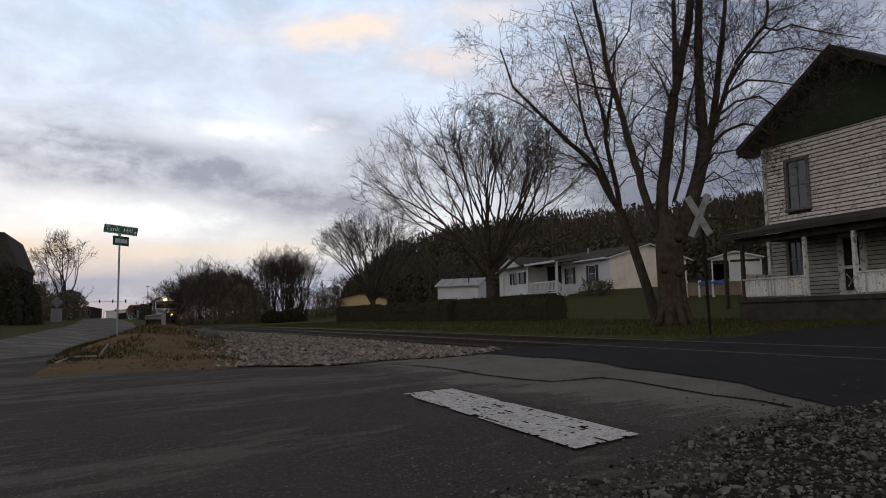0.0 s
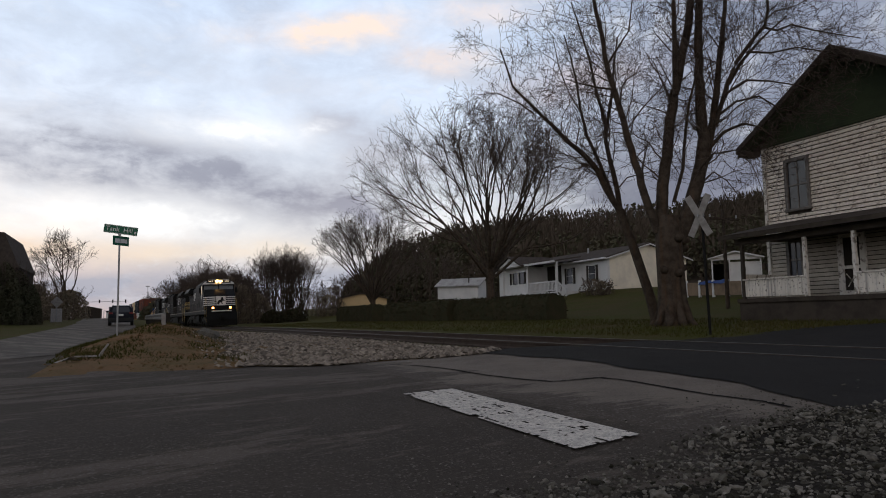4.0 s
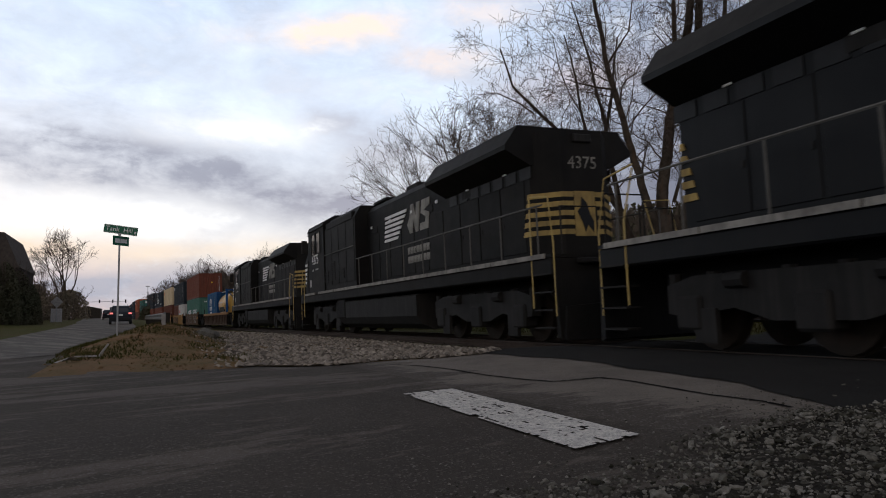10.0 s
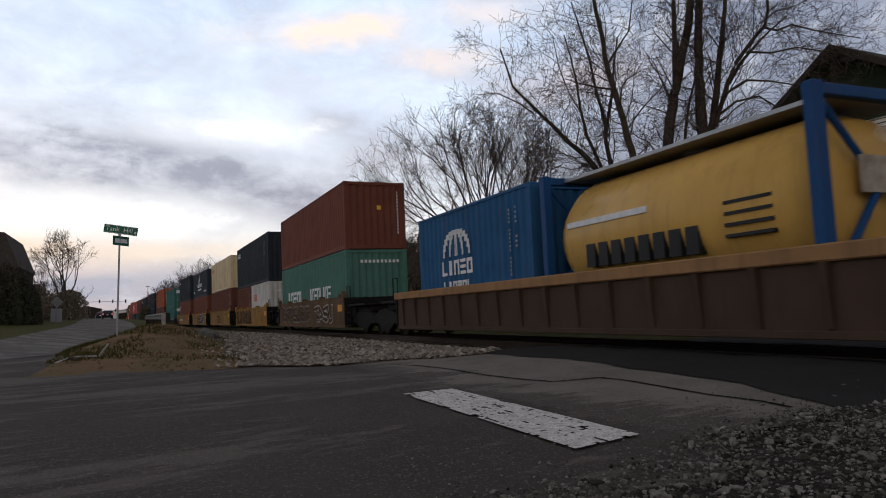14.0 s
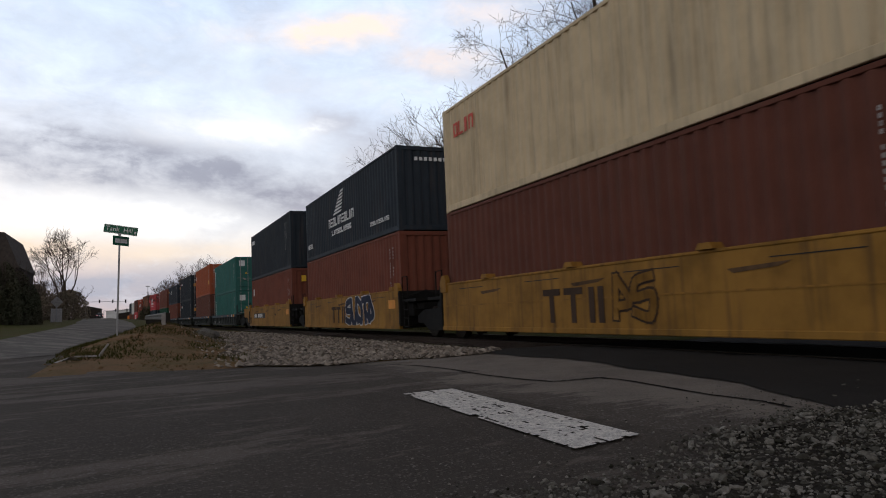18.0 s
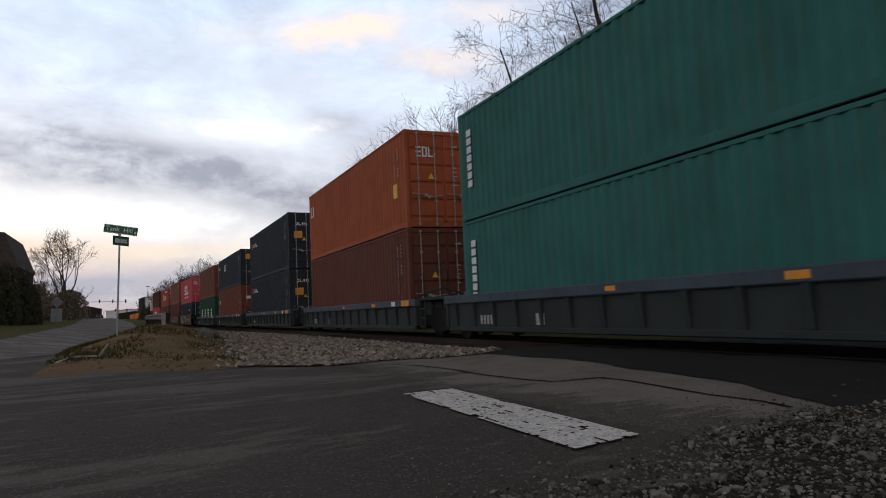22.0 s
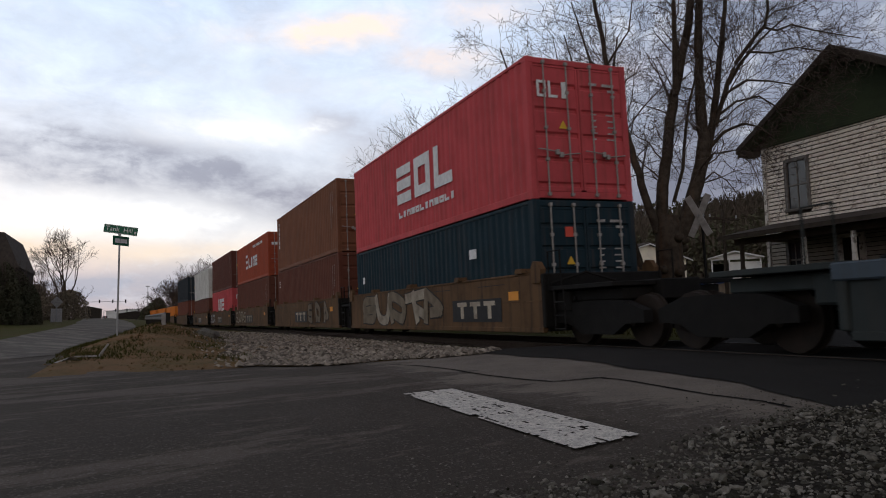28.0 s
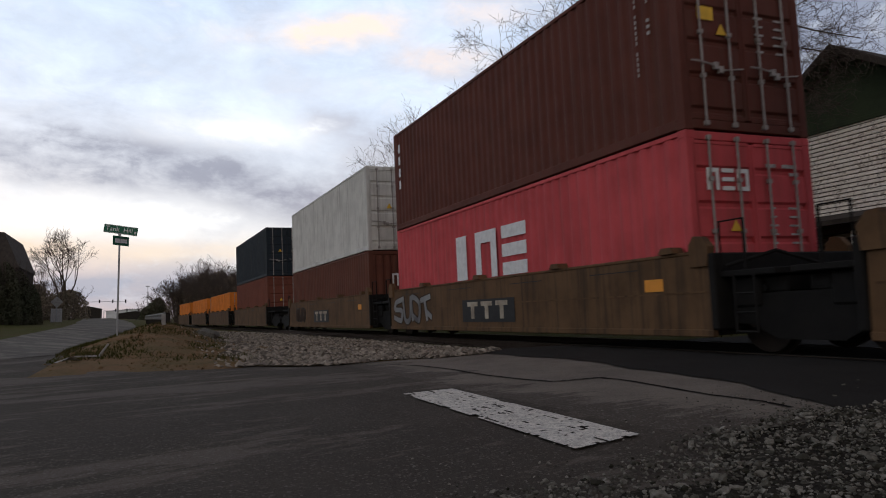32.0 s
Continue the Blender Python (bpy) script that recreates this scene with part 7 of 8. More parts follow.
thicket(44, [(-58, -8.9, 1.2, 4.7), (-60, -8.3, 1.1, 4.2), (-57, -10.0, 1.5, 4.0), (-61, -7.7, 0.9, 3.2)], "dark evergreen bush beside the house", "bush", "evergreen", 0.09, 9000)
thicket(45, [(-97, -10.4, 2.6, 3.0), (-88, -10.6, 2.0, 1.8), (-112, -10.0, 3.4, 4.2), (-125, -10.4, 3.4, 5.0), (-104, -12.6, 3.0, 4.6)], "scrubby brown roadside brush and weeds", "brush", "brush", 0.16, 3000)
thicket(48, [(-134, 22, 5.0, 5.0), (-131, 28, 5.0, 5.6), (-140, 16, 5.0, 4.6), (-122, 31, 4.0, 5.0), (-104, 26, 3.0, 3.4)], "dull brown scrub filling the gap before the hill", stems=22, leaves=1700, size=0.26, slim=0.12)
thicket(46, [(-46.5, 33.0, 1.4, 1.3), (-44.8, 32.6, 1.0, 1.1)], "low bare shrubs by the white house", "bush", "brush", 0.08, 500)
thicket(47, [(-95, 19.5, 1.5, 2.0), (-101, 18.6, 1.5, 1.6)], "clipped bush beside the tracks", "bush", "hedge", 0.12, 1200)


def hedge(x0, x1, y, h, label):
    r = random.Random(int(-x0))
    mx = (x0 + x1) / 2
    ob = thing("hedge", label, "hedge", "hedges across the line", Matrix.Translation((mx, y, lie(mx, y))))
    zb = lie(mx, y)
    g = Geo()
    n = int((x1 - x0) / 0.4)
    prof = [(-0.62, 0), (-0.66, h * 0.55), (-0.5, h * 0.93), (0, h * 0.98), (0.5, h * 0.93), (0.66, h * 0.55), (0.62, 0)]
    vs = []
    for i in range(n + 1):
        x = x0 + (x1 - x0) * i / n
        b = 1 + 0.10 * noise.noise(Vector((x * 0.7, 0, 0)))
        vs += [(x - mx, py * b + 0.06 * noise.noise(Vector((x, py, 4))), lie(x, y) - zb + pz * b) for py, pz in prof]
    m = len(prof)
    g.add(vs, [(i * m + k, i * m + k + 1, (i + 1) * m + k + 1, (i + 1) * m + k) for i in range(n) for k in range(m - 1)] + [tuple(range(m)), tuple(range(len(vs) - 1, len(vs) - m - 1, -1))])
    part("hedge_body", g, M["hedge"], ob)
    g = Geo()
    for _ in range(int((x1 - x0) * 330)):
        x = r.uniform(x0 - 0.1, x1 + 0.1)
        k = r.randrange(m - 1)
        t = r.random()
        py, pz = prof[k][0] + (prof[k + 1][0] - prof[k][0]) * t, prof[k][1] + (prof[k + 1][1] - prof[k][1]) * t
        c = Vector((x - mx, py * 1.06 + r.gauss(0, 0.03), lie(x, y) - zb + pz * 1.03 + r.gauss(0, 0.04)))
        nn = Vector((r.gauss(0, 1), r.gauss(0, 1), r.gauss(0, 1))).normalized()
        u = nn.orthogonal().normalized()
        v = nn.cross(u)
        s = r.uniform(0.03, 0.09)
        g.add([c + u * s, c + v * s * 0.6, c - u * s, c - v * s * 0.6], [(0, 1, 2, 3)])
    tagged(part("leaves", g, M["hedge"], ob), kind="stuff")


hedge(-43.5, -31.6, 20.0, 1.36, "thick clipped dark green hedge beside the railway")
hedge(-57.0, -43.5, 19.6, 1.45, "long dark hedge beside the railway")
hedge(-71.0, -59.0, 19.2, 1.45, "short block of dark hedge")


def hill():
    """Wooded ridge behind the houses."""
    r = random.Random(77)
    def top(a):
        return lerp(a, [(-100, 0.3), (-80, 0.6), (-76.5, 2.0), (-74, 3.4), (-71.5, 5.2), (-69, 6.0), (-66, 6.9), (-60, 7.6), (-52, 7.9), (-44, 8.2), (-38, 8.6), (-28, 9.0), (0, 9)])
    g = Geo()
    azs = [-77 + 1.2 * i for i in range(60)]
    ds = [120, 130, 140, 150, 165, 188, 215, 300]
    vs = []
    def hz(a, d):
        t = ease(118, 190, d) * ease(-77, -73, a)
        g0 = lie(d * math.sin(radians(a)), d * math.cos(radians(a))) - 0.3
        return g0 + (0.66 + 190 * math.tan(radians(top(a))) - 7.5 - g0) * t
    for a in azs:
        for d in ds:
            vs.append((d * math.sin(radians(a)), d * math.cos(radians(a)), hz(a, d) - (25 if d == 300 else 0)))
    n = len(ds)
    g.add(vs, [(i * n + j, (i + 1) * n + j, (i + 1) * n + j + 1, i * n + j + 1) for i in range(len(azs) - 1) for j in range(n - 1)])
    tagged(part("hill", g, M["woods"], smooth=True), "dark wooded hillside behind the houses", "hill", kind="structure")
    g, gd = Geo(), Geo()
    for _ in range(3000):
        a, d = r.uniform(-77, -28), r.uniform(122, 196)
        if top(a) < 3:
            continue
        x, y, z = d * math.sin(radians(a)), d * math.cos(radians(a)), hz(a, d)
        pine = noise.noise(Vector((x * 0.02, y * 0.02, 0))) + r.uniform(-0.4, 0.4) > -0.05
        h = r.uniform(6, 9.5) * (0.55 + 0.45 * ease(-77, -70, a))
        tgt = g if pine else gd
        vs, fs = [], []
        for i in range(34 if pine else 28):
            t = r.random() ** 0.8
            rad = (2.1 * (1 - t) + 0.15) if pine else 1.9 * math.sqrt(max(0.05, 1 - (1.6 * t - 0.75) ** 2))
            b, q = r.uniform(0, 6.283), rad * math.sqrt(r.random())
            c = Vector((x + math.cos(b) * q, y + math.sin(b) * q, z + h * (0.05 + 0.95 * t)))
            u = Vector((r.gauss(0, 1), r.gauss(0, 1), r.gauss(0, 0.5))).normalized() * r.uniform(0.22, 0.5) if pine else Vector((r.gauss(0, 0.35), r.gauss(0, 0.35), 1)).normalized() * r.uniform(0.5, 1.1)
            v = u.orthogonal().normalized() * (r.uniform(0.18, 0.4) if pine else r.uniform(0.08, 0.2))
            o = len(vs)
            vs += [c + u, c + v, c - u, c - v * 0.8]
            fs.append((o, o + 1, o + 2, o + 3))
        tgt.add(vs, fs)
    tagged(part("hill_pines", g, M["evergreen"]), "dark pines covering the hillside", "woods", kind="stuff")
    tagged(part("hill_trees", gd, M["woods"]), "bare brown trees covering the hillside", "woods", kind="stuff")


hill()


def field_brush():
    """Fine bare twigs of the woods' edge."""
    for i, (a, d, k) in enumerate([(-75.4, 112, 1.9), (-74.0, 118, 2.1), (-72.6, 112, 2.0), (-70.6, 98, 2.2), (-69.0, 104, 2.4), (-67.2, 92, 2.2), (-66.0, 100, 2.3)]):
        forked_tree(60 + i, d * math.sin(radians(a)), d * math.cos(radians(a)), 0.15, 0.9, 7, k, (5, 46), 3, "bare brown tree at the edge of the woods", "trees at the woods' edge")


field_brush()


def grass_tufts():
    r = random.Random(9)
    g = Geo()
    for _ in range(16000):
        x, y = -8.5 - 60 * r.random() ** 1.3, 10.7 + 9.5 * r.random() ** 1.2
        if x > -10.9:
            continue
        y += bend(x)[0]
        z = lie(x, y)
        for _k in range(2):
            a, h, w = r.uniform(0, 6.283), r.uniform(0.03, 0.11), 0.012
            dx, dy = math.cos(a), math.sin(a)
            g.add([(x - dy * w, y + dx * w, z), (x + dy * w, y - dx * w, z), (x + dx * h * 0.5, y + dy * h * 0.5, z + h)], [(0, 1, 2)])
    tagged(part("grass", g, M["grass"]), "short ragged winter grass along the railway", "grass", kind="stuff")


grass_tufts()


# ---- old house ----
def old_house():
    ob = thing("house", "old two-storey white clapboard house with flaking paint and a porch", "house", m=pose(-18.0, 20.15, 0.30))
    S, T = M["siding"], M["trim"]
    Wd, D = 6.7, 9.0     # width along the street, depth
    FZ, Z1, Z2 = 0.80, 3.36, 6.20   # floor, porch roof at the wall, eaves
    wall = part("wall", Geo().box(0.06, Wd - 0.06, 0.06, D, 0.0, Z2 + 0.0), M["porch_dark"], ob, "dark sheathing, drawn in gaps as shade lines under the boards")
    wx0, wx1, wz0, wz1 = 0.97, 1.72, 3.80, 5.40
    n = 0
    bh = 0.135
    z = FZ
    lw = [(0.86, 1.32, 1.50, 2.66), (2.75, 3.50, 0.80, 2.72), (5.1, 5.8, 1.3, 2.66)]   # lower window, door, window
    board = {}
    while z < Z2 - 0.02:
        top = min(z + bh, Z2)
        spans = [(0.0, Wd)]
        holes = [(wx0 - 0.1, wx1 + 0.1, wz0 - 0.1, wz1 + 0.12)] + [(a - 0.09, b + 0.09, c - 0.06, d + 0.09) for a, b, c, d in lw]
        for a, b, c, d in holes:
            if top > c + 0.01 and z < d - 0.01:
                spans = [q for s0, s1 in spans for q in ((s0, min(s1, a)), (max(s0, b), s1)) if q[1] - q[0] > 0.05]
        for s0, s1 in spans:
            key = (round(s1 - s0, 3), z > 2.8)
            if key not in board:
                # gap over each board shows dark sheathing, for lap shade and flaking
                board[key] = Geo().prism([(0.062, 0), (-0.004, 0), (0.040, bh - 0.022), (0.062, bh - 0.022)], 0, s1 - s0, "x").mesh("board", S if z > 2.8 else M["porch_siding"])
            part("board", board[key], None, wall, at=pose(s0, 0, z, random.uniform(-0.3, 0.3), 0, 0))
        z += bh
    # gable
    apex = Wd / 2 + 0.0
    AZ = 8.50
    part("gable", Geo().prism([(-0.05, Z2), (Wd + 0.05, Z2), (apex, AZ - 0.25)], 0.0, 0.12), M["green_shingle"], ob, "dark green shingled gable")
    for k in range(14):
        zz = Z2 + 0.1 + k * 0.18
        half = (AZ - 0.25 - zz) / (AZ - 0.25 - Z2) * (Wd / 2)
        if half > 0.2:
            part("shingle", Geo().box(apex - half, apex + half, -0.008 - 0.002 * (k % 2), 0.0, zz, zz + 0.176), M["green_shingle"], ob)
    part("skirt_board", Geo().box(-0.06, Wd + 0.06, -0.06, 0.03, Z2 - 0.09, Z2 + 0.05, 0.01), M["green_shingle"], ob)
    over = 0.55
    for sx in (-1, 1):
        ex = apex + sx * (Wd / 2 + over)
        ez = Z2 - 0.13
        p0, p1 = (apex, AZ), (ex, ez)
        dx, dz = 0.0, 0.13
        roof = part("roof", Geo().prism([p0, p1, (p1[0], p1[1] + dz), (p0[0], p0[1] + dz)], -0.62, D + 0.5), M["roof"], ob, "dark shingle roof slope")
        part("barge_board", Geo().prism([(p0[0], p0[1] - 0.10), (p1[0], p1[1] - 0.10), (p1[0], p1[1] + 0.10), (p0[0], p0[1] + 0.10)], -0.68, -0.62), M["porch_dark"], ob)
        part("soffit", Geo().prism([(p0[0], p0[1] - 0.04), (p1[0], p1[1] - 0.04), (p1[0], p1[1] - 0.01), (p0[0], p0[1] - 0.01)], -0.61, 0.0), M["green_shingle"], ob)
        part("cornice_return", Geo().box(ex - 0.35 if sx > 0 else ex, ex if sx > 0 else ex + 0.35, -0.6, 0.1, ez - 0.2, ez - 0.02), M["porch_dark"], ob)
    part("corner_board", Geo().box(-0.04, 0.10, -0.03, 0.05, FZ, Z2, 0.008), T, ob)

    def sash(x0, x1, z0, z1, y=0.02, panes=True):
        w = part("window", Geo().box(x0 - 0.11, x0, -0.035, 0.05, z0 - 0.06, z1 + 0.1).box(x1, x1 + 0.11, -0.035, 0.05, z0 - 0.06, z1 + 0.1).box(x0, x1, -0.045, 0.05, z1, z1 + 0.12).box(x0 - 0.14, x1 + 0.14, -0.075, 0.05, z0 - 0.09, z0, 0.01), M["frame_worn"], ob, "tall sash window with a worn pale frame")
        zm, xm = (z0 + z1) / 2, (x0 + x1) / 2
        part("meeting_rail", Geo().box(x0, x1, 0.0, 0.05, zm - 0.03, zm + 0.03), M["frame_worn"], w)
        part("glazing_bar", Geo().box(xm - 0.02, xm + 0.02, 0.01, 0.05, z0, z1), M["frame_worn"], w)
        for a, b in ((x0, xm - 0.02), (xm + 0.02, x1)):
            for c, d in ((z0, zm - 0.035), (zm + 0.035, z1)):
                part("pane", Geo().box(a, b, 0.03, 0.04, c, d), M["pane"], w)

    sash(wx0, wx1, wz0, wz1)
    sash(*lw[0])
    sash(*lw[2])
    a, b, c, d = lw[1]
    door = part("door", Geo().box(a, b, 0.0, 0.045, c, d), M["dark_wood"], ob, "dark door behind a white screen door")
    part("screen_door", Geo().box(a, a + 0.1, -0.03, 0.0, c, d).box(b - 0.1, b, -0.03, 0.0, c, d).box(a + 0.1, b - 0.1, -0.03, 0.0, d - 0.1, d).box(a + 0.1, b - 0.1, -0.03, 0.0, c, c + 0.18).box(a + 0.1, b - 0.1, -0.03, 0.0, c + 0.85, c + 0.95), T, door, "white scroll-work screen door")
    part("scroll_panel", Geo().tube([(a + 0.2, -0.015, c + 0.3), (a + 0.5, -0.015, c + 0.75), (b - 0.2, -0.015, c + 0.3)], 0.018, 5).tube([(a + 0.15, -0.015, c + 0.7), (a + 0.5, -0.015, c + 0.28), (b - 0.15, -0.015, c + 0.7)], 0.018, 5), T, door)
    part("door_frame", Geo().box(a - 0.1, a, -0.04, 0.03, c, d + 0.1).box(b, b + 0.1, -0.04, 0.03, c, d + 0.1).box(a, b, -0.04, 0.03, d, d + 0.1), T, ob)
    # porch
    px0, px1, py = 0.55, Wd + 0.4, -2.15
    part("porch_floor", Geo().box(px0, px1, py, 0.0, FZ - 0.14, FZ, 0.01), M["porch_dark"], ob)
    part("porch_skirt", Geo().box(px0 + 0.05, px1 - 0.05, py + 0.06, py + 0.12, -0.3, FZ - 0.14), M["porch_dark"], ob, "dark weathered skirting boards")
    part("porch_roof", Geo().prism([(py - 0.35, 2.80), (0.02, Z1 - 0.05), (0.02, Z1 + 0.04), (py - 0.35, 2.88)], px0 - 0.3, px1 + 0.3, "x"), M["roof"], ob, "low dark porch roof")
    part("porch_fascia", Geo().box(px0 - 0.3, px1 + 0.3, py - 0.40, py - 0.345, 2.74, 2.88), M["porch_dark"], ob)
    part("porch_beam", Geo().box(px0, px1, py + 0.02, py + 0.14, 2.56, 2.76), M["porch_dark"], ob, "dark porch beam")
    part("porch_ceiling", Geo().box(px0, px1, py + 0.14, 0.0, 2.74, 2.77), M["porch_dark"], ob)
    for x in (0.80, 3.16, 4.74, 6.6):
        part("porch_post", Geo().prism([(x - 0.055, FZ), (x + 0.055, FZ), (x + 0.05, 1.6), (x + 0.065, 1.75), (x + 0.045, 1.9), (x + 0.055, 2.57), (x - 0.05, 2.57), (x - 0.045, 1.9), (x - 0.06, 1.75), (x - 0.05, 1.6)], py + 0.03, py + 0.13), M["porch_dark"] if x < 1 else T, ob, "dark weathered porch post" if x < 1 else "white porch post with flaking paint")
    for x0, x1 in ((0.86, 3.12), (4.80, 6.5)):
        rail = part("porch_rail", Geo().box(x0 - 0.05, x1 + 0.05, py + 0.01, py + 0.15, FZ + 0.58, FZ + 0.63, 0.01), T, ob)
        nb = int((x1 - x0) / 0.14)
        bd = board.setdefault("rail", Geo().box(0.003, 0.137, 0, 0.03, 0, 0.53, 0.004).mesh("rail_board", M["rail_paint"]))
        for i in range(nb):
            part("rail_board", bd, None, rail, at=pose(x0 + i * (x1 - x0) / nb, py + 0.06, FZ + 0.05, 0, 0, random.uniform(-0.5, 0.5)))
    # lattice window at the porch's end
    part("end_screen", Geo().box(px0 + 0.1, px0 + 0.14, py + 0.2, -0.1, FZ, FZ + 0.8), T, ob)
    room = part("side_room", Geo().box(-1.15, 0.0, 1.5, 4.5, -0.3, 2.95), T, ob, "low side room with worn white walls")
    part("room_window", Geo().box(-0.95, -0.12, 1.44, 1.5, 1.95, 2.75), M["frame_worn"], room)
    part("pane", Geo().box(-0.88, -0.19, 1.42, 1.435, 2.02, 2.68), M["pane"], room)
    part("room_roof", Geo().prism([(1.2, 2.95), (4.6, 3.3), (4.6, 3.4), (1.2, 3.05)], -1.3, 0.0, "x"), M["roof"], room)
    part("foundation", Geo().box(0.0, Wd, 0.0, D, -0.4, FZ), M["dark_wood"], ob)
    part("chimney", Geo().box(2.6, 3.1, 5.0, 5.5, 7.6, 9.4, 0.02), M["roof"], ob)


old_house()


# ---- white house on the rise ----
def window_on(ob, x, y, z, w, h, face, shutters=True):
    """Window in a wall; face 'y' looks to -y, 'x' to +x."""
    R = pose(x, y, z) if face == "y" else pose(x, y, z, 0, 0, 90)
    win = part("window", Geo().box(-w / 2 - 0.06, w / 2 + 0.06, -0.05, 0.0, -0.06, h + 0.06), M["white"], ob, at=R)
    part("pane", Geo().box(-w / 2, w / 2, -0.062, -0.05, 0, h / 2 - 0.02).box(-w / 2, w / 2, -0.062, -0.05, h / 2 + 0.02, h), M["pane"], win)
    if shutters:
        for s in (-1, 1):
            part("shutter", Geo().box(s * (w / 2 + 0.22) - 0.16, s * (w / 2 + 0.22) + 0.16, -0.05, -0.005, -0.05, h + 0.05), M["dark_wood"], win, "dark shutter")


def white_house():
    X1, Y0 = -47.92, 35.47
    zb = 2.75
    Lh, Dh, H = 19.2, 8.3, 2.65
    ob = thing("house", "long white single-storey house with dark shutters and a railed porch", "house", m=pose(X1, Y0, zb))
    part("front_wall", Geo().box(-Lh, 0, 0, 0.16, 0.0, H), M["white"], ob, "white vinyl siding")
    part("end_wall", Geo().prism([(0.16, 0), (Dh, 0), (Dh, H), (Dh / 2, H + 1.15), (0.16, H)], -0.16, -0.002, "x"), M["cream"], ob, "cream gable wall")
    part("back_wall", Geo().box(-Lh, -0.16, Dh - 0.16, Dh, 0, H), M["white"], ob)
    part("far_end_wall", Geo().prism([(0.16, 0), (Dh - 0.16, 0), (Dh - 0.16, H), (Dh / 2, H + 1.1), (0.16, H)], -Lh + 0.002, -Lh + 0.16, "x"), M["white"], ob)
    n = int(H / 0.22)
    cl = Geo().box(-Lh, -0.01, -0.015, 0.0, 0, 0.205).mesh("clapboard", M["white"])
    for i in range(n):
        part("clapboard", cl, None, ob, at=pose(0, 0, 0.02 + i * 0.22))
    for s in (0, 1):
        poly = [(-0.45, H - 0.12), (Dh / 2, H + 1.22), (Dh / 2, H + 1.34), (-0.45, H + 0.02)] if s == 0 else [(Dh + 0.45, H - 0.12), (Dh / 2, H + 1.22), (Dh / 2, H + 1.34), (Dh + 0.45, H + 0.02)]
        part("roof", Geo().prism(poly, -Lh - 0.3, 0.35, "x"), M["roof"], ob, "low brown shingle roof")
    part("gutter", Geo().box(-Lh - 0.3, 0.35, -0.55, -0.42, H - 0.16, H - 0.02, 0.02), M["white"], ob)
    for s in (0, 1):
        part("barge_board", Geo().prism([(-0.45, H - 0.2), (Dh / 2, H + 1.14), (Dh / 2, H + 1.24), (-0.45, H - 0.1)] if s == 0 else [(Dh + 0.45, H - 0.2), (Dh / 2, H + 1.14), (Dh / 2, H + 1.24), (Dh + 0.45, H - 0.1)], 0.352, 0.40, "x"), M["white"], ob)
    part("skirting", Geo().box(-Lh, -0.02, 0.02, Dh, -1.2, 0.0), M["dark_wood"], ob, "dark foundation skirting")
    for x in (-2.2, -5.6):
        window_on(ob, x, 0, 0.75, 0.9, 1.35, "y")
    window_on(ob, -16.4, 0, 0.8, 0.8, 1.2, "y")
    # porch with its own gable
    px0, px1, pd = -14.3, -4.3, 2.3
    part("porch_floor", Geo().box(px0, px1, -pd, 0, -0.12, 0.0), M["white"], ob)
    part("porch_skirt", Geo().box(px0, px1, -pd + 0.05, -pd + 0.1, -1.2, -0.12), M["dark_wood"], ob)
    part("porch_roof", Geo().prism([(-pd - 0.3, H - 0.05), (0.1, H + 0.35), (0.1, H + 0.45), (-pd - 0.3, H + 0.06)], px0 - 0.2, px1 + 0.3, "x"), M["roof"], ob)
    part("porch_fascia", Geo().box(px0 - 0.2, px1 + 0.3, -pd - 0.34, -pd - 0.30, H - 0.12, H + 0.05), M["white"], ob)
    gx = -11.9
    part("porch_gable", Geo().prism([(gx - 2.3, H - 0.05), (gx + 2.3, H - 0.05), (gx, H + 0.85)], -pd - 0.46, -pd - 0.38), M["white"], ob)
    for s in (-1, 1):
        part("gable_roof", Geo().prism([(gx + s * 2.6, H - 0.14), (gx, H + 0.90), (gx, H + 1.02), (gx + s * 2.6, H)], -pd - 0.62, 1.5), M["roof"], ob)
    for x in (px0 + 0.1, gx + 2.6, px1 - 0.1):
        part("porch_post", Geo().box(x - 0.09, x + 0.09, -pd + 0.02, -pd + 0.2, 0, H), M["white"], ob)
    bay = part("porch_bay", Geo().box(gx - 2.2, gx + 2.3, -pd + 0.3, -pd + 0.4, 0.0, 0.95).box(gx - 2.2, gx - 0.9, -pd + 0.3, -pd + 0.4, 0.95, H).box(gx + 1.5, gx + 2.3, -pd + 0.3, -pd + 0.4, 0.95, H).box(gx - 0.9, gx + 1.5, -pd + 0.3, -pd + 0.4, 2.1, H), M["white"], ob, "white panelled bay under the porch gable")
    part("bay_side", Geo().box(gx + 2.2, gx + 2.3, -pd + 0.4, 0.0, 0.0, H), M["white"], bay)
    part("pane", Geo().box(gx - 0.9, gx + 1.5, -pd + 0.42, -pd + 0.44, 0.95, 2.1), M["pane"], bay)
    part("bay_mullion", Geo().box(gx + 0.24, gx + 0.36, -pd + 0.3, -pd + 0.38, 0.95, 2.1), M["white"], bay)
    for x in (gx - 1.1, gx + 1.7):
        part("shutter", Geo().box(x - 0.16, x + 0.16, -pd + 0.26, -pd + 0.296, 0.95, 2.1), M["dark_wood"], bay, "dark shutter")
    rx0 = gx + 2.7
    rail = part("porch_rail", Geo().box(rx0, px1, -pd + 0.06, -pd + 0.12, 0.86, 0.96).box(rx0, px1, -pd + 0.06, -pd + 0.12, 0.08, 0.16), M["white"], ob)
    bal = Geo().box(-0.045, 0.045, -pd + 0.07, -pd + 0.11, 0.16, 0.86).mesh("baluster", M["white"])
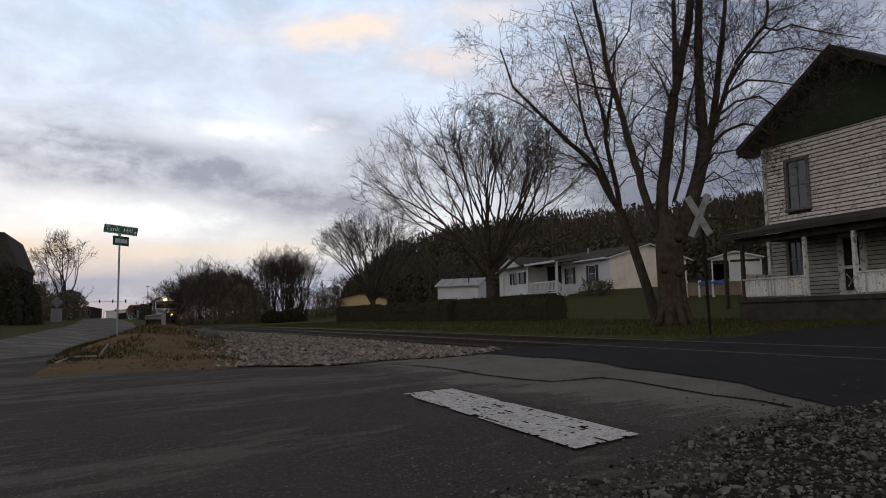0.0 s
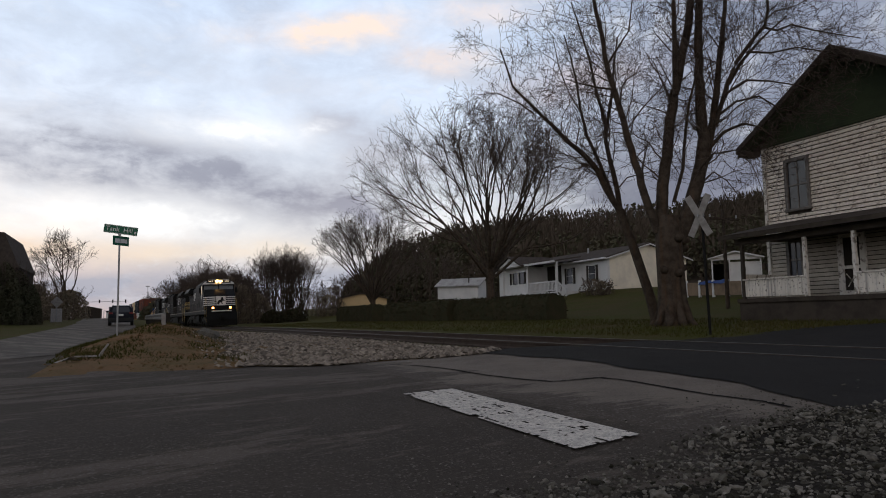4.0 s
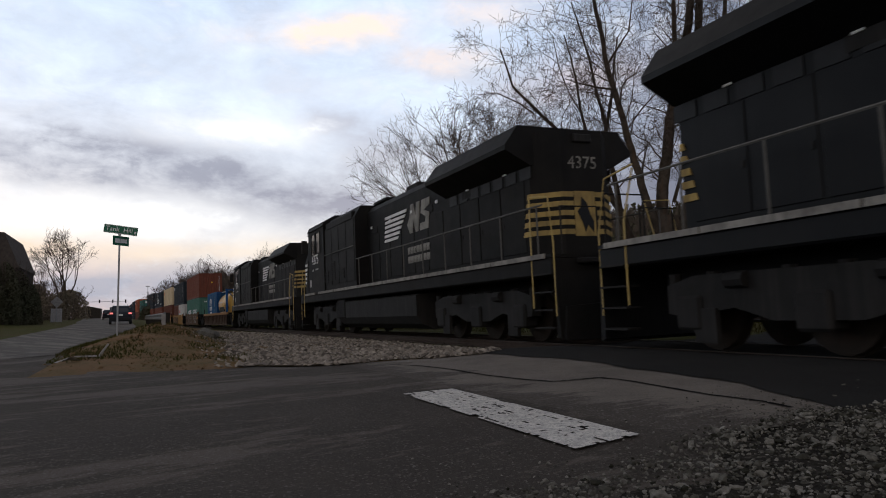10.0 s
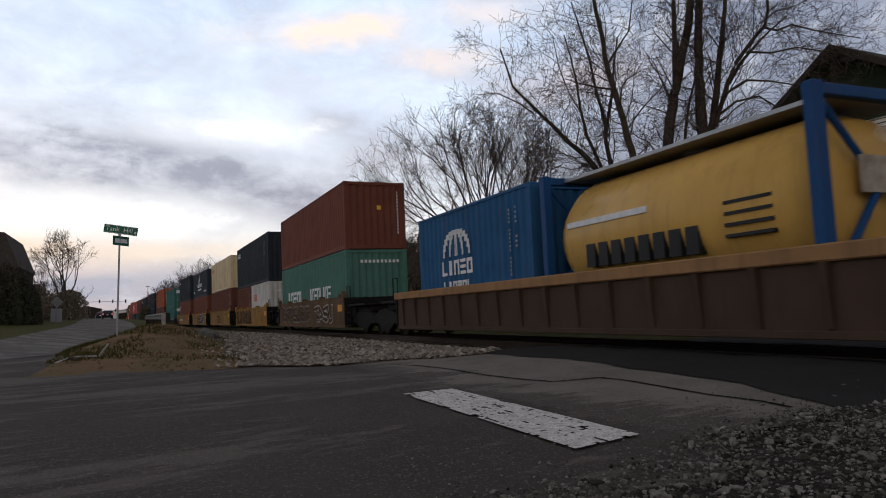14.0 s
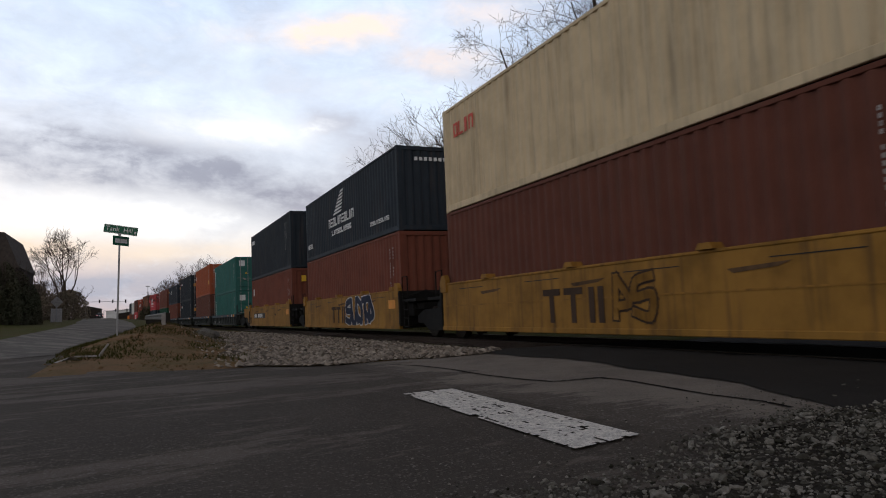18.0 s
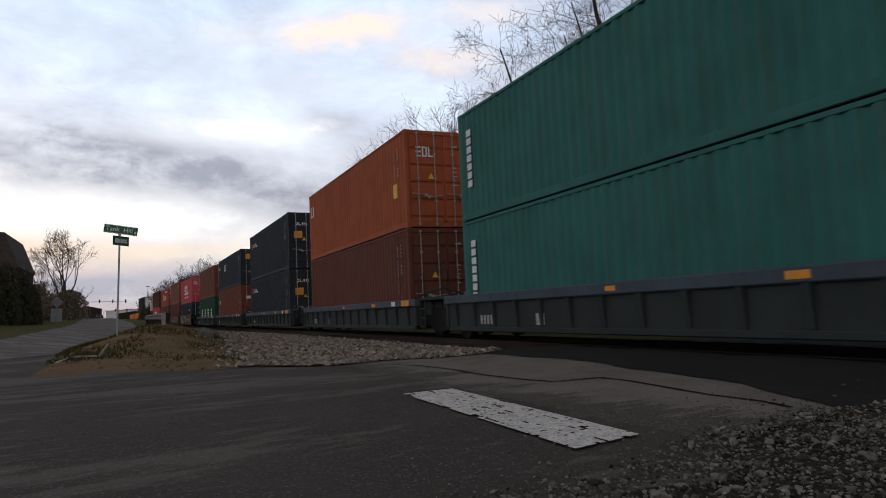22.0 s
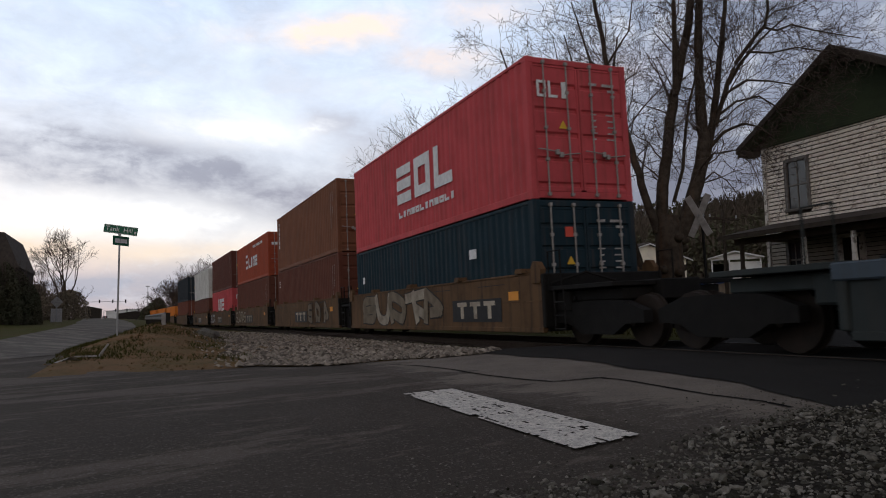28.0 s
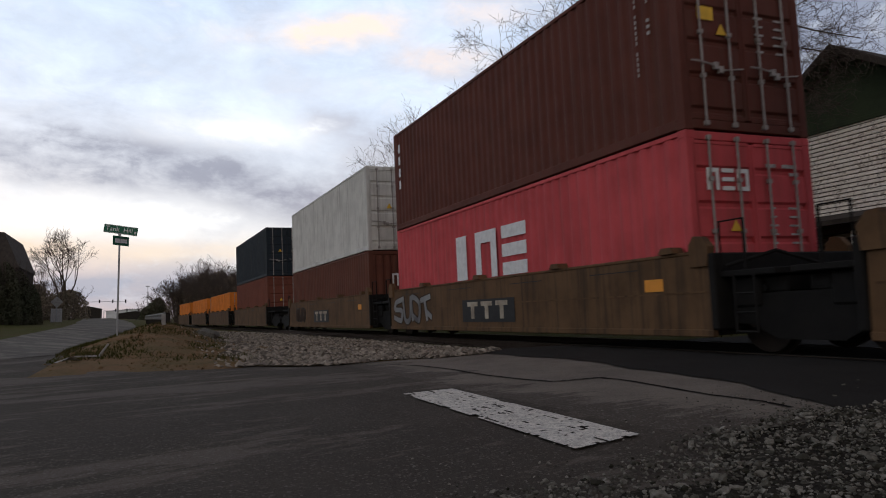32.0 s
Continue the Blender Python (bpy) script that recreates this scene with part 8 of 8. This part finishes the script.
    for i in range(22):
        part("baluster", bal, None, rail, at=pose(rx0 + 0.1 + i * (px1 - rx0 - 0.2) / 21, 0, 0))
    st = part("stair", Geo().box(px1, px1 + 0.5, -pd, -0.5, -0.35, -0.15).box(px1 + 0.5, px1 + 1.0, -pd, -0.5, -0.65, -0.45), M["white"], ob)
    part("stair_rail", Geo().prism([(px1, 0.86), (px1 + 1.3, 0.02), (px1 + 1.3, 0.12), (px1, 0.96)], -pd + 0.06, -pd + 0.12).prism([(px1, 0.10), (px1 + 1.3, -0.72), (px1 + 1.3, -0.64), (px1, 0.18)], -pd + 0.06, -pd + 0.12), M["white"], st)
    sb = Geo().box(-0.04, 0.04, -pd + 0.07, -pd + 0.11, 0.02, 0.78).mesh("baluster", M["white"])
    for i in range(6):
        part("baluster", sb, None, st, at=pose(px1 + 0.12 + 0.21 * i, 0, 0.06 - 0.135 * i))
    part("end_post", Geo().box(px1 + 1.28, px1 + 1.42, -pd + 0.02, -pd + 0.16, -1.2, 0.22), M["white"], st)
    # dark panel added for the shade inside the porch
    part("porch_wall", Geo().box(-9.4, -7.0, -0.035, -0.018, 0.0, 2.5), M["dark_wood"], ob, "dark panel standing in for the shade inside the porch")
    part("door", Geo().box(-8.6, -7.7, -0.05, -0.0, 0.0, 2.05), M["dark_wood"], ob, "dark front door")
    part("chimney_pipe", Geo().tube([(-7, 3, H + 0.6), (-7, 3, H + 1.5)], 0.08, 8), M["galv"], ob)


white_house()


def small_house(x, y, w, d, h, label, wall, roof, rot=0.0, rise=0.9, zoff=0.0, name="shed", win=True):
    ob = thing(name, label, "house" if name == "house" else "shed", m=pose(x, y, lie(x, y) + zoff, 0, 0, rot))
    part("wall", Geo().prism([(0, -0.6), (w, -0.6), (w, h), (w / 2, h + rise), (0, h)], 0, 0.15).box(0, 0.15, 0.15, d, -0.6, h).box(w - 0.15, w, 0.15, d, -0.6, h), M[wall], ob)
    part("rear_wall", Geo().prism([(0.15, -0.6), (w - 0.15, -0.6), (w - 0.15, h), (w / 2, h + rise - 0.05), (0.15, h)], d - 0.15, d), M[wall], ob)
    for s in (-1, 1):
        part("roof", Geo().prism([(w / 2, h + rise), (w / 2 + s * (w / 2 + 0.35), h - 0.07 * rise * 2), (w / 2 + s * (w / 2 + 0.35), h + 0.1 - 0.07 * rise * 2), (w / 2, h + rise + 0.1)], -0.4, d + 0.3), M[roof], ob)
    if win:
        part("window", Geo().box(w * 0.25, w * 0.25 + 0.8, -0.03, 0.0, 0.9, 1.9), M["pane"], ob)
    return ob


small_house(-75.7, 37.1, 3.4, 5.4, 1.7, "white outbuilding with a pale metal roof", "white", "pale_tin", 131, 0.85, 0.0, win=False)
small_house(-105.4, 27.6, 7.6, 8.0, 2.1, "tan single-storey house with a low roof", "yellow_wall", "roof", 74, 0.75, 0.3, "house", False)


def carport():
    x, y = -41.6, 40.4
    ob = thing("carport", "white carport with a low gable roof and a panelled wall", "carport", m=pose(x, y, lie(x, y), 0, 0, 44))
    part("gable", Geo().prism([(0, 1.75), (3.6, 1.75), (3.6, 1.85), (1.8, 2.3), (0, 1.85)], 0, 0.08), M["white"], ob)
    for s in (0, 1):
        part("roof", Geo().prism([(1.8, 2.32), (-0.2, 1.80), (-0.2, 1.9), (1.8, 2.42)] if s == 0 else [(1.8, 2.32), (3.8, 1.80), (3.8, 1.9), (1.8, 2.42)], -0.3, 5.3), M["white"], ob, "white roof edge")
    for px in (0.05, 1.3, 3.5):
        part("post", Geo().box(px, px + 0.1, 0.0, 0.1, -0.3, 1.76), M["white"], ob)
    part("panel_wall", Geo().box(1.4, 3.5, 0.3, 0.38, -0.3, 1.6), M["white"], ob, "white panelled wall")
    # dark walls put the open bay's shade into their colour
    part("back_wall", Geo().box(0.0, 3.6, 5.0, 5.1, -0.3, 1.76), M["dark_wood"], ob)
    part("side_wall", Geo().box(0.0, 0.08, 0.4, 5.0, -0.3, 1.76), M["dark_wood"], ob)


carport()


def dark_house():
    x, y = -64.0, -8.95
    ob = thing("house", "tall dark steep-roofed house beside the road", "house", m=pose(x, y, lie(x, y)))
    part("wall", Geo().box(-9.0, 0.0, -13.0, 0.0, -0.5, 4.55), M["dark_wood"], ob, "dark weathered boards")
    part("roof", Geo().prism([(-13.3, 4.4), (0.12, 4.4), (0.0, 4.7), (-0.98, 7.15), (-13.3, 7.15)], -9.3, 0.3, "x"), M["roof"], ob, "dark steep shingle roof")
    part("eave_board", Geo().box(0.02, 0.1, -13.0, 0.0, 4.30, 4.5), M["dark_wood"], ob)
    for yy in (-2.4, -5.2):
        part("window", Geo().box(0.0, 0.04, yy - 0.45, yy + 0.45, 1.2, 2.7), M["pane"], ob)


dark_house()


def board_fence(x0, y0, x1, y1, h, label, material, posts, group=""):
    ob = thing("fence", label, "fence", group, pose(x0, y0, lie(x0, y0)))
    n = posts
    for i in range(n + 1):
        t = i / n
        x, y = x0 + (x1 - x0) * t, y0 + (y1 - y0) * t
        part("post", Geo().box(-0.06, 0.06, -0.06, 0.06, 0, h + 0.12), M["signwhite"] if material == "fence_tan" else M["dark_wood"], ob, at=pose(x - x0, y - y0, lie(x, y) - lie(x0, y0)))
    for i in range(n):
        a, b = i / n, (i + 1) / n
        xa, ya, xb, yb = x0 + (x1 - x0) * a, y0 + (y1 - y0) * a, x0 + (x1 - x0) * b, y0 + (y1 - y0) * b
        za, zb = lie(xa, ya) - lie(x0, y0), lie(xb, yb) - lie(x0, y0)
        g = Geo()
        v = [(xa - x0, ya - y0, za + 0.1), (xb - x0, yb - y0, zb + 0.1), (xb - x0, yb - y0, zb + h), (xa - x0, ya - y0, za + h)]
        w = [(p[0], p[1] + 0.04, p[2]) for p in v]
        g.add(v + w, [(0, 1, 2, 3), (7, 6, 5, 4), (0, 4, 5, 1), (1, 5, 6, 2), (2, 6, 7, 3), (3, 7, 4, 0)])
        part("panel", g, M[material], ob)


board_fence(-33.6, 29.7, -27.6, 28.95, 0.84, "low brown board fence with pale posts", "fence_tan", 5)
board_fence(-76, -10.4, -66, -10.0, 1.3, "dark board fence beside the road", "dark_wood", 5)


def tarp():
    r = random.Random(4)
    z0 = lie(-30.0, 29.25) + 0.86
    g = Geo()
    pts = [(-31.2 + 2.4 * i / 8, 29.40 - 0.3 * i / 8) for i in range(9)]
    vs = []
    for x, y in pts:
        for dx, dz in ((0.12, -0.10 + r.uniform(-0.06, 0.04)), (0.03, 0.03 + r.uniform(0, 0.07)), (-0.12, -0.02)):
            vs.append((x + dx * 0.2, y - dx, z0 + dz))
    g.add(vs, [(i * 3 + k, i * 3 + k + 1, i * 3 + k + 4, i * 3 + k + 3) for i in range(8) for k in range(2)])
    tagged(part("tarpaulin", g, M["tarp_blue"]), "crumpled blue tarpaulin thrown over the fence", "tarpaulin")


tarp()


# ---- signs, posts and poles ----
def street_sign():
    x, y = -18.0, -0.485
    z = 0.215
    ob = thing("street_sign", "green street name sign on a thin steel post", "street sign", m=pose(x, y, z))
    part("post", Geo().box(-0.03, 0.03, -0.02, 0.02, -0.5, 2.54, 0.006), M["galv"], ob, "thin galvanised post")
    blade = part("name_blade", Geo().box(-0.38, 0.38, -0.006, 0.006, -0.1, 0.1, 0.004), M["signgreen"], ob, "green name blade with white letters", at=pose(0.0, 0.02, 2.62, 0, 8, 75))
    part("border", Geo().box(-0.375, 0.375, -0.0075, -0.0065, 0.085, 0.095).box(-0.375, 0.375, -0.0075, -0.0065, -0.095, -0.085), M["signwhite"], blade)
    letters("Tank  Hill", 0.155, M["signwhite"], blade, pose(-0.03, -0.008, 0.0, 90, 0, 0), "white street name")
    part("suffix_bar", Geo().box(0.31, 0.35, -0.0085, -0.0065, -0.06, 0.0), M["signwhite"], blade)
    b2 = part("cross_blade", Geo().box(-0.24, 0.24, -0.006, 0.006, -0.11, 0.11, 0.004), M["signgreen"], ob, "second green blade across the first", at=pose(0.0, 0.03, 2.36, 0, 0, 136))
    part("lettering_bar", Geo().box(-0.18, 0.18, -0.009, -0.0065, -0.05, 0.05), M["signwhite"], b2)
    part("bracket", Geo().box(-0.035, 0.035, -0.03, 0.03, 2.46, 2.54), M["galv"], ob)


street_sign()


def crossbuck():
    ob = thing("crossbuck", "faded white railway crossbuck on a leaning post", "crossing sign", m=pose(-11.75, 11.3, lie(-11.75, 11.3)) @ pose(0, 0, 0, 0, -1.5, 0))
    part("post", Geo().box(-0.024, 0.024, -0.024, 0.024, -0.3, 2.95, 0.006), M["under"], ob, "thin dark post")
    for a in (63, -63):
        part("blade", Geo().box(-0.50, 0.50, -0.013, 0.013, -0.075, 0.075, 0.005), M["xbuck"], ob, "weathered white board", at=pose(0, -0.06 - (0.03 if a > 0 else 0), 2.62, 0, a, 22))
    part("bolt", Geo().tube([(0, -0.12, 2.62), (0, 0.05, 2.62)], 0.03, 8), M["galv"], ob)


crossbuck()


def utility_pole(x, y, h, label, r=0.12, group="poles"):
    ob = thing("utility_pole", label, "pole", group, pose(x, y, lie(x, y)))
    part("pole", Geo().tube([(0, 0, -0.3), (0, 0, h * 0.5), (0, 0, h)], [r, r * 0.85, r * 0.7], 8), M["bark"], ob)
    part("crossarm", Geo().box(-0.06, 0.06, -0.9, 0.9, h - 0.5, h - 0.4), M["bark"], ob)
    for y0 in (-0.8, 0.8):
        part("insulator", Geo().tube([(0, y0, h - 0.4), (0, y0, h - 0.25)], 0.04, 6), M["galv"], ob)


utility_pole(-24.6, 24.8, 4.6, "weathered short pole beside the old house", 0.10)
utility_pole(-82, 33.5, 6.0, "thin pole behind the hedge", 0.09)
utility_pole(-77, 36.5, 3.6, "short pole behind the hedge", 0.09)


def road_sign():
    ob = thing("road_sign", "back of a diamond road sign on two posts", "road sign", m=pose(-80, -7.7, lie(-80, -7.7)))
    part("post", Geo().box(-0.04, 0.04, -0.04, 0.04, -0.3, 2.4), M["galv"], ob)
    part("panel", Geo().box(-0.02, 0.02, -0.40, 0.40, -0.40, 0.40, 0.01), M["xbuck"], ob, at=pose(0.05, 0, 2.0, 45))
    part("plate", Geo().box(0.03, 0.06, -0.50, -0.06, -0.15, 1.35).box(0.03, 0.06, 0.06, 0.50, -0.15, 1.35), M["bars_dim"], ob)


road_sign()


def guardrail():
    ob = thing("guardrail", "weathered steel guardrail between road and railway", "guardrail", m=pose(-26, 1.1, 0))
    xs = [-30 - 2.0 * i for i in range(14)]
    yy = lambda x: 1.0 + bend(x)[0] + 0.004 * (x + 26)
    zz = lambda x: lerp(x, [(-56, 1.05), (-30, 0.92)])
    prof = [(0, 0), (-0.06, 0.06), (-0.02, 0.15), (-0.06, 0.24), (0, 0.31), (0.02, 0.31), (0.02, 0)]
    n = len(prof)
    vs = [(x + 26, yy(x) - 1.1 + a, zz(x) - 0.45 + b + 0.28) for x in xs for a, b in prof]
    part("beam", Geo().add(vs, [(i * n + k, i * n + (k + 1) % n, (i + 1) * n + (k + 1) % n, (i + 1) * n + k) for i in range(len(xs) - 1) for k in range(n)]), M["rail_grey"], ob)
    for x in xs:
        part("post", Geo().box(-0.08, 0.08, -0.08, 0.08, lie(x, yy(x)) - 0.2, zz(x) + 0.12), M["tie"], ob, at=pose(x + 26, yy(x) - 1.1 + 0.1, 0))


guardrail()


def far_signals():
    for i, (x, y, h) in enumerate([(-230, -8.6, 5.6), (-262, -5.2, 5.6)]):
        ob = thing("traffic_signal", "far traffic signals on a mast arm over the road", "traffic light", "far traffic signals", pose(x, y, lie(x, y) - 0.6))
        part("mast", Geo().tube([(0, -6, 0), (0, -6, h)], 0.12, 6), M["galv"], ob)
        part("arm", Geo().tube([(0, -6, h - 0.2), (0, 5, h)], 0.07, 6), M["galv"], ob)
        for dy in (-2.5, 1.0, 4.5):
            s = part("signal_head", Geo().box(-0.15, 0.15, dy - 0.18, dy + 0.18, h - 0.5, h + 0.5), M["black"], ob)
    ob = thing("lamp_mast", "tall thin lamp mast in the distance", "lamp post", m=pose(-240, 2.0, 1.2))
    part("mast", Geo().tube([(0, 0, 0), (0, 0, 10.8)], [0.14, 0.08], 6), M["galv"], ob)
    part("lamp_head", Geo().box(-0.3, 0.3, -0.6, 0.6, 10.7, 10.95), M["galv"], ob)


far_signals()


def far_buildings():
    for i, (x, y, w, d, h, c) in enumerate([(-330, -9.0, 14, 10, 3.0, "dark_wood"), (-300, -24.0, 10, 10, 3.2, "dark_wood"), (-420, -17.0, 26, 16, 4.0, "white")]):
        small_house(x, y, w, d, h, "low distant building at the end of the road", c, "roof", 90, 1.0, 0.0, "house", False)


far_buildings()


def debris():
    box = thing("relay_box", "small pale equipment box on a post beside the tracks", "equipment box", m=pose(-97, 19.6, lie(-97, 19.6)))
    part("post", Geo().box(-0.12, 0.12, -0.85, -0.6, 0, 1.5, 0.02), M["signwhite"], box)
    part("cabinet", Geo().box(-0.5, 0.5, -0.5, 1.1, 0.7, 1.35, 0.03), M["signwhite"], box, "pale painted cabinet")
    part("stand", Geo().box(-0.4, 0.4, -0.4, 1.0, -0.1, 0.7), M["dark_wood"], box)
    ob = thing("wooden_stake", "splintered pale wooden stake stuck in the dirt", "stake", m=pose(-13.3, -0.60, lie(-13.3, -0.6)) @ pose(0, 0, 0, 0, 8, 0))
    part("stake", Geo().tube([(0, -0.05, -0.05), (0.0, 0.03, 0.10), (0, 0.11, 0.22)], [0.026, 0.024, 0.014], 5), M["xbuck"], ob)
    ob = thing("litter", "crumpled pale scrap lying at the road edge", "litter", m=pose(-12.5, -1.02, lie(-12.5, -1.02)))
    part("scrap", Geo().add([(-0.1, -0.2, 0.03), (0.12, -0.14, 0.03), (0.1, 0.06, 0.12), (-0.05, 0.02, 0.06), (0.08, 0.2, 0.05), (-0.1, 0.16, 0.05)], [(0, 1, 2, 3), (3, 2, 4, 5)]), M["xbuck"], ob)
    ob = thing("plank", "short broken plank lying in the dirt", "plank", m=pose(-13.0, -0.78, lie(-13, -0.78) + 0.06))
    part("board", Geo().box(-0.03, 0.03, -0.20, 0.14, -0.012, 0.012, 0.004), M["xbuck"], ob)
    r = random.Random(8)
    rock = thing("boulder", "pale broken boulder on the rubble heap", "rock", m=pose(-19.4, 1.55, lie(-19.4, 1.55)))
    g = Geo()
    pts = [(r.gauss(0, 1), r.gauss(0, 1), r.gauss(0, 1)) for _ in range(26)]
    bm = bmesh.new()
    for p in pts:
        v = Vector(p).normalized()
        bm.verts.new((v.x * 0.55, v.y * 0.4, v.z * 0.24))
    bmesh.ops.convex_hull(bm, input=bm.verts)
    me = bpy.data.meshes.new("rock")
    bm.to_mesh(me)
    bm.free()
    me.materials.append(M["stone_dark"])
    part("rock", me, None, rock)
    post = thing("marker_post", "short weathered marker post on the dirt heap", "post", m=pose(-19.5, 0.55, lie(-19.5, 0.55)))
    part("post", Geo().box(-0.05, 0.05, -0.05, 0.05, -0.2, 0.30, 0.01), M["xbuck"], post)


debris()


# ---- vehicles ----
DRIVEN = []


def car(label, paint, L, Wc, H, roofline, cabin, rails=False, brake=True):
    """A passenger car, nose to +x. roofline: points of the side view from tail to nose; cabin: the glass band."""
    ob = thing("car", label, "car", "cars on the road")
    g = Geo()
    secs = []
    n = len(roofline)
    body_pts = roofline
    vs = []
    for x, zt in body_pts:
        tuck = 0.10 if zt > 1.0 else 0.0
        hw = Wc / 2
        zs = [0.24, 0.45, 0.78, min(zt, 0.98), zt]
        ws = [hw * 0.94, hw, hw * 0.995, hw * 0.96, hw * (0.70 if zt > 1.1 else 0.86)]
        ring = [(x, -w, z) for w, z in zip(ws, zs)] + [(x, w, z) for w, z in zip(ws[::-1], zs[::-1])]
        vs += ring
    m = 10
    fs = [(i * m + k, i * m + (k + 1) % m, (i + 1) * m + (k + 1) % m, (i + 1) * m + k) for i in range(n - 1) for k in range(m)]
    fs += [tuple(range(m)), tuple(range(len(vs) - 1, len(vs) - m - 1, -1))]
    part("body", g.add(vs, fs), paint, ob, smooth=False)
    hw = Wc / 2
    for s in (-1, 1):
        part("side_glass", Geo().prism(cabin, s * hw * 0.955 - 0.012 * 0, s * hw * 0.80), M["pane"], ob)
    x0, z0, z1 = roofline[0][0], cabin[0][1], cabin[-1][1]
    part("rear_window", Geo().prism([(-hw * 0.72, 0), (hw * 0.72, 0), (hw * 0.60, 0.42), (-hw * 0.60, 0.42)], 0, 0.02, "x"), M["pane"], ob, at=pose(-L / 2 + 0.035, 0, 0.98, 0, 18, 0))
    for s in (-1, 1):
        part("tail_light", Geo().box(-0.03, 0.05, s * hw * 0.80 - 0.13, s * hw * 0.80 + 0.13, 0.86, 0.99, 0.01), M["tail"] if brake else M["tail_dull"], ob, "lit red tail light" if brake else "red tail light", at=pose(-L / 2 - 0.0, 0, 0))
        part("mirror", Geo().box(0.62, 0.78, s * (hw + 0.10) - 0.09, s * (hw + 0.10) + 0.09, 0.98, 1.12, 0.02), paint, ob)
        if rails:
            part("roof_rail", Geo().tube([(-1.2, s * hw * 0.62, H), (-1.0, s * hw * 0.62, H + 0.07), (0.4, s * hw * 0.62, H + 0.07), (0.6, s * hw * 0.62, H - 0.02)], 0.018, 5), M["black"], ob)
    part("bumper", Geo().box(-L / 2 - 0.05, -L / 2 + 0.12, -hw * 0.93, hw * 0.93, 0.30, 0.58, 0.03), M["black"], ob)
    part("plate", Geo().box(-L / 2 - 0.06, -L / 2 - 0.035, -0.16, 0.16, 0.72, 0.86), M["bars"], ob, "pale blank plate")
    for x in (-L * 0.29, L * 0.31):
        for s in (-1, 1):
            w = part("wheel", Geo().tube([(0, -0.10, 0), (0, -0.09, 0), (0, 0.09, 0), (0, 0.10, 0)], [0.27, 0.32, 0.32, 0.27], 18), M["tyre"], ob, at=pose(x, s * (hw - 0.10), 0.32))
            part("rim", Geo().tube([(0, s * 0.08, 0), (0, s * 0.115, 0)], 0.19, 12), M["galv"], w)
    return ob


LANE = [(-460, 0), (-118, 0.3), (-97, 0.15), (-76, 0.4), (-66, 0.9), (-48, 1.0), (-43.8, 0.85), (-39.5, 0.6), (-35, -0.2), (-30, -1.5), (-24.5, -2.7), (-18, -3.75), (-13, -4.3), (0, -4.6), (60, -5.0)]


def drive(ob, rows):
    """Keys a car along the road by its place in x."""
    def way(x):
        return -1.75 + bend(x)[0] + sum(lerp(x + d, LANE) for d in (-2, 0, 2)) / 3
    out = []
    for t, x in rows:
        a = math.atan2(way(x - 1.5) - way(x + 1.5), -3.0)
        y = way(x)
        tip = math.degrees(math.atan2(lie(x - 1.3, y) - lie(x + 1.3, y), 2.6))
        out.append((t, pose(x, y, lie(x, y) + 0.012, 0, -tip, math.degrees(a))))
    ob.matrix_basis = out[0][1]
    DRIVEN.append((ob, out))


hatch = car("black compact hatchback driving away", painted("car_black", (0.014, 0.016, 0.022), 0.25, 0.0), 4.1, 1.72, 1.52,
            [(-2.05, 0.75), (-2.0, 1.0), (-1.75, 1.46), (-0.9, 1.52), (0.2, 1.48), (1.0, 1.04), (1.9, 0.82), (2.05, 0.55)],
            [(-1.6, 1.0), (0.85, 1.0), (0.15, 1.40), (-1.45, 1.40)], False, False)
suv = car("grey sport utility car with lit brake lights driving away", painted("car_grey", (0.022, 0.027, 0.034), 0.3, 0.0), 4.5, 1.80, 1.60,
          [(-2.25, 0.80), (-2.2, 1.05), (-1.85, 1.54), (-0.9, 1.60), (0.2, 1.56), (1.0, 1.10), (2.1, 0.90), (2.25, 0.6)],
          [(-1.8, 1.05), (0.9, 1.05), (0.15, 1.47), (-1.55, 1.47)], True, True)
for whole, share in ((hatch, 0.87), (suv, 0.84)):  # sized to the camera's view: all parts to a share of the full body
    for piece in whole.children_recursive:
        piece.data.transform(Matrix.Scale(share, 4))
        piece.matrix_basis = Matrix.Translation(piece.matrix_basis.translation * (share - 1.0)) @ piece.matrix_basis
CAR_ONE = [(0, -10), (0.6, -17.5), (1.15, -24.5), (1.65, -30), (2.2, -35), (2.75, -39.6), (3.2, -43.8), (3.6, -47.5), (4.5, -56), (5.5, -65), (6.5, -73), (8, -86), (10, -106), (14, -160), (20, -260), (32, -460)]
CAR_TWO = [(0, 50), (4, 9), (5.6, -13), (6.0, -18), (6.5, -24.5), (7.0, -30), (7.5, -35), (8, -39.5), (8.5, -43.8), (9, -48), (10, -57), (11, -66), (12, -77), (13, -97), (14, -118), (20, -240), (32, -460)]
drive(hatch, CAR_ONE)
drive(suv, CAR_TWO)


# ---- what moves ----
def motions():
    for ob, u, z, turned in MOVING:
        walk(ob, [(t, on_track(u + run(t), z, turned)) for t in range(0, 33, 2)])
    for ob, rows in DRIVEN:
        walk(ob, rows)


motions()
